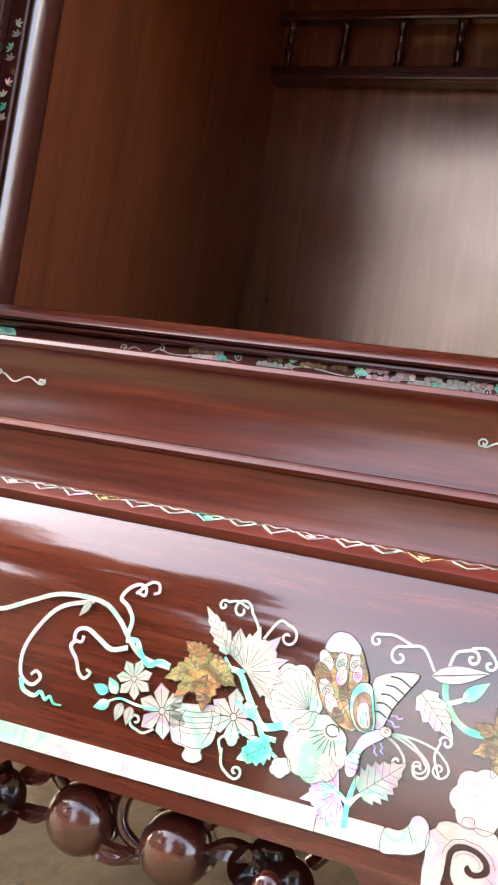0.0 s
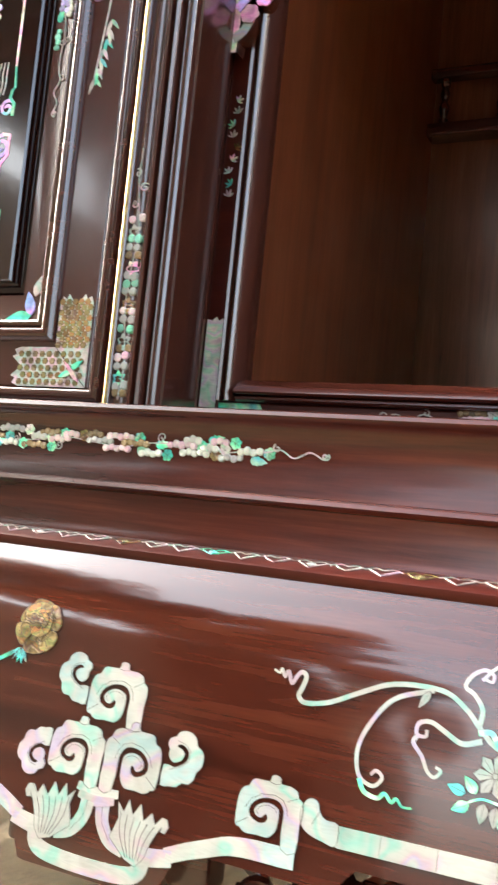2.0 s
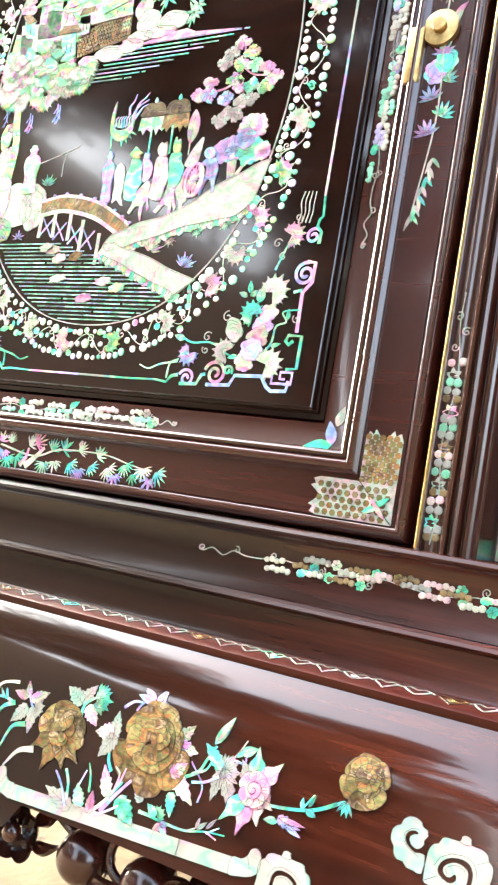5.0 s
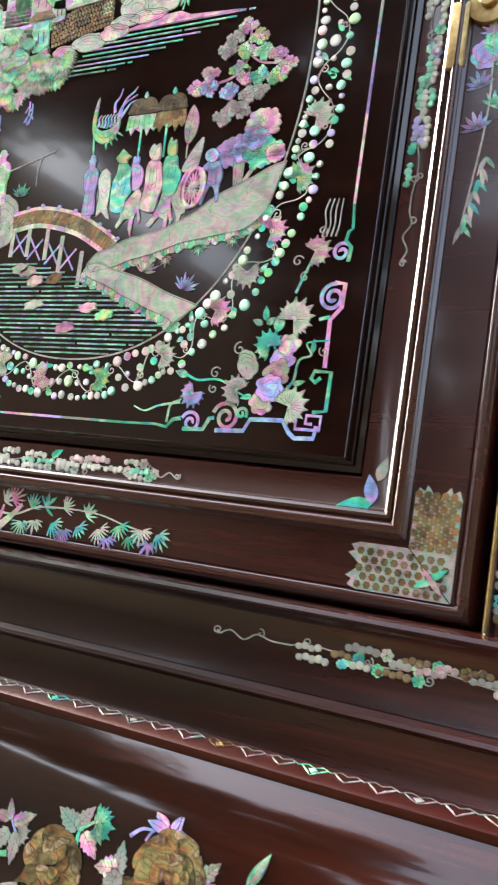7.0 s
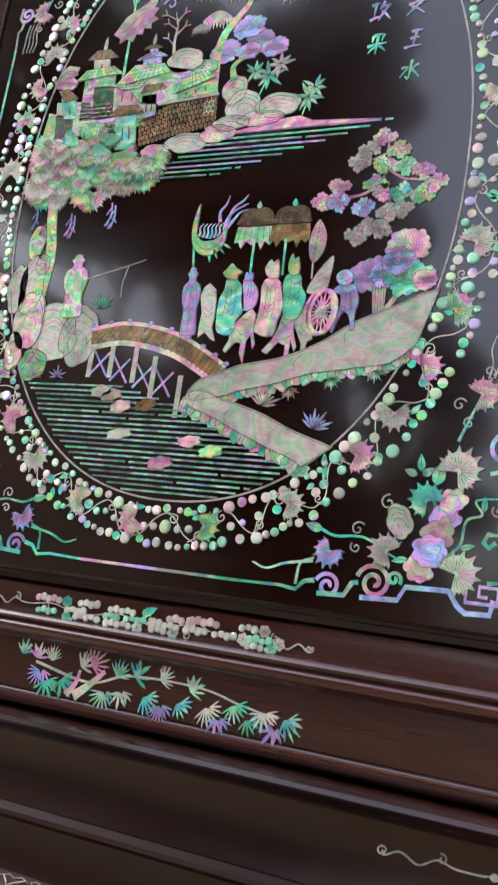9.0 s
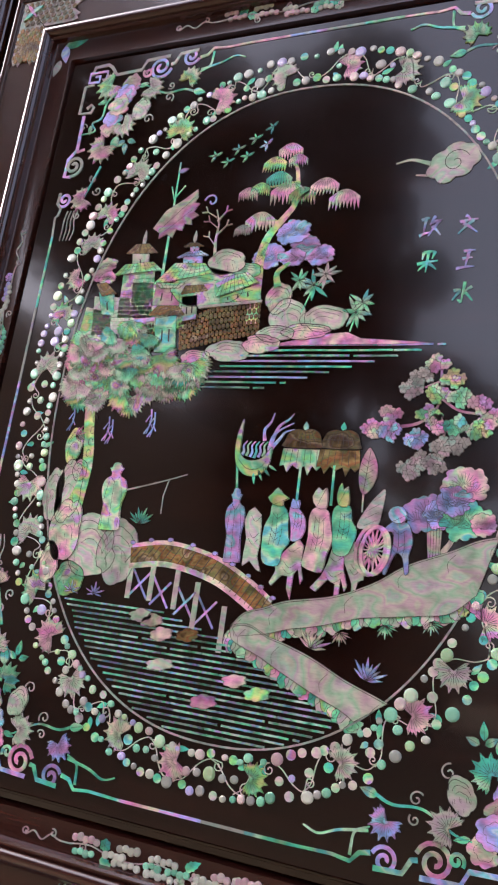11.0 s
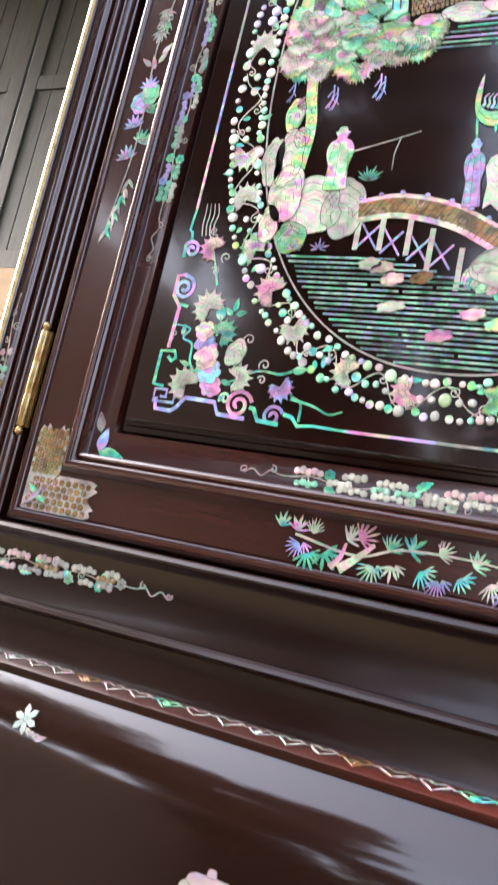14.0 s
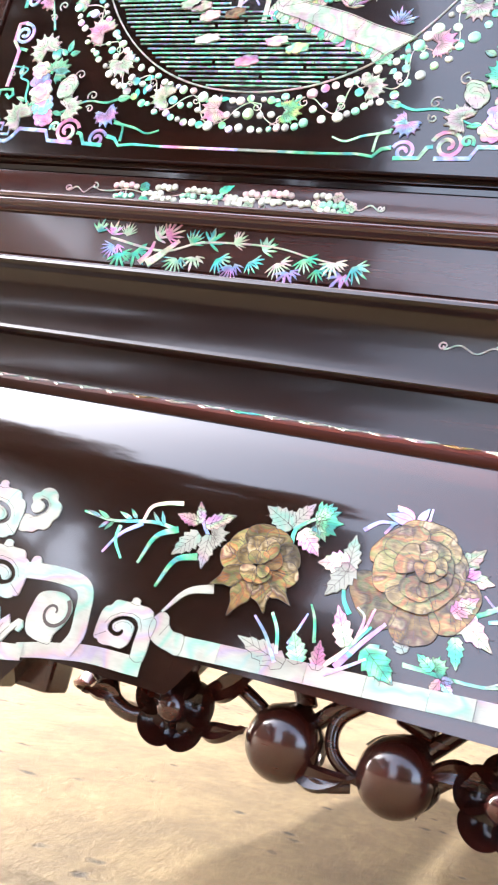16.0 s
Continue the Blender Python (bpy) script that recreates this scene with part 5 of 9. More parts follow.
    # tendrils
    for pts, tail in (([(-0.1180, 0.1905), (-0.1200, 0.1990), (-0.1250, 0.2055)], ((-0.1300, 0.2050), 0.0052, 1.1, 0.1, 1)), ([(-0.1270, 0.2065), (-0.1330, 0.2085), (-0.1372, 0.2075)], ((-0.1392, 0.2055), 0.0026, 1.1, 0.8, 1)), ([(-0.1165, 0.1950), (-0.1110, 0.2040), (-0.1060, 0.2030)], ((-0.1055, 0.1980), 0.0048, 1.1, 1.4, -1)),
                      ([(-0.0385, 0.1975), (-0.0450, 0.2060), (-0.0530, 0.2050)], ((-0.0545, 0.2005), 0.0045, 1.1, 1.3, 1)), ([(-0.0500, 0.2060), (-0.0580, 0.2085), (-0.0640, 0.2080)], ((-0.0655, 0.2050), 0.0030, 1.1, 1.2, 1)),
                      ([(-0.1590, 0.1450), (-0.1640, 0.1420), (-0.1690, 0.1430)], ((-0.1690, 0.1465), 0.0035, 1.1, -1.6, -1)), ([(-0.1250, 0.1450), (-0.1235, 0.1380), (-0.1190, 0.1345)], ((-0.1165, 0.1370), 0.0032, 1.1, -1.7, 1)), ([(-0.1250, 0.1430), (-0.1270, 0.1480), (-0.1240, 0.1510)], ((-0.1215, 0.1490), 0.0030, 1.0, 1.6, -1)),
                      ([(-0.0560, 0.1690), (-0.0450, 0.1680), (-0.0370, 0.1630)], ((-0.0380, 0.1575), 0.0048, 1.1, 1.0, -1)), ([(-0.0550, 0.1680), (-0.0490, 0.1650), (-0.0450, 0.1610)], ((-0.0475, 0.1585), 0.0034, 1.1, 0.8, -1)), ([(-0.0290, 0.1560), (-0.0325, 0.1640), (-0.0310, 0.1700)], ((-0.0285, 0.1705), 0.0030, 1.1, 2.9, -1)),
                      ([(-0.0330, 0.2010), (-0.0310, 0.2070), (-0.0260, 0.2090)], ((-0.0240, 0.2060), 0.0034, 1.1, 1.9, -1)), ([(-0.0250, 0.2100), (-0.0190, 0.2110), (-0.0150, 0.2080)], ((-0.0165, 0.2050), 0.0030, 1.0, 1.1, -1))):
        vine(A, PALE, P, pts, 0.0011, 5, tail=tail)
    # butterfly
    B = on_apron
    wing = rounded([(-0.0722, 0.1656), (-0.0798, 0.1656), (-0.0889, 0.1725), (-0.0940, 0.1823), (-0.0957, 0.1856), (-0.0934, 0.1935), (-0.0920, 0.2002), (-0.0889, 0.2036), (-0.0830, 0.2039), (-0.0772, 0.1996), (-0.0735, 0.1931), (-0.0709, 0.1864), (-0.0740, 0.1839), (-0.0769, 0.1770)])
    piece("butterfly_wing", B, GOLD, P, [wing], cuts=[(wing + [wing[0]], 0.0004)] + [(spline(p, 4), 0.0003) for p in ([(-0.0740, 0.1670), (-0.0805, 0.1750), (-0.0850, 0.1860), (-0.0870, 0.1955)], [(-0.0730, 0.1672), (-0.0785, 0.1780), (-0.0800, 0.1870), (-0.0806, 0.1958)])], lift=0.0008, label="orange-brown shell butterfly wing")
    piece("wing_tip", B, LILAC, P, [rounded([(-0.0921, 0.1989), (-0.0888, 0.2033), (-0.0829, 0.2035), (-0.0772, 0.1996), (-0.0770, 0.1962), (-0.0841, 0.1955), (-0.0918, 0.1950)])], cuts=[(oval((-0.0850, 0.1995), 0.0022, 0.0020, 9), 0.00026)], lift=0.0012, label="blue-violet shell wing tip")
    for k, (x, z, r) in enumerate(((-0.0908, 0.1905, 0.0034), (-0.0911, 0.1848, 0.0038), (-0.0883, 0.1788, 0.0036), (-0.0850, 0.1735, 0.0032), (-0.0811, 0.1694, 0.0026), (-0.0841, 0.1912, 0.0032), (-0.0829, 0.1856, 0.0030), (-0.0806, 0.1790, 0.0026), (-0.0782, 0.1922, 0.0030), (-0.0761, 0.1878, 0.0026))):
        eye = move([(r * 1.25 * math.cos(q) * (1.0 if math.cos(q) < 0 else 1.25), r * 0.85 * math.sin(q)) for q in [2 * math.pi * i / 12 for i in range(12)]], (x, z), 2.2 if k < 5 else 1.6)
        piece("wing_spot", B, (PINK, GOLD, PALE)[k % 3], P, [eye], cuts=[(oval((x, z), r * 0.62, r * 0.42, 9, 0.8), 0.0003), (oval((x, z), r * 0.26, r * 0.20, 7), 0.0003)], lift=0.0012)
    fore = rounded([(-0.0716, 0.1657), (-0.0764, 0.1726), (-0.0771, 0.1805), (-0.0738, 0.1852), (-0.0694, 0.1850), (-0.0670, 0.1792), (-0.0645, 0.1674)])
    piece("butterfly_wing", B, GREEN, P, [fore], cuts=[(fore + [fore[0]], 0.0004)], lift=0.0014)
    for k, q in ((0, 0.76), (1, 0.52), (2, 0.28)):
        c = (-0.0690, 0.1690)
        piece("wing_band", B, (GOLD, PINK, GREEN)[k], P, [[(c[0] + (a - c[0]) * q, c[1] + (b - c[1]) * q) for a, b in fore]], lift=0.0017 + 0.0003 * k)
    hind = rounded([(-0.0641, 0.1675), (-0.0680, 0.1799), (-0.0687, 0.1878), (-0.0649, 0.1908), (-0.0593, 0.1929), (-0.0497, 0.1938), (-0.0537, 0.1858), (-0.0586, 0.1776), (-0.0613, 0.1690)])
    piece("butterfly_wing", B, PALE, P, [hind], cuts=[(hind + [hind[0]], 0.0003)] + [(spline([(-0.0672 + 0.0013 * k, 0.1745 + 0.0040 * k), (-0.0640 + 0.0016 * k, 0.1752 + 0.0038 * k), (-0.0606 + 0.0020 * k, 0.1735 + 0.0036 * k)], 3), 0.0007) for k in range(5)], lift=0.0010)
    piece("butterfly_body", B, LILAC, P, [rounded([(-0.0727, 0.1471), (-0.0743, 0.1528), (-0.0719, 0.1578), (-0.0691, 0.1642), (-0.0624, 0.1683), (-0.0590, 0.1678), (-0.0599, 0.1650), (-0.0647, 0.1612), (-0.0685, 0.1568), (-0.0686, 0.1507), (-0.0697, 0.1470)])], cuts=[([(-0.0740 + 0.0006 * k, 0.1505 + 0.0020 * k), (-0.0684 + 0.0004 * k, 0.1500 + 0.0022 * k)], 0.0003) for k in range(4)], lift=0.0022)
    piece("butterfly_head", B, PALE, P, [oval((-0.0595, 0.1679), 0.0026, 0.0022, 10)], cuts=[(oval((-0.0590, 0.1682), 0.0009, n=7), 0.0003)], lift=0.0026)
    for pts in ([(-0.0649, 0.1621), (-0.0630, 0.1605), (-0.0632, 0.1588), (-0.0616, 0.1575)], [(-0.0614, 0.1629), (-0.0600, 0.1612), (-0.0606, 0.1598), (-0.0590, 0.1585)], [(-0.0605, 0.1727), (-0.0580, 0.1724), (-0.0566, 0.1708), (-0.0546, 0.1711)], [(-0.0590, 0.1748), (-0.0568, 0.1752), (-0.0556, 0.1742), (-0.0535, 0.1749)]):
        piece("butterfly_leg", B, LILAC, P, strips=[(pts, 0.0007)])
    vine(B, PALE, P, [(-0.0577, 0.1676), (-0.0485, 0.1679), (-0.0383, 0.1658), (-0.0325, 0.1614)], 0.0009, 5, tail=((-0.0352, 0.1583), 0.0040, 1.2, 0.2, -1))
    vine(B, PALE, P, [(-0.0576, 0.1673), (-0.0508, 0.1654), (-0.0439, 0.1619), (-0.0416, 0.1592)], 0.0009, 5, tail=((-0.0440, 0.1577), 0.0036, 1.2, 0.2, -1))
    piece("pearl_shell", A, PALE, P, [scallop((-0.0970, 0.1735), 0.0135, 0.0150, 9, 0.3, 0.10)], cuts=[(scallop((-0.0970, 0.1735), 0.0112, 0.0126, 9, 0.3, 0.10), 0.00022)] + [([(-0.0890, 0.1700), move([(0.0150, 0)], (-0.0900, 0.1705), 1.6 + 0.22 * k)[0]], 0.00018) for k in range(9)])
    piece("pearl_shell", A, PALE, P, [scallop((-0.0830, 0.1555), 0.0145, 0.0150, 9, 0.2, 0.08)], cuts=[(oval((-0.0770, 0.1640), 0.0030, 0.0026, 10), 0.0006)] + [([move([(0.004, 0)], (-0.0770, 0.1640), -2.9 + 0.28 * k)[0], move([(0.0105, 0)], (-0.0770, 0.1640), -2.9 + 0.28 * k)[0]], 0.00035) for k in range(7)])
    piece("pearl_shell", A, PALE, P, [scallop((-0.0965, 0.1438), 0.0052, 0.0044, 5, 0.5, 0.15)])
    # right hand leaves and the start of the next flower
    saw_leaf(A, PALE, P, (-0.0425, 0.1880), -0.75, 0.0225, 0.0140, 4)
    piece("pearl_leaf", A, PALE, P, [leaf((-0.0400, 0.1955), 0.25, 0.0250, 0.0075)], cuts=[([(-0.0390, 0.1958), (-0.0170, 0.2012)], 0.0004)])
    vine(A, GREEN, P, [(-0.0335, 0.1975), (-0.0320, 0.1880), (-0.0260, 0.1800), (-0.0180, 0.1770), (-0.0080, 0.1790)], (0.0024, 0.0030))
    vine(A, GREEN, P, [(-0.0310, 0.1860), (-0.0250, 0.1890), (-0.0200, 0.1920)], 0.0018)
    plain_leaf(A, GREEN, P, (-0.0255, 0.1885), 0.75, 0.0140, 0.0058)
    piece("pearl_shell", A, PALE, P, [scallop((-0.0110, 0.1520), 0.0130, 0.0130, 7, 0.1, 0.14)])
    for a in (2.0, 2.8, 3.6, 1.2, 4.4, 0.4, 5.2):
        saw_leaf(A, GOLD, P, (-0.0040 + 0.002 * math.cos(a), 0.1760 + 0.002 * math.sin(a)), a, 0.0135, 0.0090, 4)


def rose_spray():
    """Rose spray under the closed door: two shell roses, buds, saw-edged leaves, grass blades."""
    A, P = on_apron, apron
    vine(A, GREEN, P, [(-0.5996, 0.1506), (-0.6036, 0.1559), (-0.6054, 0.1618)], (0.0022, 0.0014))
    vine(A, GREEN, P, [(-0.5458, 0.1623), (-0.5374, 0.1677), (-0.5338, 0.1756), (-0.5294, 0.1849)], (0.0020, 0.0014))
    vine(A, LILAC, P, [(-0.5402, 0.1609), (-0.5310, 0.1635), (-0.5228, 0.1687)], 0.0016)
    vine(A, LILAC, P, [(-0.5330, 0.1511), (-0.5327, 0.1610), (-0.5440, 0.1719)], (0.0012, 0.0008))
    vine(A, GREEN, P, [(-0.5418, 0.1655), (-0.5331, 0.1698), (-0.5301, 0.1757)], (0.0016, 0.0008))
    vine(A, PALE, P, [(-0.5221, 0.1778), (-0.5150, 0.1827), (-0.5098, 0.1930)], (0.0016, 0.0008))
    vine(A, LILAC, P, [(-0.5167, 0.1802), (-0.5083, 0.1805), (-0.5092, 0.1872)], (0.0014, 0.0008))
    vine(A, GREEN, P, [(-0.4887, 0.1629), (-0.4787, 0.1639), (-0.4660, 0.1663), (-0.4559, 0.1696), (-0.4457, 0.1753)], (0.0016, 0.0022))
    vine(A, GREEN, P, [(-0.4661, 0.1667), (-0.4630, 0.1713), (-0.4600, 0.1762)], (0.0012, 0.0006))
    vine(A, GREEN, P, [(-0.4653, 0.1678), (-0.4663, 0.1712)], 0.0010)
    vine(A, GREEN, P, [(-0.4850, 0.1546), (-0.4806, 0.1550), (-0.4782, 0.1585)], (0.0016, 0.0008))
    vine(A, GREEN, P, [(-0.5714, 0.1349), (-0.5620, 0.1347), (-0.5512, 0.1339), (-0.5360, 0.1342), (-0.5223, 0.1377), (-0.5094, 0.1392)], (0.0020, 0.0008))
    vine(A, LILAC, P, [(-0.5220, 0.1369), (-0.5140, 0.1422)], (0.0012, 0.0006))
    vine(A, PALE, P, [(-0.5360, 0.1342), (-0.5296, 0.1375)], 0.0008)
    vine(A, PINK, P, [(-0.5223, 0.1377), (-0.5142, 0.1354)], (0.0010, 0.0006))
    vine(A, LILAC, P, [(-0.6269, 0.1219), (-0.6344, 0.1325), (-0.6422, 0.1400)], (0.0018, 0.0010))
    vine(A, GREEN, P, [(-0.6272, 0.1260), (-0.6299, 0.1359), (-0.6345, 0.1432)], 0.0014)
    vine(A, LILAC, P, [(-0.6235, 0.1313), (-0.6206, 0.1385), (-0.6181, 0.1466)], (0.0014, 0.0008))
    vine(A, GREEN, P, [(-0.6117, 0.1346), (-0.6143, 0.1445), (-0.6178, 0.1510)], (0.0016, 0.0008))
    vine(A, PINK, P, [(-0.6072, 0.1235), (-0.5974, 0.1346), (-0.5915, 0.1445), (-0.5889, 0.1556)], (0.0022, 0.0010))
    vine(A, PINK, P, [(-0.5938, 0.1397), (-0.5925, 0.1505), (-0.5968, 0.1545)], (0.0016, 0.0008))
    vine(A, LILAC, P, [(-0.5999, 0.1266), (-0.5910, 0.1395), (-0.5826, 0.1501)], (0.0030, 0.0016))
    vine(A, GREEN, P, [(-0.6010, 0.1294), (-0.5938, 0.1397), (-0.5885, 0.1474)], (0.0018, 0.0010))
    vine(A, LILAC, P, [(-0.6039, 0.1224), (-0.5949, 0.1281), (-0.5872, 0.1334)], (0.0018, 0.0010))
    vine(A, LILAC, P, [(-0.6755, 0.1693), (-0.6821, 0.1770), (-0.6855, 0.1844)], (0.0018, 0.0012))
    vine(A, GREEN, P, [(-0.6352, 0.1737), (-0.6358, 0.1824), (-0.6329, 0.1865), (-0.6260, 0.1915)], (0.0022, 0.0014))
    vine(A, LILAC, P, [(-0.6035, 0.1899), (-0.5970, 0.1951), (-0.5889, 0.1960)], (0.0020, 0.0012))
    vine(A, LILAC, P, [(-0.5936, 0.1901), (-0.5893, 0.1969), (-0.5830, 0.1985)], (0.0012, 0.0020))
    vine(A, LILAC, P, [(-0.5631, 0.1963), (-0.5702, 0.1973), (-0.5759, 0.1944)], (0.0008, 0.0020))
    vine(A, LILAC, P, [(-0.5753, 0.1929), (-0.5751, 0.1993), (-0.5750, 0.2061)], (0.0022, 0.0008))
    vine(A, LILAC, P, [(-0.5790, 0.1920), (-0.5830, 0.1985), (-0.5907, 0.2031)], (0.0022, 0.0010))
    vine(A, GREEN, P, [(-0.6949, 0.1711), (-0.7048, 0.1724), (-0.7152, 0.1714), (-0.7312, 0.1687), (-0.7482, 0.1703)], (0.0020, 0.0010))
    vine(A, PINK, P, [(-0.7141, 0.1716), (-0.7123, 0.1794), (-0.7053, 0.1830), (-0.6958, 0.1847)], (0.0014, 0.0022))
    vine(A, LILAC, P, [(-0.7136, 0.1706), (-0.7238, 0.1629), (-0.7302, 0.1519)], (0.0022, 0.0010))
    vine(A, GREEN, P, [(-0.7255, 0.1670), (-0.7252, 0.1592), (-0.7189, 0.1509)], (0.0020, 0.0010))
    vine(A, GREEN, P, [(-0.6938, 0.1714), (-0.7044, 0.1654), (-0.7092, 0.1507)], (0.0034, 0.0012))
    vine(A, GREEN, P, [(-0.6794, 0.1604), (-0.6903, 0.1559), (-0.6958, 0.1415)], (0.0036, 0.0012))
    vine(A, PALE, P, [(-0.6657, 0.1472), (-0.6785, 0.1428), (-0.6876, 0.1310)], (0.0046, 0.0012))
    # twig leaves
    for mat, saw, x0, z0, x1, z1, w in (
            (GREEN, 0, -0.7044, 0.1714, -0.7104, 0.1775, 0.0021),
            (GREEN, 0, -0.7022, 0.1718, -0.7057, 0.1789, 0.0020),
            (GREEN, 0, -0.7199, 0.1711, -0.7284, 0.1739, 0.0025),
            (GREEN, 0, -0.7178, 0.1719, -0.7226, 0.1766, 0.0022),
            (GREEN, 0, -0.7325, 0.1689, -0.7407, 0.1723, 0.0023),
            (LILAC, 0, -0.7327, 0.1677, -0.7369, 0.1635, 0.0019),
            (LILAC, 0, -0.7375, 0.1690, -0.7460, 0.1712, 0.0020),
            (GREEN, 0, -0.7298, 0.1683, -0.7337, 0.1630, 0.0018),
    ):
        span_leaf(mat, saw, (x0, z0), (x1, z1), w)
    # pink blossom
    for mat, saw, x0, z0, x1, z1, w in (
            (PALE, 1, -0.6824, 0.1716, -0.6931, 0.1585, 0.0112),
            (PALE, 1, -0.6769, 0.1721, -0.6758, 0.1549, 0.0097),
            (PALE, 1, -0.6757, 0.1719, -0.6674, 0.1754, 0.0093),
            (PINK, 1, -0.6806, 0.1763, -0.6665, 0.1842, 0.0087),
            (PINK, 1, -0.6834, 0.1768, -0.6870, 0.1876, 0.0057),
            (PINK, 1, -0.6848, 0.1770, -0.6971, 0.1788, 0.0069),
    ):
        span_leaf(mat, saw, (x0, z0), (x1, z1), w)
    # leaves above the first rose
    for mat, saw, x0, z0, x1, z1, w in (
            (PALE, 1, -0.6372, 0.1843, -0.6527, 0.1920, 0.0124),
            (PALE, 1, -0.6382, 0.1845, -0.6294, 0.1978, 0.0101),
            (GREEN, 1, -0.6267, 0.1895, -0.6133, 0.1906, 0.0123),
            (GREEN, 1, -0.6272, 0.1908, -0.6188, 0.1981, 0.0073),
            (GREEN, 1, -0.6261, 0.1881, -0.6202, 0.1845, 0.0065),
            (PINK, 1, -0.6324, 0.1837, -0.6210, 0.1733, 0.0110),
    ):
        span_leaf(mat, saw, (x0, z0), (x1, z1), w)
    # lilac blossom
    for mat, saw, x0, z0, x1, z1, w in (
            (LILAC, 0, -0.5814, 0.1978, -0.5954, 0.1998, 0.0058),
            (PINK, 0, -0.5815, 0.1982, -0.5915, 0.2049, 0.0059),
            (LILAC, 0, -0.5801, 0.1981, -0.5764, 0.2062, 0.0041),
            (LILAC, 0, -0.5794, 0.1978, -0.5695, 0.1989, 0.0041),
            (PINK, 0, -0.5811, 0.1978, -0.5767, 0.1908, 0.0034),
    ):
        span_leaf(mat, saw, (x0, z0), (x1, z1), w)
    # leaves round the second rose
    for mat, saw, x0, z0, x1, z1, w in (
            (PALE, 1, -0.6054, 0.1692, -0.6061, 0.1870, 0.0100),
            (PINK, 1, -0.6057, 0.1735, -0.6204, 0.1704, 0.0120),
            (PALE, 1, -0.6036, 0.1719, -0.6130, 0.1563, 0.0121),
            (PALE, 1, -0.5593, 0.1797, -0.5594, 0.1922, 0.0081),
            (PINK, 1, -0.5583, 0.1793, -0.5474, 0.1923, 0.0106),
            (PINK, 1, -0.5579, 0.1780, -0.5407, 0.1772, 0.0113),
            (PINK, 1, -0.5584, 0.1773, -0.5472, 0.1723, 0.0083),
            (PINK, 1, -0.5551, 0.1628, -0.5359, 0.1483, 0.0122),
            (PINK, 1, -0.5556, 0.1606, -0.5460, 0.1703, 0.0098),
            (GREEN, 1, -0.5524, 0.1515, -0.5490, 0.1377, 0.0077),
            (PALE, 1, -0.5719, 0.1398, -0.5783, 0.1495, 0.0074),
    ):
        span_leaf(mat, saw, (x0, z0), (x1, z1), w)
    # lower leaves
    for mat, saw, x0, z0, x1, z1, w in (
            (PALE, 1, -0.6226, 0.1221, -0.6473, 0.1293, 0.0115),
            (GREEN, 1, -0.6161, 0.1240, -0.6223, 0.1376, 0.0102),
            (PINK, 1, -0.6077, 0.1233, -0.6091, 0.1366, 0.0079),
            (PINK, 1, -0.5975, 0.1362, -0.6056, 0.1536, 0.0098),
            (GREEN, 1, -0.5890, 0.1380, -0.5732, 0.1254, 0.0142),
            (GREEN, 1, -0.5584, 0.1358, -0.5665, 0.1410, 0.0065),
            (GREEN, 1, -0.5578, 0.1363, -0.5535, 0.1416, 0.0057),
            (PINK, 1, -0.5544, 0.1326, -0.5582, 0.1244, 0.0053),
            (LILAC, 1, -0.5533, 0.1325, -0.5472, 0.1257, 0.0047),
            (LILAC, 1, -0.5539, 0.1327, -0.5484, 0.1332, 0.0044),
    ):
        span_leaf(mat, saw, (x0, z0), (x1, z1), w)
    # leaves beside the bud
    for mat, saw, x0, z0, x1, z1, w in (
            (GREEN, 0, -0.5312, 0.1850, -0.5222, 0.2034, 0.0061),
            (PINK, 0, -0.5299, 0.1873, -0.5223, 0.1998, 0.0025),
            (GREEN, 1, -0.5223, 0.1734, -0.5371, 0.1847, 0.0093),
            (PALE, 1, -0.5220, 0.1739, -0.5249, 0.1542, 0.0093),
            (PALE, 1, -0.5206, 0.1733, -0.5088, 0.1527, 0.0114),
            (PALE, 1, -0.5214, 0.1720, -0.5081, 0.1745, 0.0130),
            (GREEN, 0, -0.5121, 0.1848, -0.5016, 0.1904, 0.0063),
            (GREEN, 0, -0.5149, 0.1821, -0.5063, 0.1895, 0.0031),
    ):
        span_leaf(mat, saw, (x0, z0), (x1, z1), w)
    # end sprig
    for mat, saw, x0, z0, x1, z1, w in (
            (GREEN, 0, -0.4634, 0.1674, -0.4564, 0.1649, 0.0043),
            (GREEN, 0, -0.4662, 0.1670, -0.4665, 0.1730, 0.0025),
            (GREEN, 0, -0.4622, 0.1687, -0.4587, 0.1765, 0.0023),
            (GREEN, 0, -0.4800, 0.1570, -0.4879, 0.1550, 0.0040),
            (LILAC, 1, -0.4792, 0.1582, -0.4641, 0.1559, 0.0074),
            (PINK, 0, -0.4782, 0.1585, -0.4614, 0.1581, 0.0033),
            (LILAC, 0, -0.4741, 0.1560, -0.4628, 0.1522, 0.0032),
            (PALE, 0, -0.5283, 0.1373, -0.5226, 0.1429, 0.0030),
            (PALE, 0, -0.5291, 0.1374, -0.5281, 0.1439, 0.0023),
            (PALE, 0, -0.5227, 0.1390, -0.5169, 0.1465, 0.0025),
    ):
        span_leaf(mat, saw, (x0, z0), (x1, z1), w)
    open_rose((-0.6480, 0.1627), 0.0205, 8)
    full_rose((-0.5751, 0.1739), 0.0265, 5)
    rose_bud((-0.4981, 0.1684), 0.0110)
    full_rose((-0.4335, 0.1915), 0.0148, 3)
    for a in (-2.6, -2.2, -1.8, -1.4, -1.0):
        plain_leaf(A, GREEN, P, (-0.4405, 0.1783), a, 0.0085, 0.0022)


gourd_vine()
rose_spray()
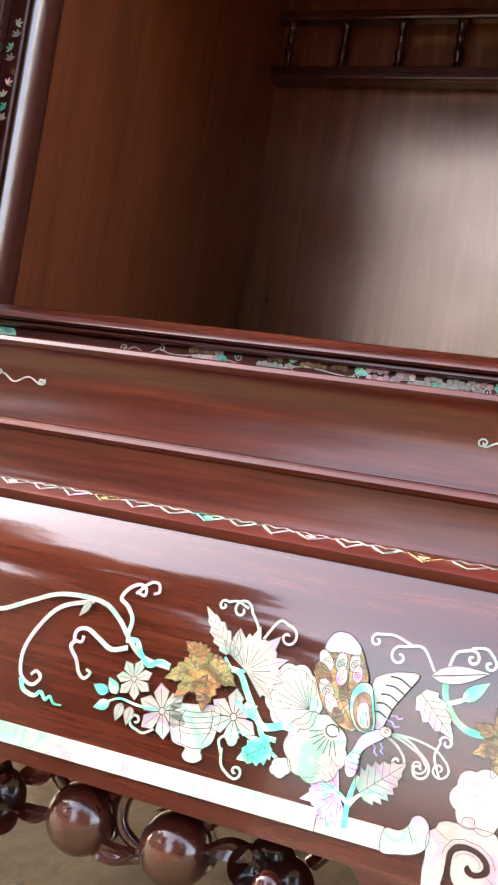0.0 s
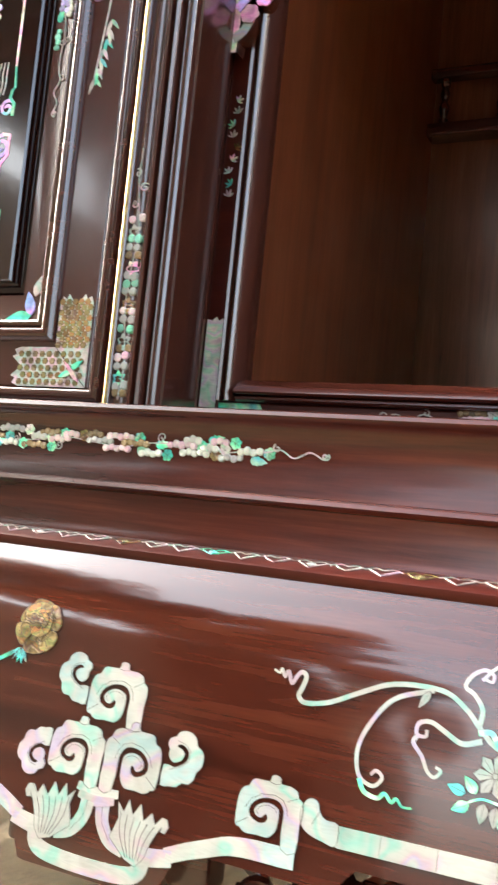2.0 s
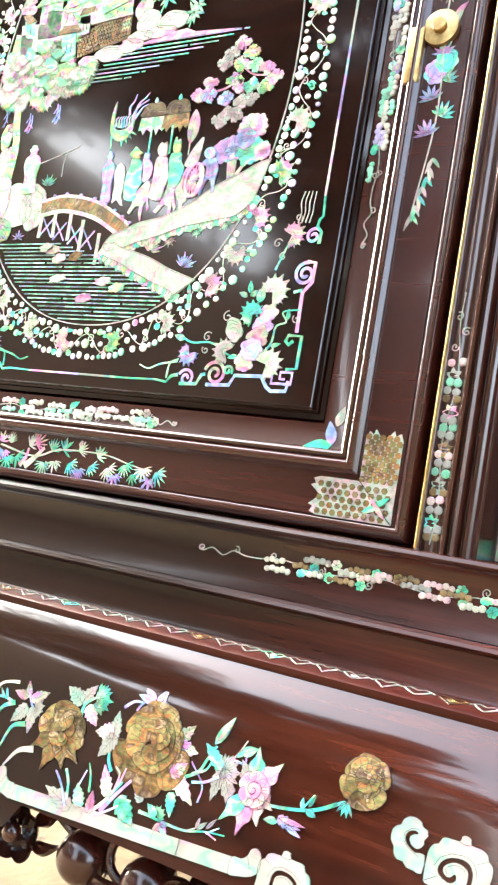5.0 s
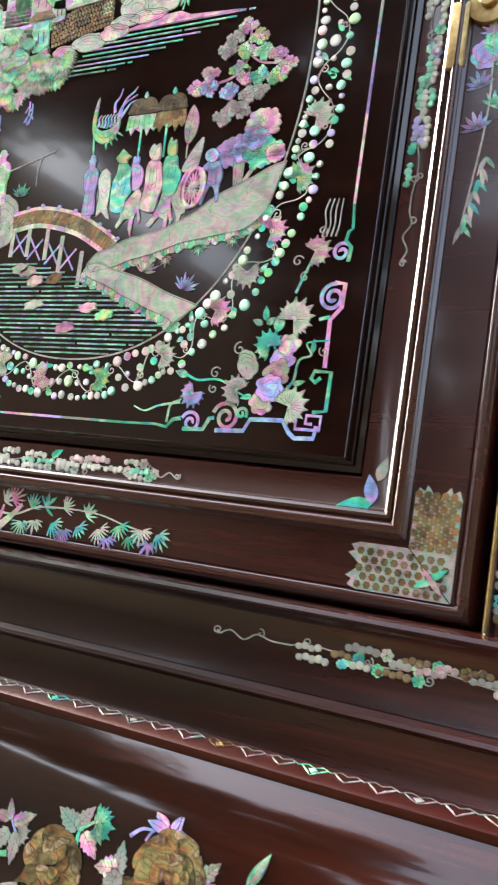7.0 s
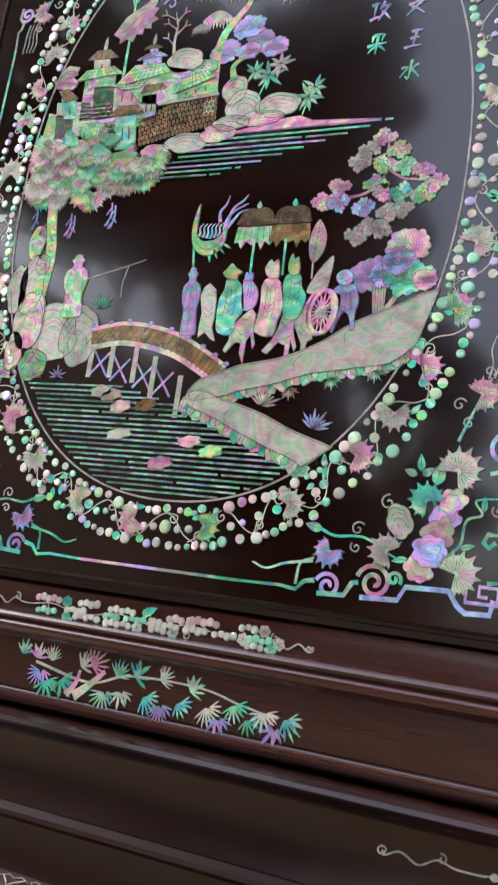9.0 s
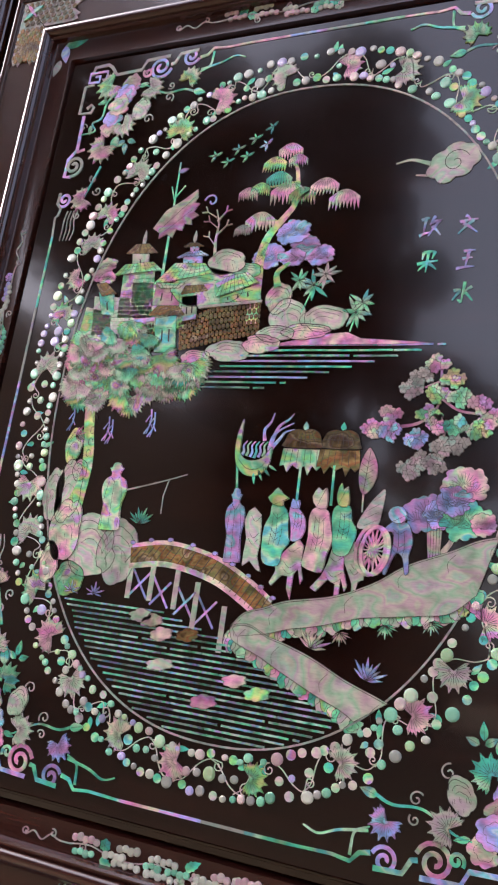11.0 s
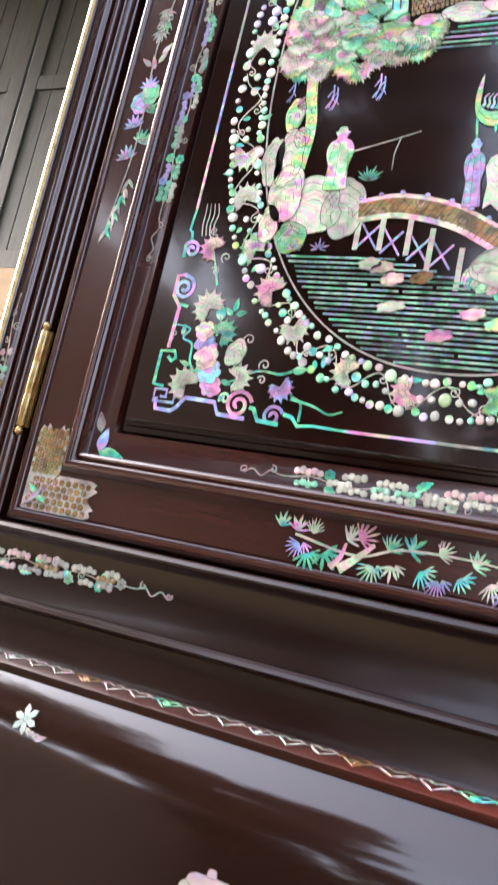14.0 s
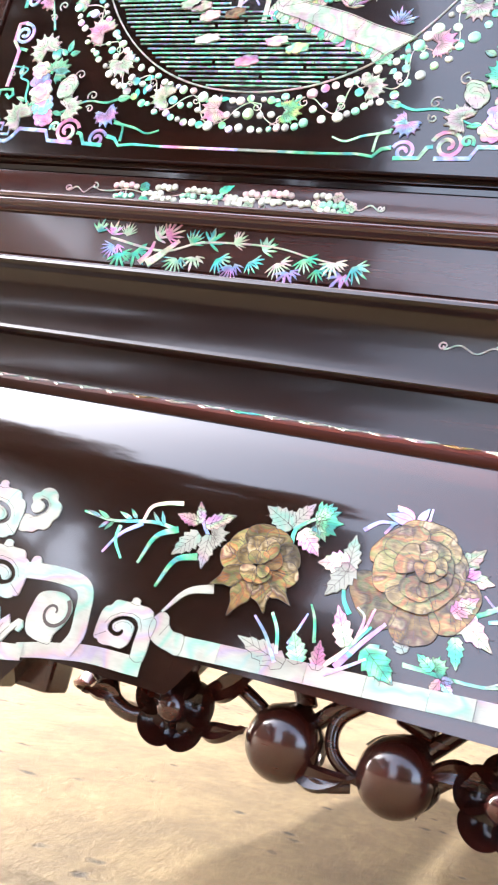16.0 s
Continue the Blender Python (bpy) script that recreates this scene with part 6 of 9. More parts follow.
# small far sprig beyond the left ornament
star_flower(on_apron, PALE, apron, (-0.943, 0.2130), 0.0085, 6, 0.3, 0.5)
for _k in range(4):
    plain_leaf(on_apron, PALE, apron, (-0.940 + 0.003 * _k, 0.2090 - 0.0015 * _k), -0.5 + 0.3 * _k, 0.0080, 0.0030)

# ---- door panel: the landscape ----
OC, OA, OB, ON = (-0.003, 0.672), 0.158, 0.214, 2.2      # the oval: middle, half axes, fullness
D, S = door, on_panel


def on_oval(a, k=1.0, grow=0.0):
    c, q = math.cos(a), math.sin(a)
    return (OC[0] + (OA * k + grow) * math.copysign(abs(c) ** (2 / ON), c), OC[1] + (OB * k + grow) * math.copysign(abs(q) ** (2 / ON), q))


def oval_half(v):
    return OA * max(0.0, 1 - abs((v - OC[1]) / OB) ** ON) ** (1 / ON)


def oval_border():
    pts = [on_oval(2 * math.pi * i / 160) for i in range(161)]
    piece("oval_line", S, GREY, D, strips=[(pts, 0.0011)], label="thin pearl line round the oval landscape")
    flowers = (-163, -156, -145, -135, -123, -109, 177, 168, 162, 154, 147, 136, 123, 111, 97, 83, 70, 54, 41, 26, 8, -11, -21, -31, -41, -49, -64, -81, -96)
    rnd = random.Random(5)
    mats = (PINK, CREAM, VIVID, PINK, CREAM)
    for i, deg in enumerate(flowers):
        a = radians(deg)
        c = on_oval(a, grow=0.0155)
        out = math.atan2(math.sin(a) / OB, math.cos(a) / OA)
        m = mats[i % 5]
        face = out + rnd.choice((-1, 1)) * rnd.uniform(0.8, 1.6)
        r = rnd.uniform(0.0095, 0.0125)
        o = (c[0] - 0.35 * r * math.cos(face), c[1] - 0.35 * r * math.sin(face))
        piece("pearl_lotus", S, m, D, [palmate(o, face, r * 1.2, 10, 4.1, 0.72, 0.5)], cuts=palmate_cuts(o, face, r * 1.2, 10, 4.1, 0.00016))
    # round fruits along both edges of the band
    taken = [on_oval(radians(q), grow=0.0155) for q in flowers]
    spots = []
    for row, (grow, step) in enumerate(((0.0058, 0.0056), (0.0258, 0.0062), (0.0155, 0.0080))):
        a = rnd.random()
        end = a + 2 * math.pi
        while a < end:
            r = rnd.choice((0.0020, 0.0025, 0.0030, 0.0037)) * rnd.uniform(0.92, 1.06)
            g = grow + rnd.uniform(-0.0016, 0.0016)
            p = on_oval(a, grow=g)
            low = p[1] < 0.50
            if all(math.hypot(p[0] - q[0], p[1] - q[1]) > (0.0095 if row == 2 else 0.0082) for q in taken) and (row < 2 or low or rnd.random() < 0.6) and all(math.hypot(p[0] - q[0], p[1] - q[1]) > (r + q[2]) * 0.95 for q in spots):
                spots.append((p[0], p[1], r))
            a += (step * (0.72 if low else 1.0)) * rnd.uniform(0.75, 1.2) / math.hypot(OA * math.sin(a), OB * math.cos(a))
    rnd.shuffle(spots)
    for x, z, r in spots[:296]:
        disc(D, S(x, z, 0.0), r, rnd.choice((VIVID, GREEN, PALE, LILAC, PALE, PINK, GREEN, CREAM)))
    for k, m in enumerate((VIVID, GREEN, CREAM)):
        rest = [(x, z) for x, z, r in spots[296:][k::3]]
        if rest:
            berries(S, m, D, rest, 0.0028)
    # winding tendrils and small leaves between
    bm = bmesh.new()
    for k in range(60):
        a = 2 * math.pi * k / 60 + rnd.uniform(-0.03, 0.03)
        side = 1 if k % 2 else -1
        pts = [on_oval(a + 0.030 * q, grow=0.0155 + side * g) for q, g in ((0, -0.0085), (1, -0.0050), (2, 0.0035), (3, 0.0080), (4, 0.0055))]
        end = on_oval(a + 0.115, grow=0.0155 + side * 0.0050)
        tip = curl(end, rnd.uniform(0.0026, 0.0040), 1.3, rnd.random() * 6, rnd.choice((-1, 1)), 14)
        strip(bm, list(spline(pts[:4] + [tip[0]], 4)) + [np.array(q) for q in tip], 0.0006, S, 0.0005)
    tagged(sub("tendril_tracery", bm, CREAM, D, "thin curling shell tendrils of the fruit border"), kind="stuff")
    bm = bmesh.new()
    for k in range(64):
        a = rnd.random() * 2 * math.pi
        p = on_oval(a, grow=rnd.uniform(0.004, 0.027))
        lay(bm, leaf(p, rnd.random() * 6.3, rnd.uniform(0.005, 0.009), 0.0034), S, 0.00042)
    tagged(sub("leaf_scatter", bm, GREEN, D, "small green shell leaves of the fruit border"), kind="stuff")


def water(v0, v1, n, left, right, name, seed):
    rnd = random.Random(seed)
    for i in range(n):
        v = v0 + (v1 - v0) * i / (n - 1)
        a, b = left(v), right(v)
        segs = []
        x = a + rnd.uniform(0, 0.004)
        while x < b - 0.002:
            l = min(rnd.uniform(0.02, 0.075), b - x)
            segs.append(([(x + l * k / 4, v + rnd.uniform(-0.0001, 0.0001)) for k in range(5)], 0.00115))
            x += l + rnd.choice((0.0004, 0.0004, 0.0025))
        for q in segs:
            piece(name, S, WATER if seed == 1 else (LILAC, GREEN, WATER)[i % 3], D, strips=[q])


def tuft(c, r, mat, n=9, spread=2.4, a0=math.pi / 2):
    piece("grass_tuft", S, mat, D, [leaf(c, a0 + spread * (i / (n - 1) - 0.5), r * (0.75 + 0.25 * (i % 2)), r * 0.16, 3) for i in range(n)])


def star_leaves(c, r, mat, n=7, seed=0):
    rnd = random.Random(seed)
    piece("bamboo_leaves", S, mat, D, [leaf(c, 2 * math.pi * i / n + rnd.uniform(-0.3, 0.3), r * rnd.uniform(0.7, 1.1), r * 0.24, 4) for i in range(n)])


def rock(c, rx, ry, mat, seed, a=0.0):
    """Humped stone with nested contour cuts and short strokes."""
    loop = scallop(c, rx, ry, 5, a, 0.10, 6, seed)
    rnd = random.Random(seed)
    cuts = [(loop + [loop[0]], 0.00042)]
    top = sorted((p for p in loop if p[1] > c[1] + ry * 0.05), key=lambda p: -math.atan2(p[0] - c[0], p[1] - c[1] + ry))
    for k in (0.86, 0.72, 0.55):
        o = rnd.uniform(-0.10, 0.10) * rx
        q = [(c[0] + o + (p[0] - c[0]) * k, c[1] - ry * (1 - k) * 0.8 + (p[1] - c[1]) * k) for p in top]
        i0, i1 = rnd.randint(0, len(q) // 4), len(q) - rnd.randint(0, len(q) // 4)
        cuts.append((spline(q[i0:i1], 2) if i1 - i0 > 2 else q, 0.00034 if k > 0.8 else 0.00024))
    for k in range(9):
        q, z = rnd.uniform(-0.7, 0.7), rnd.uniform(-0.6, 0.1)
        cuts.append(([(c[0] + rx * q, c[1] + ry * z), (c[0] + rx * (q + 0.05), c[1] + ry * (z - 0.22))], 0.00018))
    piece("pearl_rock", S, mat, D, [loop], cuts=cuts)


def droop(c, r, mat, seed):
    """A pine head: a dome that ends in a comb of hanging needles."""
    rnd = random.Random(seed)
    lean = rnd.uniform(-0.25, 0.25)
    top = [(c[0] + r * x, c[1] + r * (0.62 * math.cos(x * 1.45) - 0.10)) for x in np.linspace(-1.0, 1.0, 11)]
    comb = []
    for i in range(9):
        x = 1.0 - 2.0 * (i + 0.5) / 9
        d = 0.62 + 0.25 * rnd.random() + 0.12 * abs(x)
        comb += [(c[0] + r * (x + 0.11), c[1] - r * 0.22), (c[0] + r * (x * 1.08 + lean * 0.4), c[1] - r * d)]
    cuts = [([(c[0] + r * 0.35 * x, c[1] + r * 0.42), (c[0] + r * 0.8 * x, c[1] + r * 0.05), (c[0] + r * x, c[1] - r * 0.40)], 0.00018) for x in np.linspace(-0.85, 0.85, 9)]
    piece("pine_head", S, mat, D, [top + comb], cuts=cuts)


def fan_crown(c, r, mat, seed, squash=0.7):
    """Cloud-shaped crown with fans of engraved ribs."""
    loop = scallop(c, r, r * squash, 13, 0.2, 0.10, 5, seed)
    cuts = []
    for ox, oz, k in ((-0.35, -0.45, 0.75), (0.38, -0.40, 0.75), (0.0, -0.05, 0.85)):
        b = (c[0] + ox * r, c[1] + oz * r * squash)
        cuts += [([move([(r * 0.12, 0)], b, t)[0], (b[0] + r * k * 0.72 * math.cos(t), b[1] + r * squash * k * 0.85 * math.sin(t))], 0.00020) for t in np.linspace(0.15, math.pi - 0.15, 11)]
    piece("tree_crown", S, mat, D, [loop], cuts=cuts)


def masonry(quad, nu, nv, mat, name, hexed=False):
    """Small laid pieces with fine joints in a leaning quad: upper left, upper right, lower right, lower left."""
    bm = bmesh.new()
    tl, tr, br, bl = [np.array(p) for p in quad]
    at = lambda a, b: tuple((bl * (1 - a) + br * a) * (1 - b) + (tl * (1 - a) + tr * a) * b)
    for j in range(nv):
        for i in range(nu + 1):
            o = 0.5 * (j % 2)
            a0, a1 = max(0, (i - o) / nu), min(1, (i + 1 - o) / nu)
            if a1 - a0 < 0.2 / nu:
                continue
            g = (0.05 if hexed else 0.028) / nu
            b0, b1 = (j + (0.05 if hexed else 0.04)) / nv, (j + (0.95 if hexed else 0.96)) / nv
            if hexed:
                m, w = (b0 + b1) / 2, (a1 - a0) * 0.22
                lay(bm, [at(a0 + g, m), at(a0 + w, b0), at(a1 - w, b0), at(a1 - g, m), at(a1 - w, b1), at(a0 + w, b1)], S, 0.0006)
                c = at((a0 + a1) / 2, m)
                _cuts.setdefault(D.name, (D, []))[1].append((oval(c, 0.0009, n=6) + [oval(c, 0.0009, n=6)[0]], 0.0003, S, 0.00068))
            else:
                lay(bm, [at(a0 + g, b0), at(a1 - g, b0), at(a1 - g, b1), at(a0 + g, b1)], S, 0.0006)
    tagged(sub(name, bm, mat, D), kind="stuff")


def tiled(quad, n, mat, name="roof", rows=2):
    """Tiled roof slope with engraved courses: upper left, upper right, lower right, lower left."""
    tl, tr, br, bl = [np.array(p) for p in quad]
    mix = lambda a, b, k: tuple(a + (b - a) * k)
    eave = [mix(br, bl, (k + q) / n) if q == 0 else tuple(np.array(mix(br, bl, (k + q) / n)) - np.array((0, 0.0006))) for k in range(n) for q in (0, 0.5)]
    loop = [tuple(tl), tuple(tr)] + eave + [tuple(bl)]
    cuts = [([mix(tl, tr, k / n), mix(bl, br, k / n)], 0.00026) for k in range(1, n)]
    cuts += [([mix(tl, bl, k / (rows + 1)), mix(tr, br, k / (rows + 1))], 0.00020) for k in range(1, rows + 1)]
    piece(name, S, mat, D, [loop], cuts=cuts, lift=0.0004)


def plain_wall(quad, mat, openings=()):
    """House wall of one shell with dark window and door cuts at shares of its width and height."""
    tl, tr, br, bl = [np.array(p) for p in quad]
    at = lambda a, b: tuple((bl * (1 - a) + br * a) * (1 - b) + (tl * (1 - a) + tr * a) * b)
    cuts = []
    for a, b in openings:
        cuts.append(([at(a, b), at(a, b + 0.34)], 0.0011))
        cuts.append(([at(a - 0.13, b + 0.38), at(a + 0.13, b + 0.38)], 0.00025))
    piece("house_wall", S, mat, D, [[tuple(tl), tuple(tr), tuple(br), tuple(bl)]], cuts=cuts, lift=0.0002)


def shape(foot, top, w, mat):
    """A plain upright robe-like shape with folds, from its foot to its top."""
    a, l = math.atan2(top[1] - foot[1], top[0] - foot[0]), math.hypot(top[0] - foot[0], top[1] - foot[1])
    prof = [(0.0, 0.34), (0.04, 0.46), (0.20, 0.42), (0.38, 0.40), (0.50, 0.50), (0.62, 0.54), (0.74, 0.44), (0.80, 0.20), (0.86, 0.22), (0.91, 0.30), (0.93, 0.20), (0.99, 0.12)]
    loop = rounded(move([(l * t, -w * h) for t, h in prof] + [(l * t, w * h) for t, h in prof[::-1]], foot, a), 3)
    cuts = [(spline(move([(l * 0.72, w * q * 0.5), (l * 0.45, w * q * 0.75), (l * 0.05, w * q * 0.7)], foot, a), 4), 0.00022) for q in (-0.5, 0.05, 0.5)]
    cuts += [(spline(move([(l * 0.78, -w * 0.2), (l * 0.70, 0), (l * 0.78, w * 0.2)], foot, a), 4), 0.00026)]
    piece("pearl_shape", S, mat, D, [loop], cuts=cuts, lift=0.0004)


def landscape():
    rnd = random.Random(11)
    # upper shore: water, rocks, walls
    water(0.7005, 0.6720, 9, lambda v: -0.049 + max(0, (v - 0.683)) * 2.2, lambda v: -0.004 + (v - 0.672) * 3.9, "water_line", 2)
    # walled town
    rock((-0.0600, 0.7420), 0.0300, 0.0150, VIVID, 201)
    masonry([(-0.1180, 0.7480), (-0.0760, 0.7440), (-0.0700, 0.7130), (-0.1140, 0.7080)], 11, 11, VIVID, "tower_bricks")
    masonry([(-0.1480, 0.7380), (-0.1180, 0.7360), (-0.1120, 0.7100), (-0.1440, 0.7080)], 9, 9, CREAM, "tower_bricks")
    for c, r in (((-0.1420, 0.7620), 0.0075), ((-0.1465, 0.7540), 0.0080), ((-0.1400, 0.7520), 0.0070)):
        fan_crown(c, r, PINK, 77 + int(r * 1e4))
    masonry([(-0.1531, 0.7301), (-0.1307, 0.7246), (-0.1287, 0.7019), (-0.1564, 0.6962)], 8, 11, VIVID, "wall_bricks")
    masonry([(-0.1274, 0.7560), (-0.1017, 0.7560), (-0.0968, 0.7202), (-0.1254, 0.7209)], 7, 12, VIVID, "tower_bricks")
    plain_wall([(-0.1448, 0.7409), (-0.1318, 0.7404), (-0.1284, 0.7234), (-0.1387, 0.7236)], GREEN, ((0.5, 0.2),))
    tiled([(-0.1482, 0.7472), (-0.1398, 0.748), (-0.1297, 0.7398), (-0.1416, 0.7378)], 4, GOLD)
    plain_wall([(-0.1227, 0.7693), (-0.109, 0.7685), (-0.1076, 0.7582), (-0.1206, 0.7581)], CREAM, ((0.5, 0.25),))
    tiled([(-0.1270, 0.7612), (-0.1040, 0.7622), (-0.0955, 0.7560), (-0.1340, 0.7538)], 9, VIVID)
    tiled([(-0.1212, 0.7765), (-0.1105, 0.7765), (-0.1020, 0.7694), (-0.1282, 0.7698)], 7, GOLD)
    plain_wall([(-0.0975, 0.7470), (-0.079, 0.7450), (-0.0769, 0.729), (-0.0986, 0.7297)], PINK, ((0.3, 0.2), (0.7, 0.2)))
    plain_wall([(-0.0757, 0.7355), (-0.0641, 0.736), (-0.0623, 0.7212), (-0.0736, 0.7197)], VIVID, ((0.35, 0.15), (0.7, 0.15)))
    plain_wall([(-0.0467, 0.7344), (-0.0193, 0.7428), (-0.0165, 0.7316), (-0.046, 0.7299)], VIVID, ((0.2, 0.3), (0.45, 0.3), (0.7, 0.3)))
    tiled([(-0.086, 0.7604), (-0.0622, 0.7591), (-0.0560, 0.7520), (-0.1010, 0.7450)], 10, VIVID, rows=3)
    tiled([(-0.0985, 0.7463), (-0.075, 0.7452), (-0.0792, 0.7419), (-0.0945, 0.7423)], 6, VIVID, rows=1)
    tiled([(-0.0455, 0.7481), (-0.0293, 0.7512), (-0.0200, 0.7440), (-0.0500, 0.7344)], 9, VIVID, rows=3)
    tiled([(-0.0747, 0.7434), (-0.0607, 0.7435), (-0.0566, 0.7394), (-0.0772, 0.7372)], 7, GOLD)
    tiled([(-0.0771, 0.7751), (-0.0714, 0.7748), (-0.0660, 0.7722), (-0.0818, 0.7724)], 6, GOLD, rows=1)
    tiled([(-0.0774, 0.7685), (-0.068, 0.7689), (-0.0612, 0.7654), (-0.0858, 0.7646)], 7, LILAC, rows=1)
    plain_wall([(-0.0767, 0.7727), (-0.07, 0.7723), (-0.069, 0.7666), (-0.0757, 0.767)], LILAC, ((0.5, 0.2),))
    plain_wall([(-0.0805, 0.7650), (-0.0660, 0.7650), (-0.0650, 0.7560), (-0.0795, 0.7560)], LILAC, ((0.3, 0.2), (0.7, 0.2)))
    masonry([(-0.0534, 0.7271), (-0.0158, 0.7298), (-0.0141, 0.7077), (-0.0497, 0.7016)], 12, 6, GOLD, "wall_tiles", True)
    masonry([(-0.0748, 0.7169), (-0.0533, 0.7265), (-0.0496, 0.7011), (-0.0713, 0.6968)], 7, 6, GOLD, "wall_tiles", True)
    masonry([(-0.1083, 0.7163), (-0.094, 0.7167), (-0.091, 0.7004), (-0.1015, 0.7063)], 4, 4, GOLD, "wall_tiles", True)
    plain_wall([(-0.0932, 0.7201), (-0.0773, 0.7221), (-0.0733, 0.695), (-0.0899, 0.6958)], GREEN, ((0.35, 0.3), (0.68, 0.3)))
    tiled([(-0.0936, 0.729), (-0.0768, 0.7285), (-0.0711, 0.7224), (-0.0996, 0.7222)], 8, GOLD)
    for a, b, m in (((-0.1111, 0.7177), (-0.0941, 0.7197), LILAC), ((-0.0721, 0.7192), (-0.0622, 0.7208), LILAC), ((-0.0615, 0.7274), (-0.0153, 0.7304), GREY), ((-0.0507, 0.7424), (-0.0383, 0.7491), LILAC)):
        piece("wall_cap", S, m, D, strips=[([a, b], 0.0030 if m is LILAC else 0.0018)], lift=0.0006)
    piece("spire", S, GREY, D, [leaf((-0.1152, 0.7749), math.pi / 2, 0.0125, 0.0030)])
    piece("spire", S, GREY, D, [leaf((-0.0742, 0.7748), math.pi / 2, 0.0095, 0.0026)])
    for c, rx, ry, m, s in (((-0.0462, 0.7597), 0.015, 0.0095, CREAM, 3), ((-0.0038, 0.7322), 0.01, 0.0125, PINK, 4), ((0.0043, 0.7189), 0.0125, 0.0125, CREAM, 5), ((0.03, 0.7172), 0.0165, 0.0095, CREAM, 12), ((-0.0317, 0.7525), 0.012, 0.006, VIVID, 10), ((0.018, 0.7087), 0.017, 0.0055, PINK, 6), ((-0.0017, 0.7079), 0.014, 0.0055, CREAM, 13), ((-0.0109, 0.7008), 0.015, 0.0062, PINK, 8), ((-0.034, 0.6966), 0.0165, 0.0085, CREAM, 7), ((-0.0578, 0.6923), 0.012, 0.0055, PINK, 9)):
        rock(c, rx, ry, m, s)
    piece("shore", S, PINK, D, [[(0.030, 0.7075), (0.046, 0.7085), (0.055, 0.7045), (0.0783, 0.7030), (0.100, 0.7015), (0.075, 0.7005), (0.040, 0.7005), (0.010, 0.7000), (-0.004, 0.7005)]])
    # banner
    piece("flag_pole", S, GREEN, D, strips=[([(-0.0950, 0.7500), (-0.0962, 0.7950), (-0.0976, 0.8390)], (0.0020, 0.0009)), ([(-0.0975, 0.8100), (-0.0900, 0.8200)], 0.0007), ([(-0.0975, 0.8100), (-0.1010, 0.8200)], 0.0007)])
    piece("banner", S, PINK, D, [[(-0.1100, 0.7880), (-0.1020, 0.8010), (-0.0900, 0.8080), (-0.0790, 0.8160), (-0.0778, 0.8100), (-0.0800, 0.8060), (-0.0755, 0.8050), (-0.0790, 0.7990), (-0.0745, 0.7960), (-0.0800, 0.7930), (-0.0790, 0.7890), (-0.0850, 0.7900), (-0.0860, 0.7850), (-0.0910, 0.7860), (-0.0930, 0.7800), (-0.0980, 0.7830), (-0.1040, 0.7800), (-0.1040, 0.7840)]], cuts=[([(-0.1050, 0.7860), (-0.0800, 0.8100)], 0.0003), ([(-0.1000, 0.7850), (-0.0810, 0.8000)], 0.0003)])
    piece("pennant", S, LILAC, D, [leaf((-0.0974, 0.8310), 0.3, 0.0080, 0.0034)], strips=[(curl((-0.0665, 0.8060), 0.0055, 1.0, 3.0, -1), 0.0010)])
    for i, (x, z) in enumerate(((-0.0697, 0.8410), (-0.0592, 0.8354), (-0.0520, 0.8446), (-0.0446, 0.8384), (-0.0402, 0.8514), (-0.0287, 0.8590), (-0.0309, 0.8459))):
        a = 0.5 if i < 5 else 0.9
        piece("pearl_bird", S, LILAC if i == 6 else GREEN, D, [leaf((x, z), a + q, l, 0.0016, 3) for q, l in ((0, 0.0052), (2.6, 0.0060), (3.6, 0.0055), (1.5, 0.0042))])
    # bare tree
    st = [([(-0.0560, 0.7600), (-0.0580, 0.7760), (-0.0575, 0.7880), (-0.0610, 0.7990)], (0.0022, 0.0006))]
    for x, z, a in ((-0.0575, 0.7720, 2.3), (-0.0578, 0.7800, 0.8), (-0.0578, 0.7850, 2.5), (-0.0590, 0.7900, 0.9), (-0.0600, 0.7930, 2.6)):
        t = move([(0.0090, 0)], (x, z), a)[0]
        st += [([(x, z), t], (0.0010, 0.0004))] + [([t, move([(0.0045, 0)], t, a + q)[0]], 0.0005) for q in (-0.6, 0.6)]
    piece("bare_tree", S, PINK, D, strips=st)
    # pine
    piece("pine_trunk", S, VIVID, D, cuts=[(spline([(-0.0245 + 0.0006 * k, 0.7200 + 0.0085 * k), (-0.0210, 0.7215 + 0.0085 * k), (-0.0180, 0.7205 + 0.0085 * k)], 3), 0.0003) for k in range(7)], strips=[(spline([(-0.0210, 0.7150), (-0.0217, 0.7430), (-0.0220, 0.7600), (-0.0190, 0.7760), (-0.0090, 0.7900), (-0.0030, 0.8010), (-0.0052, 0.8236), (-0.0120, 0.8330)], 5), (0.0085, 0.0016)), (spline([(-0.0030, 0.8010), (0.0080, 0.8090), (0.0160, 0.8140)], 4), (0.0022, 0.0010)), (spline([(-0.0130, 0.7860), (-0.0200, 0.7900), (-0.0266, 0.7930)], 4), (0.0022, 0.0010)), (spline([(-0.0050, 0.8150), (-0.0200, 0.8130), (-0.0300, 0.8140)], 4), (0.0016, 0.0008))])
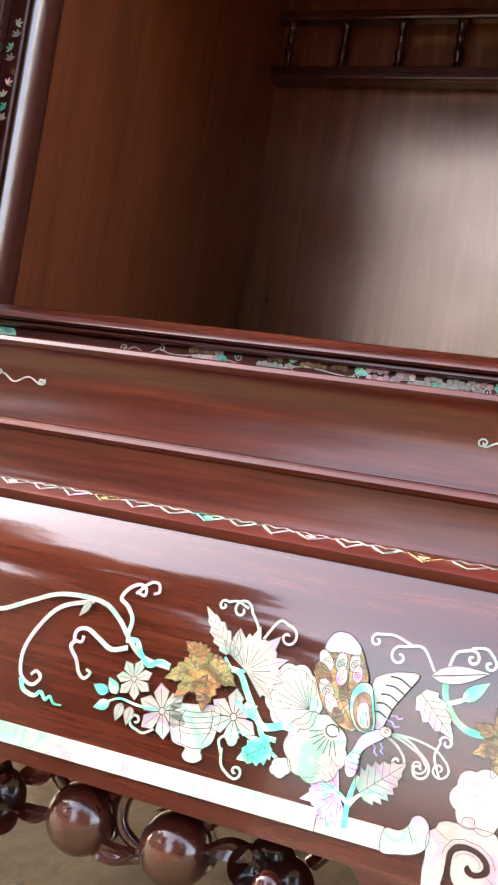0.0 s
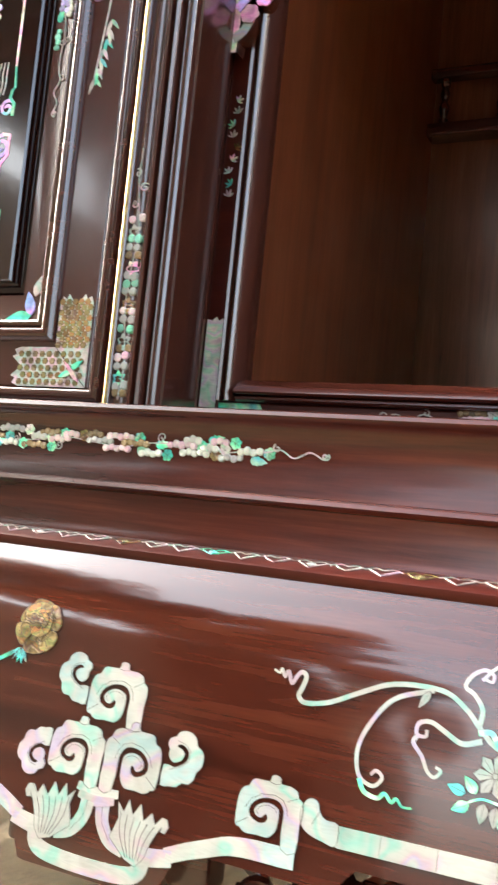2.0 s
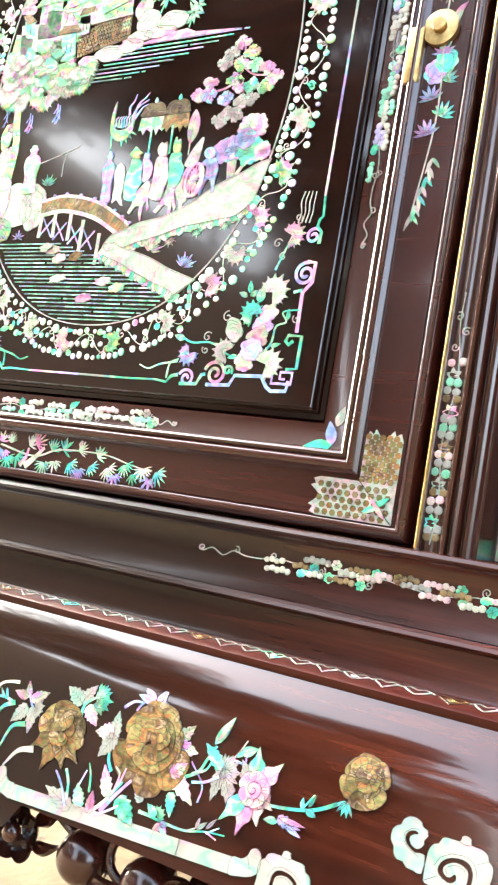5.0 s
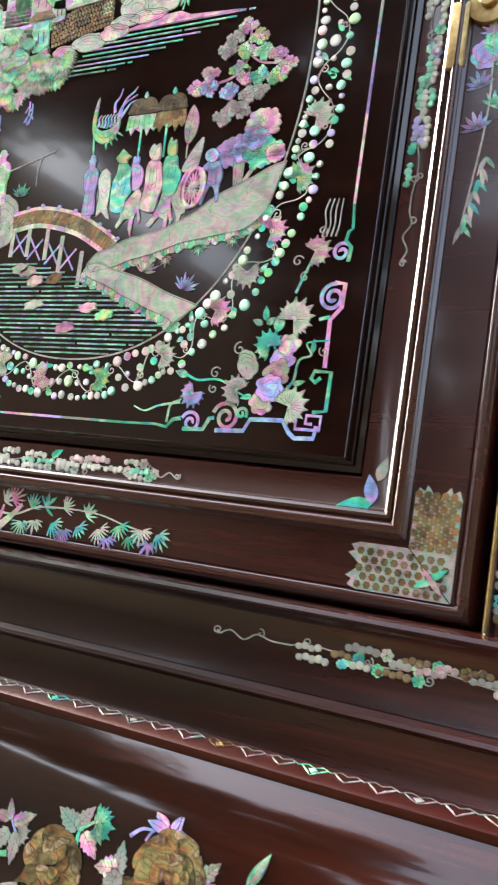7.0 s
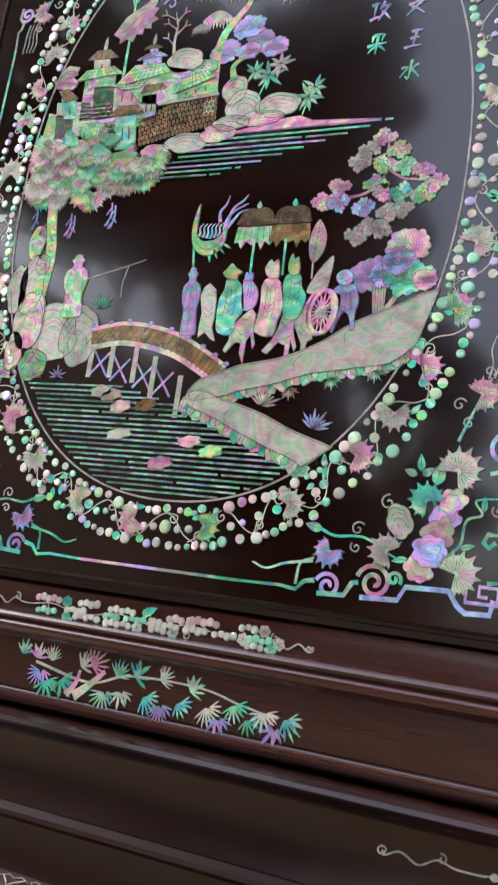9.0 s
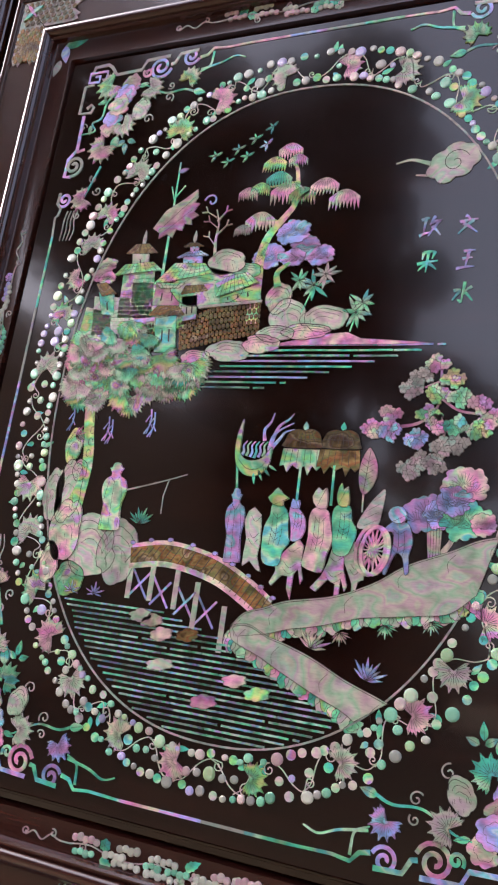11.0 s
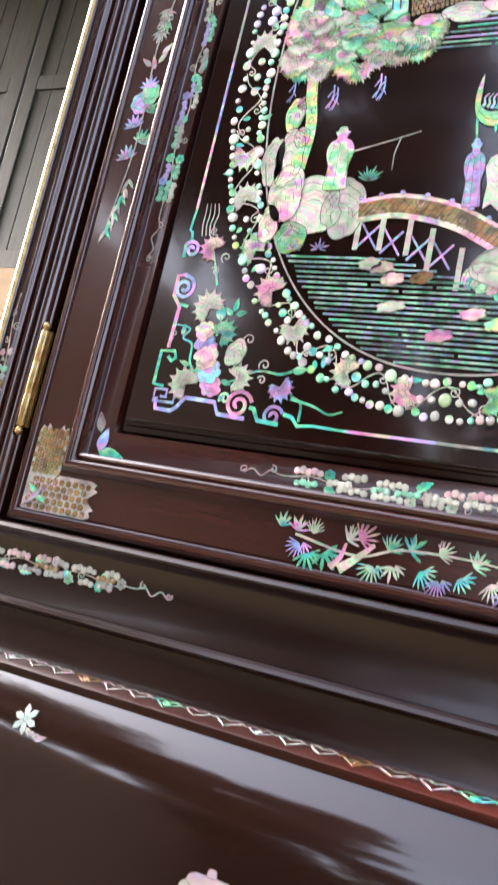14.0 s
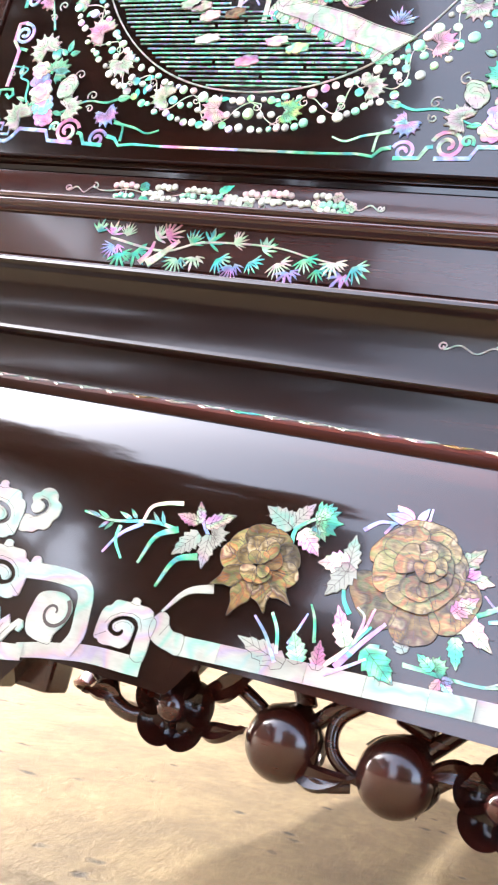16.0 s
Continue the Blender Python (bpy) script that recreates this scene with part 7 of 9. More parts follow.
    for i, (x, z, r, m) in enumerate(((-0.0126, 0.8400, 0.0090, PINK), (-0.0226, 0.8310, 0.0085, VIVID), (-0.0060, 0.8320, 0.0070, PINK), (-0.0178, 0.8190, 0.0095, GREEN), (-0.0390, 0.8100, 0.0072, PINK), (-0.0302, 0.8130, 0.0070, VIVID), (-0.0100, 0.8095, 0.0125, PINK), (0.0010, 0.8060, 0.0095, VIVID), (0.0161, 0.8110, 0.0100, PINK), (0.0309, 0.8010, 0.0105, PINK), (-0.0266, 0.7890, 0.0110, PINK), (-0.0385, 0.7830, 0.0060, GREY))):
        droop((x, z), r, m, 20 + i)
    for i, (x, z, r) in enumerate(((-0.0011, 0.7790, 0.0125), (-0.0160, 0.7625, 0.0130), (0.0090, 0.7680, 0.0110), (0.0200, 0.7610, 0.0100), (0.0020, 0.7600, 0.0090))):
        fan_crown((x, z), r, LILAC, 30 + i)
    piece("pine_trunk", S, VIVID, D, strips=[(spline([(-0.0060, 0.7400), (-0.0080, 0.7500), (0.0000, 0.7570)], 4), (0.0050, 0.0020))])
    for i, (x, z, r) in enumerate(((0.0262, 0.7474, 0.0105), (0.0090, 0.7440, 0.0095), (0.0190, 0.7400, 0.0120), (0.0494, 0.7216, 0.0120), (0.0530, 0.7280, 0.0105))):
        star_leaves((x, z), r, GREEN if i != 0 else GREY, 8, i)
    for q in [([(0.0130, 0.7220), (0.0190, 0.7400), (0.0262, 0.7474)], 0.0008), ([(0.0470, 0.7090), (0.0500, 0.7216), (0.0530, 0.7280)], 0.0008)]:
        piece("bamboo_stem", S, GREEN, D, strips=[q])
    # the great tree over the fisher
    piece("tree_trunk", S, VIVID, D, strips=[(spline([(-0.1290, 0.5900), (-0.1255, 0.6080), (-0.1261, 0.6240), (-0.1300, 0.6420), (-0.1317, 0.6605), (-0.1260, 0.6760), (-0.1150, 0.6850)], 5), [0.0120, 0.0110, 0.0100, 0.0090, 0.0085] + [0.0078] * 16 + [0.0070, 0.006, 0.0055, 0.005, 0.0045, 0.004, 0.0035, 0.003, 0.0025, 0.002])], cuts=[(oval((-0.1262, 0.6240 + 0.008 * k), 0.0016, 0.0026, 8), 0.0004) for k in range(4)])
    for k in range(95):
        x = rnd.uniform(-0.156, -0.056)
        top = 0.722 - abs(x + 0.118) * 0.62
        bot = 0.662 + max(0, x + 0.10) * 0.34
        z = bot + (top - bot) * (1 - k / 95) + rnd.uniform(-0.004, 0.004)
        if abs(x - OC[0]) > oval_half(z) - 0.008:
            continue
        r, a = rnd.uniform(0.0120, 0.0160), -math.pi / 2 + rnd.uniform(-0.8, 0.8) + (x + 0.11) * 6
        loop = palmate((x, z), a, r, 8, 2.5, 0.84, 0.5)
        piece("tree_leaf", S, (VIVID, CREAM, GREEN, VIVID, VIVID, CREAM, PINK, VIVID)[k % 8], D, [loop], cuts=palmate_cuts((x, z), a, r, 8, 2.5, 0.00011), lift=0.000018 * (95 - k), rim=0.00026)
    for x, z in ((-0.1452, 0.6560), (-0.1150, 0.6500), (-0.1120, 0.6480), (-0.0830, 0.6560), (-0.0800, 0.6540)):
        st = [(spline([(x, z), (x + 0.001, z - 0.008), (x - 0.001, z - 0.017)], 4), (0.0011, 0.0005))] + [([(x, z - 0.004 - 0.004 * k), (x + (0.003 if k % 2 else -0.003), z - 0.009 - 0.004 * k)], 0.0006) for k in range(3)]
        piece("hanging_root", S, LILAC, D, strips=st)
    # rocks and the fisher
    for c, rx, ry, m, s in (((-0.1360, 0.5990), 0.0110, 0.0220, CREAM, 41), ((-0.1330, 0.5720), 0.0130, 0.0230, PINK, 42), ((-0.1100, 0.5630), 0.0210, 0.0210, CREAM, 43), ((-0.0880, 0.5600), 0.0150, 0.0230, CREAM, 44), ((-0.1220, 0.5400), 0.0130, 0.0120, VIVID, 45), ((-0.1390, 0.6290), 0.0070, 0.0130, VIVID, 46), ((-0.1300, 0.6120), 0.0060, 0.0080, PINK, 47), ((-0.1480, 0.5950), 0.0080, 0.0200, CREAM, 48), ((-0.1400, 0.5500), 0.0080, 0.0140, PINK, 49)):
        rock(c, rx, ry, m, s)
    shape((-0.0985, 0.5740), (-0.1010, 0.6190), 0.0175, VIVID)
    piece("fishing_rod", S, GREY, D, strips=[(spline([(-0.0930, 0.6005), (-0.0663, 0.6079), (-0.0477, 0.6138)], 5), (0.0010, 0.0005)), ([(-0.0600, 0.6105), (-0.0625, 0.5990), (-0.0620, 0.5875)], 0.0006)])
    tuft((-0.0760, 0.5800), 0.0110, GREEN)
    tuft((-0.1180, 0.5330), 0.0075, LILAC, 7, 3.6)
    tuft((-0.1000, 0.5330), 0.0075, LILAC, 7, 3.6)
    tuft((-0.1390, 0.6350), 0.0090, PINK, 7, 2.0, 0.4)
    # bridge
    top = spline([(-0.0780, 0.5650), (-0.0512, 0.5690), (-0.0189, 0.5635), (0.0052, 0.5525), (0.0230, 0.5415)], 6)
    low = [(x, z - 0.0115 - 0.002 * i / 24) for i, (x, z) in enumerate(top)]
    piece("bridge_deck", S, GOLD, D, strips=[([(a[0], (a[1] + b[1]) / 2) for a, b in zip(top, low)], 0.0105)], cuts=[([(a[0] + 0.0030, a[1] - 0.0012), (b[0] - 0.0030, b[1] + 0.0012)], 0.0005) for a, b in list(zip(top, low))])
    piece("bridge_rail", S, PINK, D, strips=[([(x, z + 0.0008) for x, z in top], 0.0026), ([(x, z - 0.0006) for x, z in low], 0.0034)], lift=0.0003)
    for x, z in top[::3]:
        piece("rail_knob", S, LILAC, D, [oval((x, z + 0.0028), 0.0018, 0.0014, 8)], lift=0.0003)
    for x, z0, z1 in ((-0.0760, 0.5540, 0.5330), (-0.0600, 0.5555, 0.5330), (-0.0420, 0.5540, 0.5300), (-0.0270, 0.5480, 0.5200), (-0.0070, 0.5360, 0.5090)):
        piece("bridge_post", S, CREAM, D, strips=[([(x, z0), (x + 0.0006, z1)], 0.0034)])
    for k, a in enumerate((-0.0745, -0.0585, -0.0405, -0.0255)):
        piece("bridge_brace", S, LILAC, D, strips=[([(a, 0.5520 - 0.004 * k), (a + 0.0130, 0.5340 - 0.004 * k)], 0.0013)])
        piece("bridge_brace", S, LILAC, D, strips=[([(a + 0.0130, 0.5500 - 0.004 * k), (a, 0.5350 - 0.004 * k)], 0.0013)])
    # lower water with floating flowers
    water(0.5275, 0.4625, 20, lambda v: OC[0] - oval_half(v) + 0.004, lambda v: min(OC[0] + oval_half(v) - 0.004, (-0.0090 + (0.5180 - v) * 2.35) if v < 0.518 else (-0.0090 - (v - 0.518) * 4.0)), "water_line", 1)
    for i, (x, z) in enumerate(((-0.0627, 0.5237), (-0.0470, 0.5143), (-0.0280, 0.5163), (-0.0437, 0.4969), (-0.0106, 0.4805), (0.0219, 0.4893), (0.0070, 0.4949), (-0.0540, 0.5215))):
        m = (CREAM, PINK, GOLD, CREAM, PINK, VIVID, PINK, PINK)[i]
        piece("water_flower", S, m, D, [scallop((x, z), 0.0105 if i == 3 else 0.0085, 0.0042, 6, 0.2, 0.2, 4, i + 1)], lift=0.0004)
    # the road in two arms, with a ragged bank
    def bank(top_pts, bot_pts, mat):
        t = spline(top_pts, 6)
        b = spline(bot_pts, 6)
        loop = [tuple(p) for p in t] + [tuple(p) for p in b[::-1]]
        piece("road", S, mat, D, [loop], lift=0.0003, cuts=[([(p[0], p[1] - 0.001) for p in t[::1]], 0.0003)] + [(spline([(p[0], p[1] - 0.003), (p[0] - 0.004, p[1] - 0.008), (p[0] - 0.003, p[1] - 0.013)], 3), 0.00022) for p in t[5::11]])
    upper = [(-0.0007, 0.5258), (0.0068, 0.5341), (0.0191, 0.5386), (0.0323, 0.5439), (0.0596, 0.5497), (0.0811, 0.5589), (0.0965, 0.5692), (0.1062, 0.5742), (0.1235, 0.5814), (0.1365, 0.5879), (0.1481, 0.5913)]
    under = [(0.0229, 0.5238), (0.035, 0.5278), (0.0546, 0.5324), (0.0756, 0.5389), (0.0922, 0.5418), (0.1104, 0.5447), (0.1261, 0.548), (0.1388, 0.559)]
    arm_top = [(0.0231, 0.5228), (0.0364, 0.5195), (0.0532, 0.5141), (0.0721, 0.5059), (0.0901, 0.5), (0.0983, 0.4971)]
    arm_low = [(-0.0009, 0.5232), (0.0027, 0.5168), (0.0193, 0.5108), (0.0369, 0.503), (0.0564, 0.495), (0.0726, 0.4891), (0.0809, 0.4847)]
    for pts, dz in ((under, -0.0012), (arm_low, -0.0022)):
        for k, p in enumerate(spline(pts, 4)[1:]):
            piece("bank_stone", S, (CREAM, VIVID, PINK, GREEN)[k % 4], D, [scallop((p[0], p[1] + dz), 0.0044 + 0.0010 * (k % 3), 0.0038, 5, 0.7 * k, 0.16, 4, 300 + k)])
    bank(upper, [(0.0040, 0.5200)] + under, CREAM)
    bank([(0.0, 0.5262), (0.0110, 0.5275)] + arm_top, arm_low, CREAM)
    for i, (x, z) in enumerate(((0.0504, 0.5192), (0.0847, 0.5069), (0.0662, 0.5302), (0.0916, 0.5374), (0.1164, 0.5425))):
        tuft((x, z), 0.0125 if i < 2 else 0.0075, (PINK, LILAC, PINK, GREEN, GREEN)[i], 9, 2.4, 1.3 if i < 2 else -1.2)
    # procession in plain shapes
    shape((-0.0072, 0.5620), (-0.0110, 0.6075), 0.0120, LILAC)
    robes = (
        (CREAM, 0.0001, [(-0.0028, 0.5880), (-0.0008, 0.5941), (0.0028, 0.5966), (0.0075, 0.5926), (0.0088, 0.5854), (0.0097, 0.5746), (0.0089, 0.5676), (0.0125, 0.5585), (0.0094, 0.5596), (0.0045, 0.5642), (0.0001, 0.5609), (-0.0002, 0.5680), (0.0002, 0.5770)], None),
        (PINK, 0.0000, [(0.0212, 0.5652), (0.0258, 0.5719), (0.0340, 0.5802), (0.0375, 0.5765), (0.0377, 0.5643), (0.0398, 0.5573), (0.0385, 0.5539), (0.0360, 0.5627), (0.0337, 0.5593), (0.0336, 0.5489), (0.0334, 0.5446), (0.0304, 0.5508), (0.0302, 0.5577), (0.0263, 0.5579), (0.0207, 0.5512), (0.0190, 0.5530), (0.0221, 0.5599)], None),
        (PINK, 0.0000, [(0.0552, 0.5771), (0.0627, 0.5767), (0.0637, 0.5647), (0.0668, 0.5561), (0.0655, 0.5528), (0.0626, 0.5597), (0.0624, 0.5495), (0.0617, 0.5428), (0.0597, 0.5496), (0.0595, 0.5564), (0.0546, 0.5583), (0.0484, 0.5509), (0.0447, 0.5528), (0.0506, 0.5602), (0.0538, 0.5686)], None),
        (CREAM, 0.0000, [(0.0650, 0.5820), (0.0719, 0.5812), (0.0762, 0.5708), (0.0760, 0.5607), (0.0730, 0.5591), (0.0719, 0.5525), (0.0697, 0.5492), (0.0693, 0.5576), (0.0667, 0.5628), (0.0620, 0.5715)], None),
        (GREEN, 0.0005, [(0.0142, 0.5993), (0.0212, 0.5988), (0.0264, 0.5913), (0.0285, 0.5788), (0.0248, 0.5720), (0.0234, 0.5633), (0.0136, 0.5638), (0.0110, 0.5728), (0.0108, 0.5853), (0.0135, 0.5922)], [(0.0107, 0.6028), (0.0131, 0.6057), (0.0161, 0.6095), (0.0200, 0.6060), (0.0243, 0.6035), (0.0208, 0.6015), (0.0209, 0.5984), (0.0149, 0.5989)]),
        (LILAC, 0.0004, [(0.0256, 0.5984), (0.0310, 0.5980), (0.0358, 0.5924), (0.0370, 0.5853), (0.0337, 0.5790), (0.0276, 0.5800)], [(0.0262, 0.5980), (0.0268, 0.6035), (0.0290, 0.6020), (0.0310, 0.6030), (0.0312, 0.5978)]),
        (PINK, 0.0005, [(0.0386, 0.5930), (0.0414, 0.5990), (0.0490, 0.5984), (0.0521, 0.5912), (0.0547, 0.5806), (0.0523, 0.5722), (0.0503, 0.5620), (0.0386, 0.5643), (0.0384, 0.5712), (0.0395, 0.5816)], [(0.0390, 0.6053), (0.0422, 0.6112), (0.0446, 0.6092), (0.0471, 0.6112), (0.0487, 0.6040), (0.0480, 0.5988), (0.0423, 0.5992)]),
        (GREEN, 0.0005, [(0.0524, 0.5946), (0.0542, 0.6011), (0.0624, 0.6016), (0.0646, 0.5937), (0.0681, 0.5883), (0.0675, 0.5806), (0.0640, 0.5730), (0.0560, 0.5740), (0.0536, 0.5876)], [(0.0539, 0.6084), (0.0558, 0.6150), (0.0576, 0.6105), (0.0599, 0.6130), (0.0618, 0.6051), (0.0607, 0.6009), (0.0554, 0.6017)]),
        (LILAC, 0.0005, [(0.0834, 0.5880), (0.0886, 0.5944), (0.0973, 0.5945), (0.1003, 0.5893), (0.1015, 0.5834), (0.1000, 0.5760), (0.1012, 0.5677), (0.0989, 0.5661), (0.0968, 0.5746), (0.0929, 0.5773), (0.0902, 0.5716), (0.0881, 0.5651), (0.0864, 0.5660), (0.0880, 0.5751), (0.0905, 0.5816), (0.0891, 0.5888)], [(0.0857, 0.5990), (0.0882, 0.6029), (0.0934, 0.6033), (0.0967, 0.5988), (0.0941, 0.5940), (0.0885, 0.5945)]),
    )
    for m, lift, body, cap in robes:
        cx, zs = sum(p[0] for p in body) / len(body), [p[1] for p in body]
        z0, z1 = min(zs), max(zs)
        w = (max(p[0] for p in body) - min(p[0] for p in body)) * 0.5
        folds = [(spline([(cx + w * q, z1 - (z1 - z0) * 0.16), (cx + w * (q * 1.2 + 0.10), z1 - (z1 - z0) * 0.45), (cx + w * q * 1.1, z1 - (z1 - z0) * 0.68)], 4), 0.00022) for q in (-0.35, -0.05, 0.28)] + [(spline([(cx - w * 0.4, z1 - (z1 - z0) * k), (cx, z1 - (z1 - z0) * (k + 0.09)), (cx + w * 0.45, z1 - (z1 - z0) * k)], 4), 0.00022) for k in (0.14, 0.40, 0.50)]
        piece("pearl_shape", S, m, D, [rounded(body, 3 if cap else 1)], cuts=folds if cap else folds[3:], lift=lift)
        if cap:
            piece("pearl_shape", S, (VIVID if m is GREEN else m), D, [rounded(cap, 2)], cuts=[([cap[-1], cap[len(cap) // 2]], 0.0002)], lift=lift + 0.0002)
    for rx, ry, x in ((0.0085, 0.0140, 0.0780), (0.0080, 0.0135, 0.0806)):
        rim = oval((x, 0.5775), rx, ry, 22, -0.08)
        piece("cart_wheel", S, PINK, D, strips=[(rim + [rim[0]], 0.0020)], lift=0.0008)
        for t in [math.pi * q / 8 for q in range(8)]:
            piece("wheel_spoke", S, PINK, D, strips=[([(x - rx * 0.94 * math.cos(t), 0.5775 - ry * 0.94 * math.sin(t)), (x + rx * 0.94 * math.cos(t), 0.5775 + ry * 0.94 * math.sin(t))], 0.0008)], lift=0.0006)
    sail = rounded([(0.0679, 0.5900), (0.0717, 0.6000), (0.0776, 0.6089), (0.0823, 0.6127), (0.0821, 0.6025), (0.0803, 0.5908), (0.0752, 0.5891)], 3)
    piece("fan_leaf", S, GREY, D, [sail], cuts=[([(0.0720, 0.5910 + 0.004 * k), (0.0800, 0.5950 + 0.0045 * k)], 0.0002) for k in range(4)])
    fan = rounded([(0.0651, 0.6196), (0.0656, 0.6282), (0.0682, 0.6349), (0.0707, 0.6364), (0.0757, 0.6272), (0.0755, 0.6168), (0.0712, 0.6095), (0.0674, 0.6107)], 3)
    piece("fan_leaf", S, PINK, D, [fan], strips=[([(0.0693, 0.6100), (0.0699, 0.5985)], 0.0010)], cuts=[(fan + [fan[0]], 0.0003), ([(0.0692, 0.6105), (0.0705, 0.6345)], 0.0003)] + [([(0.0694 + 0.0002 * k, 0.6140 + 0.0036 * k), (0.0694 + q, 0.6165 + 0.0036 * k)], 0.0002) for k in range(5) for q in (-0.0032, 0.0044)])
    # poles, parasols, the crescent standard
    for a, b in (((-0.0142, 0.6230), (-0.0112, 0.6050)), ((0.0282, 0.6230), (0.0290, 0.6000)), ((0.0495, 0.6250), (0.0506, 0.6010))):
        piece("parasol_pole", S, GREEN, D, strips=[([a, b], 0.0014)])
    for x, z in ((0.0275, 0.6250), (0.0515, 0.6255)):
        crown = rounded([(x - 0.0118, z + 0.0135), (x - 0.0095, z + 0.0190), (x - 0.0040, z + 0.0212), (x, z + 0.0205), (x + 0.0045, z + 0.0216), (x + 0.0100, z + 0.0190), (x + 0.0122, z + 0.0130), (x + 0.0115, z + 0.0098), (x - 0.0115, z + 0.0098)], 3)
        piece("parasol", S, GOLD, D, [crown], cuts=[(crown + [crown[0]], 0.0004)] + [([(x + q * 0.5, z + 0.0200), (x + q, z + 0.0108)], 0.00026) for q in (-0.0090, -0.0055, -0.0018, 0.0018, 0.0055, 0.0090)] + [([(x - 0.0105, z + 0.0150), (x + 0.0108, z + 0.0150)], 0.00026)])
        skirt = [(x - 0.0122, z + 0.0092), (x + 0.0125, z + 0.0092), (x + 0.0138, z - 0.0010), (x + 0.0110, z - 0.0040), (x + 0.0080, z - 0.0012), (x + 0.0055, z - 0.0068), (x + 0.0030, z - 0.0014), (x - 0.0010, z - 0.0036), (x - 0.0050, z - 0.0012), (x - 0.0080, z - 0.0058), (x - 0.0105, z - 0.0014), (x - 0.0132, z - 0.0020)]
        piece("parasol", S, VIVID if x < 0.04 else GOLD, D, [skirt], cuts=[(skirt + [skirt[0]], 0.0003)] + [([(x + q, z + 0.0085), (x + q * 1.1, z - 0.0005)], 0.0003) for q in (-0.0095, -0.0060, -0.0022, 0.0022, 0.0060, 0.0098)])
        piece("parasol_finial", S, GREEN, D, [leaf((x + 0.0005, z + 0.0205), math.pi / 2, 0.0058, 0.0036)])
    moon = rounded([(-0.0168, 0.6294), (-0.0138, 0.6208), (-0.0067, 0.6155), (0.0022, 0.6166), (0.0075, 0.6234), (0.0080, 0.6343), (0.0046, 0.6300), (0.0003, 0.6262), (-0.0077, 0.6254), (-0.0130, 0.6300), (-0.0135, 0.6384), (-0.0142, 0.6515), (-0.0170, 0.6406)], 3)
    piece("crescent_flag", S, VIVID, D, [moon], cuts=[(moon + [moon[0]], 0.00036), (spline([(-0.0140, 0.6260), (-0.0070, 0.6200), (0.0010, 0.6205), (0.0055, 0.6255)], 4), 0.0003)])
    for k in range(7):
        x = -0.0120 + 0.0028 * k
        piece("flag_flame", S, (LILAC, GREEN)[k % 2], D, strips=[(spline([(x, 0.6268 + 0.0006 * abs(k - 3)), (x + 0.0012, 0.6310), (x + 0.0004, 0.6345), (x + 0.0026, 0.6375)], 3), (0.0020, 0.0005))])
    for pts in ([(0.0060, 0.6325), (0.0069, 0.6400), (0.0110, 0.6450), (0.0200, 0.6500)], [(0.0066, 0.6360), (0.0100, 0.6470), (0.0160, 0.6520), (0.0190, 0.6560)], [(0.0072, 0.6335), (0.0120, 0.6400), (0.0150, 0.6440), (0.0210, 0.6460)], [(0.0020, 0.6380), (0.0010, 0.6450), (0.0045, 0.6500), (0.0060, 0.6560)]):
        piece("flag_flame", S, LILAC, D, strips=[(spline(pts, 4), (0.0024, 0.0005))])
    for k in range(4):
        piece("flag_flame", S, GREEN, D, [leaf((0.0070 - 0.003 * k, 0.6230 - 0.0018 * k), -0.5 - 0.30 * k, 0.0070, 0.0018)])
    # trees at the right
    trunk = rounded([(0.1086, 0.5950), (0.1161, 0.5950), (0.1170, 0.5815), (0.1188, 0.5650), (0.1202, 0.5585), (0.1163, 0.5571), (0.1107, 0.5606), (0.1112, 0.5690), (0.1104, 0.5770)], 3)
    piece("tree_trunk", S, PINK, D, [trunk], strips=[(spline([(0.1170, 0.5780), (0.1222, 0.5860), (0.1249, 0.5930)], 4), (0.0034, 0.0020)), (spline([(0.1180, 0.5725), (0.1230, 0.5775), (0.1287, 0.5807)], 4), (0.0040, 0.0012))], cuts=[(spline([(0.1105 + 0.0016 * k, 0.5940), (0.1115 + 0.0016 * k, 0.5800), (0.1125 + 0.0016 * k, 0.5640)], 4), 0.00024) for k in range(4)])
    for i, (x, z, r, m) in enumerate(((0.1075, 0.6005, 0.0135, LILAC), (0.1165, 0.6020, 0.0110, LILAC), (0.1290, 0.5985, 0.0135, GREEN), (0.1263, 0.6175, 0.0130, PINK), (0.1215, 0.6090, 0.0100, LILAC), (0.1390, 0.5970, 0.0075, PINK))):
        fan_crown((x, z), r, m, 50 + i, 0.85)
    piece("pine_trunk", S, PINK, D, strips=[(spline([(0.1060, 0.6900), (0.1070, 0.6780), (0.1075, 0.6680), (0.1040, 0.6580), (0.0950, 0.6520), (0.0850, 0.6500)], 5), (0.0014, 0.0018)), (spline([(0.1075, 0.6680), (0.1180, 0.6610), (0.1290, 0.6590)], 4), 0.0014), (spline([(0.1040, 0.6580), (0.1120, 0.6480), (0.1080, 0.6380)], 4), 0.0014), (spline([(0.1070, 0.6780), (0.0980, 0.6740)], 3), 0.0012), (spline([(0.1070, 0.6820), (0.1130, 0.6790)], 3), 0.0012)])
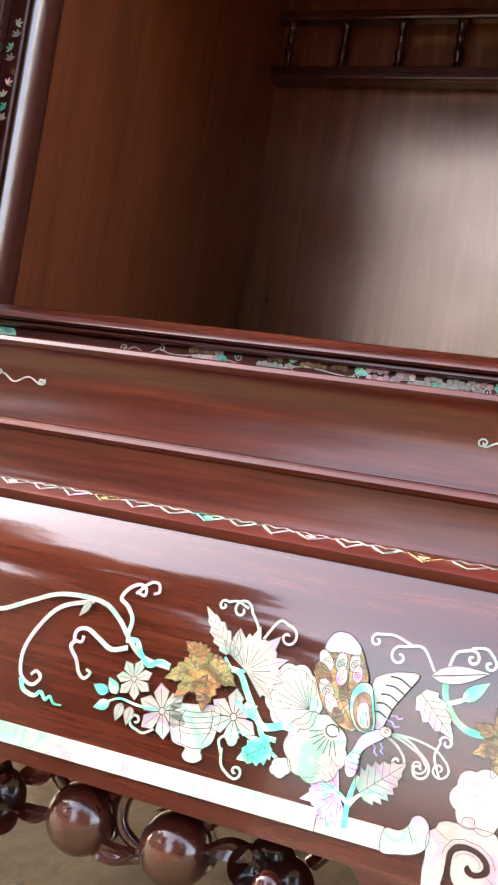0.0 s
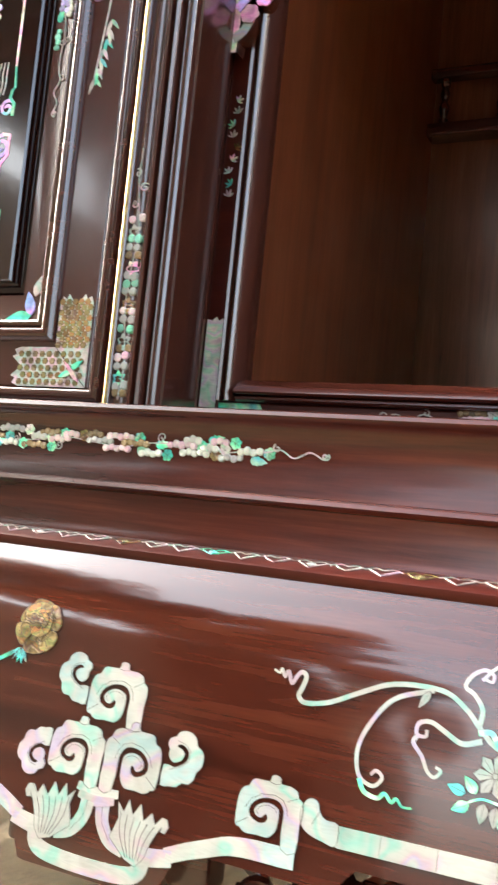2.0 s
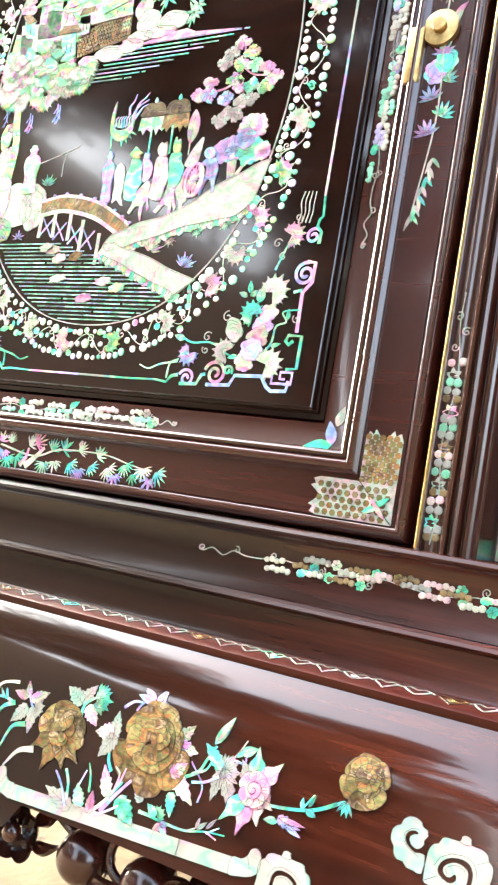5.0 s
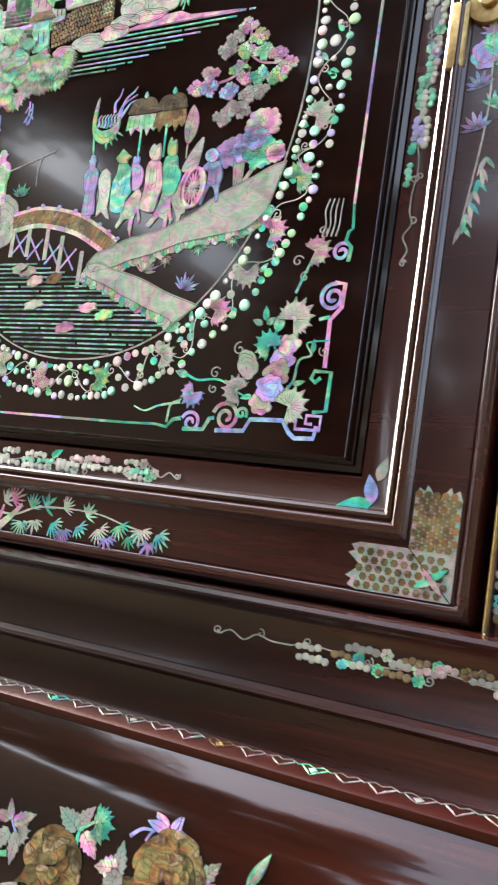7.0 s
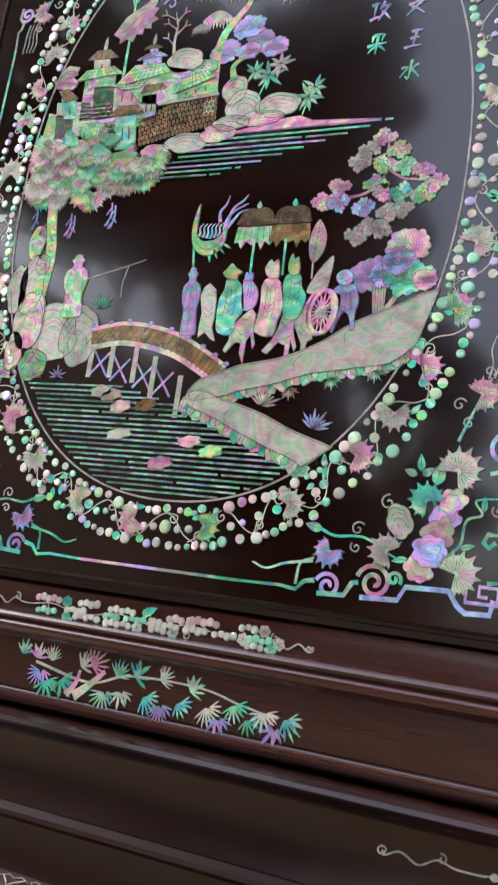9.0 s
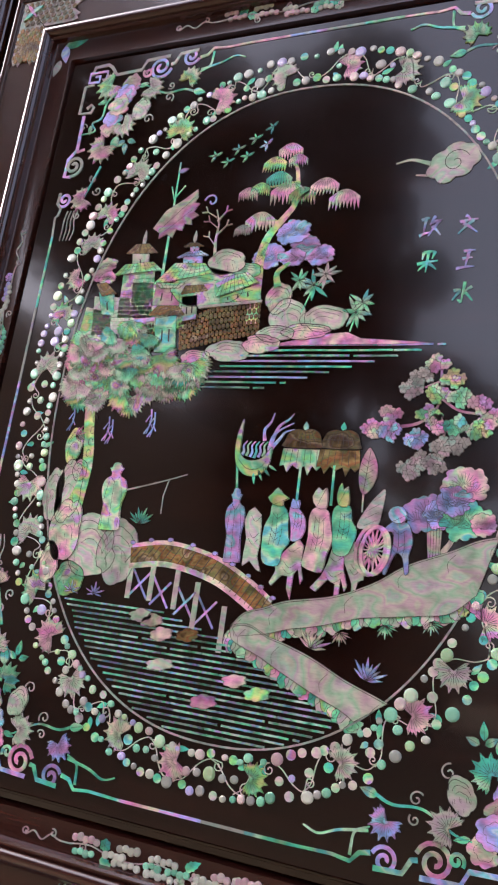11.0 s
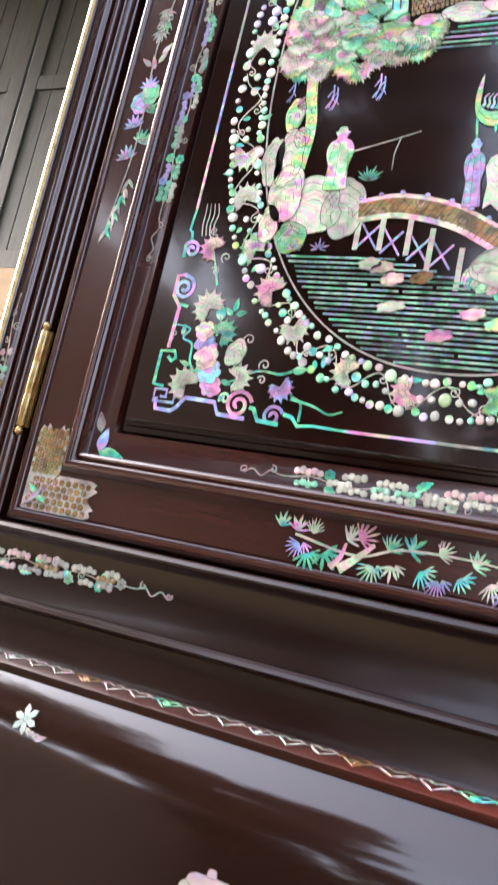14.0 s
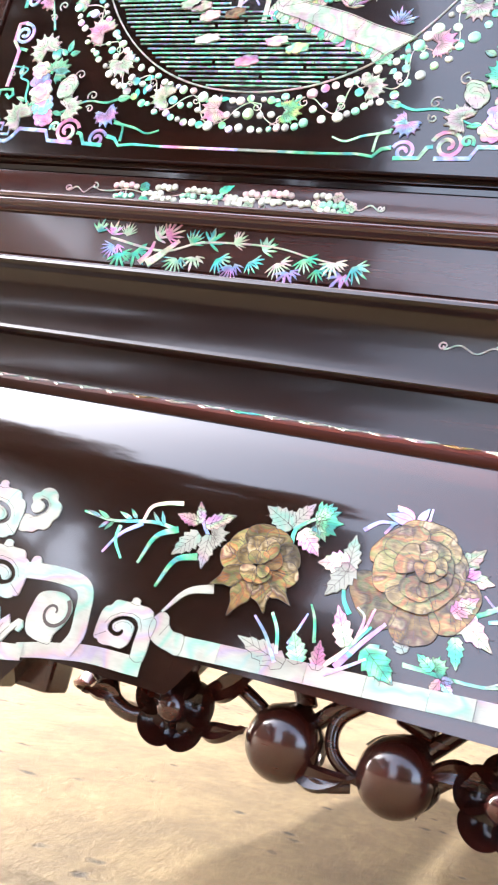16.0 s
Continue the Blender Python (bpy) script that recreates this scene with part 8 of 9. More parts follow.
    for i, (x, z, m) in enumerate(((0.1040, 0.6890, PINK), (0.0952, 0.6800, GREY), (0.0900, 0.6730, GREY), (0.1138, 0.6800, VIVID), (0.1060, 0.6700, VIVID), (0.1180, 0.6680, VIVID), (0.1300, 0.6640, PINK), (0.1385, 0.6560, PINK), (0.1310, 0.6500, VIVID), (0.0793, 0.6570, PINK), (0.1020, 0.6580, VIVID), (0.1080, 0.6520, PINK), (0.0700, 0.6480, PINK), (0.0800, 0.6470, LILAC), (0.0962, 0.6430, LILAC), (0.1180, 0.6520, GREEN), (0.1118, 0.6390, GREY), (0.1019, 0.6310, GREY), (0.0940, 0.6250, GREY), (0.1200, 0.6410, GREY), (0.1080, 0.6290, GREY))):
        for q in range(4):
            a = 1.57 * q + rnd.uniform(-0.5, 0.5)
            o = (x + 0.0042 * math.cos(a), z + 0.0030 * math.sin(a))
            loop = scallop(o, 0.0042, 0.0036, 6, rnd.random() * 6, 0.26, 4, 90 + 4 * i + q)
            piece("pine_clump", S, m, D, [loop], cuts=[([o, move([(0.0030, 0)], o, 1.05 * g)[0]], 0.00016) for g in range(6)], lift=0.0001 * q)
    # cloud and the column of unreadable characters, as bars
    piece("pearl_cloud", S, CREAM, D, [scallop((0.1000, 0.8190), 0.0185, 0.0130, 7, 0.4, 0.14, 5, 3)], strips=[(spline([(0.0624, 0.8212), (0.0720, 0.8230), (0.0823, 0.8200), (0.0900, 0.8170)], 5), (0.0008, 0.0034)), (spline([(0.0760, 0.8120), (0.0860, 0.8110), (0.0940, 0.8130)], 5), (0.0008, 0.0030))], cuts=[(curl((0.1000, 0.8190), 0.009, 1.3, 0.4), 0.0005)])
    # five brushed characters as slanting bars
    for (x, z), m, bars in (
            ((0.1122, 0.7759), LILAC, ((-0.0020, 0.0062, 0.0010, 0.0040), (-0.0050, 0.0020, 0.0056, 0.0036), (0.0030, 0.0030, -0.0056, -0.0056), (-0.0030, 0.0010, 0.0058, -0.0052))),
            ((0.1133, 0.7529), LILAC, ((-0.0020, 0.0056, 0.0048, 0.0062), (-0.0024, 0.0010, 0.0036, 0.0016), (-0.0056, -0.0052, 0.0052, -0.0040), (0.0012, 0.0056, -0.0004, -0.0044))),
            ((0.1135, 0.7320), GREEN, ((0.0006, 0.0072, -0.0006, -0.0060), (-0.0006, -0.0060, -0.0030, -0.0040), (-0.0056, 0.0016, -0.0012, 0.0022), (-0.0016, 0.0014, -0.0060, -0.0046), (0.0050, 0.0040, 0.0008, 0.0010), (0.0010, 0.0006, 0.0060, -0.0050))),
            ((0.0894, 0.7761), LILAC, ((-0.0060, 0.0046, -0.0010, 0.0058), (-0.0030, 0.0066, -0.0040, -0.0052), (-0.0064, -0.0060, 0.0, -0.0036), (0.0024, 0.0070, -0.0004, 0.0010), (0.0004, 0.0026, 0.0066, 0.0040), (0.0052, 0.0040, -0.0010, -0.0062), (0.0010, 0.0004, 0.0068, -0.0060))),
            ((0.0903, 0.7528), GREEN, ((-0.0030, 0.0062, -0.0036, 0.0016), (-0.0030, 0.0062, 0.0040, 0.0068), (0.0040, 0.0068, 0.0024, 0.0020), (-0.0064, -0.0012, 0.0060, 0.0006), (0.0, 0.0064, -0.0008, -0.0068), (-0.0010, -0.0010, -0.0056, -0.0056), (0.0006, -0.0010, 0.0056, -0.0050)))):
        for a, b, c, d in bars:
            piece("writing_bar", S, m, D, strips=[([(x + a, z + b), (x + (a + c) / 2, z + (b + d) / 2 + 0.0004), (x + c, z + d)], [0.0020, 0.0014, 0.0006])])


def corner(sx, top):
    """Key-fret corner with a flowering branch; sx: side, top: upper or lower corner."""
    zf = (lambda z: 2 * 0.6738 - z) if top else (lambda z: z)
    f = lambda pts: [(sx * x, zf(z)) for x, z in pts]
    w = 0.0027
    spiral = lambda c, r, turns, a, hand: f(curl(c, r, turns, a, hand, 26, 0.16))
    st = [
        (f([(0.0547, 0.4170), (0.0780, 0.4177), (0.0878, 0.4164), (0.0923, 0.4215), (0.0984, 0.4228)]), (0.0014, w)),
        (spiral((0.1059, 0.4206), 0.0072, 1.5, 2.8, -1), w * 0.8),
        (f([(0.1004, 0.4160), (0.1156, 0.4168), (0.1196, 0.4240), (0.1230, 0.4246)]), w),
        (spiral((0.1314, 0.4255), 0.0098, 1.7, 2.9, -1), w * 0.9),
        (f([(0.1246, 0.4168), (0.1449, 0.4178), (0.1487, 0.4252), (0.1709, 0.4260), (0.1765, 0.4186), (0.1804, 0.4159), (0.1927, 0.4165), (0.1939, 0.4240)]), w),
        (spiral((0.1420, 0.4285), 0.0042, 1.3, -0.6, 1), w * 0.7),
        (f([(0.1800, 0.4300), (0.1800, 0.4215), (0.1960, 0.4215), (0.1960, 0.4300), (0.1865, 0.4300), (0.1865, 0.4250), (0.1910, 0.4250)]), w * 0.75),
        (f([(0.1900, 0.4320), (0.1985, 0.4332), (0.1986, 0.4565), (0.1880, 0.4569), (0.1862, 0.4524), (0.1890, 0.4500), (0.1925, 0.4530)]), w * 0.9),
        (f([(0.1938, 0.4590), (0.1931, 0.4883), (0.1995, 0.4960), (0.1998, 0.5105), (0.1930, 0.5112)]), w),
        (spiral((0.1930, 0.5020), 0.0088, 1.7, 1.4, 1), w * 0.9),
        (f([(0.1859, 0.4885), (0.1929, 0.4901)]), w * 0.8),
        (spiral((0.1945, 0.5300), 0.0062, 1.4, 0.6, 1), w * 0.8),
        (f([(0.1996, 0.5240), (0.2002, 0.5330), (0.1964, 0.5373), (0.1975, 0.5428), (0.1998, 0.5445), (0.1985, 0.5600)]), (w, 0.0015)),
    ]
    for k, p in enumerate(st):
        piece("fret_piece", S, (GREEN, LILAC, GREEN, PINK, LILAC)[k % 5] if not top else (PINK, LILAC, GREY, LILAC, PALE)[k % 5], D, strips=[p])
    rnd = random.Random(3 + int(sx) + 7 * top)
    # flowering rock: a leaning column of knobs and a pale stone
    for k, (x, z, rx, ry) in enumerate(((0.1545, 0.4360, 0.0080, 0.0085), (0.1590, 0.4450, 0.0100, 0.0090), (0.1625, 0.4545, 0.0095, 0.0085), (0.1655, 0.4640, 0.0085, 0.0085), (0.1680, 0.4725, 0.0070, 0.0080))):
        c = (sx * x, zf(z))
        loop = scallop(c, rx, ry, 7, 0.4 * k, 0.16, 4, 60 + k)
        piece("pearl_rock", S, (PINK, LILAC)[k % 2], D, [loop], cuts=[(scallop(c, rx * 0.6, ry * 0.6, 5, k, 0.2, 4, 70 + k), 0.0002)], lift=0.00012 * (k % 3), rim=0.0002)
    rock((sx * 0.1415, zf(0.4595)), 0.0080, 0.0105, CREAM, 66, 0.4 * sx)
    for k, (x, z, r, m, a) in enumerate(((0.1716, 0.4915, 0.0120, CREAM, 0.9), (0.1526, 0.4735, 0.0095, GREEN, 2.4), (0.1032, 0.4370, 0.0085, LILAC, 4.2), (0.1800, 0.5320, 0.0095, PINK, 0.4), (0.1336, 0.4436, 0.0095, CREAM, 2.8), (0.1769, 0.4369, 0.0115, CREAM, 0.6))):
        c = (sx * x, zf(z))
        b = math.atan2(zf(1) * math.sin(a) - zf(0) * math.sin(a), sx * math.cos(a))
        o = (c[0] - 0.35 * r * math.cos(b), c[1] - 0.35 * r * math.sin(b))
        piece("pearl_flower", S, m if not top else (PINK, CREAM, VIVID)[k % 3], D, [palmate(o, b, r * 1.3, 10, 4.2, 0.70, 0.5)], cuts=palmate_cuts(o, b, r * 1.3, 10, 4.2, 0.00016), lift=0.0004)
    ang = lambda a: (a if sx > 0 else math.pi - a) if not top else ((-a) if sx > 0 else math.pi + a)
    for x, z, a, l, wd, m in ((0.1585, 0.4800, 1.4, 0.0135, 0.0075, GREEN), (0.1500, 0.4870, 1.7, 0.0100, 0.0045, GREEN), (0.1480, 0.4850, 2.8, 0.0080, 0.0045, GREEN), (0.1505, 0.4850, 0.6, 0.0080, 0.0045, GREEN), (0.0990, 0.4505, 2.9, 0.0110, 0.0055, GREEN), (0.1740, 0.4480, 0.3, 0.0090, 0.0036, GREEN), (0.1690, 0.4430, 2.2, 0.0080, 0.0036, GREEN), (0.1850, 0.4680, 1.6, 0.0085, 0.0036, GREEN), (0.1480, 0.4400, 3.4, 0.0090, 0.0038, GREEN)):
        plain_leaf(S, m, D, (sx * x, zf(z)), ang(a), l, wd)
    for pts in ([(0.0971, 0.4514), (0.1069, 0.448), (0.123, 0.4487), (0.14, 0.4403), (0.1488, 0.4389)], [(0.1672, 0.4417), (0.1744, 0.4501), (0.1764, 0.4628), (0.1841, 0.4666), (0.1805, 0.4737), (0.1946, 0.4758)], [(0.1589, 0.4695), (0.1585, 0.4805), (0.1638, 0.4899)], [(0.1676, 0.5047), (0.1731, 0.5195), (0.1766, 0.5287)], [(0.0874, 0.4193), (0.0887, 0.4308), (0.0965, 0.4351)], [(0.0960, 0.4330), (0.0800, 0.4300), (0.0690, 0.4260), (0.0600, 0.4285)]):
        vine(S, GREEN, D, f(pts), (0.0017, 0.0009))
    for c, r in (((0.1340, 0.4690), 0.0045), ((0.1190, 0.4530), 0.0042), ((0.1190, 0.4430), 0.0032), ((0.1720, 0.5150), 0.0035), ((0.1660, 0.5250), 0.0040), ((0.1920, 0.4690), 0.0035), ((0.1800, 0.5440), 0.0032)):
        piece("pearl_vine", S, GREY, D, strips=[(f(curl(c, r, 1.2, rnd.random() * 6)), 0.0008)])
    for k in range(4):
        piece("pearl_vine", S, GREY, D, strips=[(f(spline([(0.1800 + 0.003 * k, 0.5400), (0.1815 + 0.003 * k, 0.5480), (0.1800 + 0.0035 * k, 0.5560), (0.1820 + 0.003 * k, 0.5640)], 4)), (0.0010, 0.0005))])


def panel_lines():
    for a, b in (((-0.0547, 0.4170), (0.0547, 0.4170)), ((-0.0547, 0.9306), (0.0547, 0.9306)), ((-0.1985, 0.5600), (-0.1985, 0.7876)), ((0.1985, 0.5600), (0.1985, 0.7876))):
        n = 4
        pts = [(a[0] + (b[0] - a[0]) * i / n, a[1] + (b[1] - a[1]) * i / n) for i in range(n + 1)]
        for i in range(n):
            piece("panel_line", S, (PINK, LILAC, PALE, GREEN)[i], D, strips=[(pts[i:i + 2], 0.0017)])


oval_border()
landscape()
for _sx in (-1, 1):
    for _top in (False, True):
        corner(_sx, _top)
panel_lines()

# ---- inlay of the door frame, posts, frieze and open bay ----
def fruit_spray(surf, parent, x0, x1, z, mats, axis="x", r=0.0025, flip=1, mat_vine=GREY):
    """A running spray: curled ends, rows of round fruits, star leaves. Along x at height z, or along z at place z."""
    at = (lambda s, o: (s, z + o)) if axis == "x" else (lambda s, o: (z + o, s))
    L = x1 - x0
    rnd = random.Random(int((x0 + z * 3) * 1e4))
    core = [at(x0 + L * (0.16 + 0.68 * i / 10), 0.0020 * flip * math.sin(i * 1.9)) for i in range(11)]
    for s0, s1, hand in ((x0, x0 + L * 0.17, 1), (x1, x1 - L * 0.17, -1)):
        d = s1 - s0
        pts = [at(s0 + d * q, o * flip) for q, o in ((0.10, -0.002), (0.25, 0.0015), (0.42, -0.0022), (0.58, 0.0020), (0.75, 0.0), (1.0, 0.0))]
        p = list(curl(at(s0 + d * 0.08, 0.0), 0.0026, 1.1, 0.5, hand, 14))[::-1] + [tuple(q) for q in spline(pts, 5)]
        piece("spray_vine", surf, mat_vine, parent, strips=[(p, 0.0008)])
        piece("spray_vine", surf, mat_vine, parent, strips=[(curl(at(s0 + d * 0.62, 0.0028 * flip), 0.0026, 1.1, 2.0, -hand, 14), 0.0008)])
    piece("spray_vine", surf, mat_vine, parent, strips=[(spline(core, 4), 0.0007)])
    # short chains of round fruits in staggered rows, with blossoms between
    ends = [x0 + L * (0.17 + 0.02 * rnd.random()) for _ in range(3)]
    k = 0
    while min(ends) < x1 - L * 0.17:
        row = ends.index(min(ends))
        n = rnd.randint(3, 5)
        m = mats[rnd.randrange(len(mats))]
        o = (row - 1) * r * 1.7 + rnd.uniform(-0.4, 0.4) * r
        if rnd.random() < 0.74:
            for i in range(n):
                u, v = at(ends[row] + i * r * 1.55, o + (0.35 * r if i % 2 else 0.0))
                bm_pts.setdefault((parent.name, surf, m.name), (parent, surf, m, []))[3].append((u, v, r * rnd.uniform(0.82, 1.0)))
            if rnd.random() < 0.5:
                c = at(ends[row] + (n + 0.6) * r * 1.55, o)
                piece("spray_flower", surf, mats[(k + 1) % len(mats)] if k % 2 else GREEN, parent, [scallop(c, r * 1.5, r * 1.5, 6, rnd.random() * 6, 0.22, 4)], cuts=[([c, move([(r * 1.1, 0)], c, 1.05 * q + 0.5)[0]], 0.00022) for q in range(6)])
            elif rnd.random() < 0.5:
                c = at(ends[row] + (n + 0.8) * r * 1.55, o)
                piece("spray_leaf", surf, GREEN, parent, [toothed(c, rnd.uniform(-0.6, 0.6) + (0 if axis == "x" else 1.57), r * 4.2, r * 2.4, 4)])
        elif rnd.random() < 0.6:
            piece("spray_vine", surf, mat_vine, parent, strips=[(curl(at(ends[row] + 2 * r, o), r * 1.2, 1.3, rnd.random() * 6, rnd.choice((-1, 1)), 14), 0.0007)])
        ends[row] += n * r * 1.55 + rnd.choice((1.2, 2.5, 5.0)) * r
        k += 1


bm_pts = {}


def lay_fruits():
    """Round fruits of the sprays, one piece each."""
    for parent, surf, m, pts in bm_pts.values():
        for i, (u, v, r) in enumerate(pts):
            p = surf(u, v, 0.0)
            disc(parent, (p[0], p[1] - 0.0001 * (i % 4), p[2]), r, m, "spray_fruit")


def bamboo(surf, parent, x0, x1, z):
    """Bamboo branch with hanging leaf clusters."""
    L = x1 - x0
    vine(surf, CREAM, parent, [(x0 + L * 0.08, z + 0.004), (x0 + L * 0.30, z - 0.002), (x0 + L * 0.45, z + 0.006), (x0 + L * 0.70, z + 0.007), (x0 + L * 0.85, z + 0.002), (x0 + L * 0.97, z - 0.001)], (0.0016, 0.0008))
    piece("bamboo_trunk", surf, PINK, parent, strips=[(spline([(x0 + L * 0.25, z - 0.0115), (x0 + L * 0.30, z - 0.004), (x0 + L * 0.355, z + 0.006)], 4), (0.0060, 0.0022)), (spline([(x0 + L * 0.22, z - 0.0115), (x0 + L * 0.25, z - 0.004), (x0 + L * 0.26, z + 0.004)], 4), (0.0040, 0.0014))])
    rnd = random.Random(8)
    spots = ((0.02, 0.007), (0.08, 0.006), (0.14, 0.006), (0.10, -0.001), (0.19, -0.004), (0.26, 0.006), (0.13, -0.006), (0.30, 0.008), (0.40, 0.004), (0.42, -0.004), (0.36, -0.006), (0.47, 0.006), (0.51, -0.004), (0.56, 0.007), (0.57, -0.007), (0.63, -0.004), (0.67, 0.004), (0.73, -0.003), (0.77, -0.008), (0.82, 0.001), (0.87, -0.005), (0.92, 0.000), (0.96, -0.007), (0.99, -0.001))
    for k, (q, o) in enumerate(spots):
        c = (x0 + L * q, z + o)
        m = (GREEN, PINK, CREAM, LILAC, GREEN, CREAM)[k % 6] if q < 0.4 else (GREEN, CREAM, LILAC, GREEN)[k % 4]
        a = -math.pi / 2 + rnd.uniform(-0.8, 0.8) if o < 0.003 else rnd.uniform(0.6, 2.4)
        piece("bamboo_leaf", surf, m, parent, [palmate(c, a + rnd.uniform(-0.3, 0.3), rnd.uniform(0.0095, 0.0140), rnd.choice((5, 6, 7, 8)), rnd.uniform(1.8, 2.9), 0.22, 0.30), palmate((c[0] + 0.0025, c[1] + 0.001), a + 0.9, 0.0085, 4, 1.4, 0.24, 0.30)])


def flower_spray(surf, parent, z0, z1, u, mats):
    """Upright flowering spray on a stile: drooping tail, a full cluster, twigs with buds, loose blossoms above."""
    L = z1 - z0
    vine(surf, GREY, parent, [(u - 0.006, z0), (u + 0.002, z0 + L * 0.3), (u - 0.002, z0 + L * 0.6), (u + 0.004, z0 + L * 0.8), (u + 0.003, z1)], (0.0008, 0.0012))
    at = lambda x, t: (u + x, z0 + L * t)
    for k in range(7):
        c = at(-0.005 + 0.0015 * k, 0.02 + 0.026 * k)
        piece("spray_leaf", surf, (GREY, GREEN, CREAM)[k % 3], parent, [leaf(c, -1.9 + 0.25 * (k % 3), 0.0120, 0.0028)])
        piece("spray_leaf", surf, (GREEN, GREY)[k % 2], parent, [leaf(c, -0.9 - 0.2 * (k % 2), 0.0095, 0.0026)])
    for k, (x, t, r) in enumerate(((-0.003, 0.24, 0.0125), (0.005, 0.29, 0.0120), (-0.004, 0.34, 0.0120), (0.004, 0.39, 0.0115))):
        c = at(x, t)
        piece("spray_leaf", surf, (LILAC, GREEN, LILAC, GREEN)[k], parent, [palmate(c, 1.2 if x > 0 else 1.9, r, 7, 2.6, 0.46, 0.42)], cuts=palmate_cuts(c, 1.2 if x > 0 else 1.9, r, 7, 2.6))
    for x, t, m in ((-0.004, 0.42, LILAC), (0.003, 0.45, GREEN)):
        c = at(x, t)
        piece("spray_flower", surf, m, parent, [scallop(c, 0.0085, 0.0095, 7, 0.3, 0.14)], cuts=[(scallop(c, 0.0055, 0.0060, 6, 0.1, 0.14), 0.00022)])
    piece("spray_leaf", surf, LILAC, parent, [palmate(at(0.0, 0.47), 1.57, 0.0110, 7, 3.0, 0.40, 0.34)])
    for x, t, a, m in ((0.001, 0.53, 1.9, PINK), (0.003, 0.55, 1.0, CREAM), (-0.003, 0.54, 2.5, GREY), (0.004, 0.58, 0.8, PINK)):
        piece("spray_bud", surf, m, parent, [leaf(at(x, t), a, 0.0120, 0.0042)])
    for x, t, m, a in ((-0.002, 0.66, GREY, 1.6), (0.003, 0.69, GREEN, 0.9), (-0.004, 0.70, GREY, 2.3), (0.000, 0.73, GREY, 1.5)):
        c = at(x, t)
        piece("spray_leaf", surf, m, parent, [palmate(c, a - math.pi, 0.0120, 6, 2.2, 0.40, 0.36)], cuts=palmate_cuts(c, a - math.pi, 0.0120, 6, 2.2))
    piece("spray_flower", surf, PINK, parent, [palmate(at(0.004, 0.83), -1.57, 0.0140, 7, 3.6, 0.20, 0.22)])
    piece("spray_flower", surf, mats[1], parent, [palmate(at(0.002, 0.85), 1.57, 0.0085, 5, 2.4, 0.30, 0.30)])
    piece("spray_flower", surf, GREY, parent, [palmate(at(0.006, 0.93), 1.2, 0.0070, 5, 3.0, 0.40, 0.36)])
    piece("spray_flower", surf, PINK, parent, [palmate(at(0.005, 1.0), 0.4, 0.0070, 7, 2 * math.pi, 0.45, 0.45)])


def corner_plate(sx, top):
    """Golden shell bracket with a fretted end and a small dragonfly of pearl on its corner."""
    zf = (lambda z: 2 * 0.672 - z) if top else (lambda z: z)
    f = lambda pts: [(sx * x, zf(z)) for x, z in pts]
    for arm in (0, 1):
        if arm == 0:
            outl = [(0.2850, 0.3350), (0.2850, 0.3900), (0.2830, 0.3950), (0.2795, 0.3930), (0.2780, 0.3965), (0.2740, 0.3915), (0.2715, 0.3880), (0.2690, 0.3915), (0.2650, 0.3965), (0.2635, 0.3930), (0.2605, 0.3950), (0.2585, 0.3900), (0.2585, 0.3615)]
        else:
            outl = [(0.2845, 0.3345), (0.2300, 0.3345), (0.2250, 0.3365), (0.2270, 0.3400), (0.2235, 0.3415), (0.2285, 0.3455), (0.2315, 0.3480), (0.2285, 0.3505), (0.2235, 0.3545), (0.2270, 0.3560), (0.2250, 0.3592), (0.2300, 0.3610), (0.2580, 0.3610)]
        pl = piece("corner_plate", on_stile, GREY, D, [f(outl)], label="silvery-gold shell bracket of tiny hexagons")
        rnd = random.Random(arm + 2 * top)
        bm = bmesh.new()
        nx, nz = (5, 9) if arm == 0 else (9, 5)
        for i in range(nx):
            for j in range(nz):
                c = (0.2605 + i * 0.0050 + 0.0025 * (j % 2), 0.3625 + j * 0.0036) if arm == 0 else (0.2310 + i * 0.0058 + 0.0029 * (j % 2), 0.3375 + j * 0.0047)
                if c[0] > 0.2832:
                    continue
                lay(bm, oval((sx * c[0], zf(c[1])), 0.0023, n=6), on_stile, 0.0011 + 0.00003 * (j % 2))
        tagged(sub("plate_mosaic", bm, GOLD, D), kind="stuff")
    piece("dragonfly", on_stile, PINK, D, [leaf((sx * 0.2800, zf(0.3380)), math.atan2(zf(1) - zf(0), -sx * 0.9), 0.0180, 0.0034)], lift=0.0012)
    piece("dragonfly", on_stile, GREEN, D, [leaf((sx * 0.2730, zf(0.3460)), math.atan2((zf(1) - zf(0)) * 0.7, sx), 0.0110, 0.0040), leaf((sx * 0.2740, zf(0.3450)), math.atan2(-(zf(1) - zf(0)) * 0.4, -sx), 0.0110, 0.0040)], lift=0.0014)
    # butterfly at the inner corner
    c = (sx * 0.2330, zf(0.3830))
    s = zf(1) - zf(0)
    piece("corner_butterfly", on_inner, GREEN, D, [leaf(c, math.atan2(-s * 0.15, -sx), 0.0230, 0.0090)])
    piece("corner_butterfly", on_inner, LILAC, D, [leaf(c, math.atan2(s * 0.8, -sx * 0.2), 0.0170, 0.0085)])
    piece("corner_butterfly", on_inner, GREY, D, [leaf((sx * 0.2345, zf(0.3960)), math.atan2(s, sx * 0.30), 0.0150, 0.0070)])


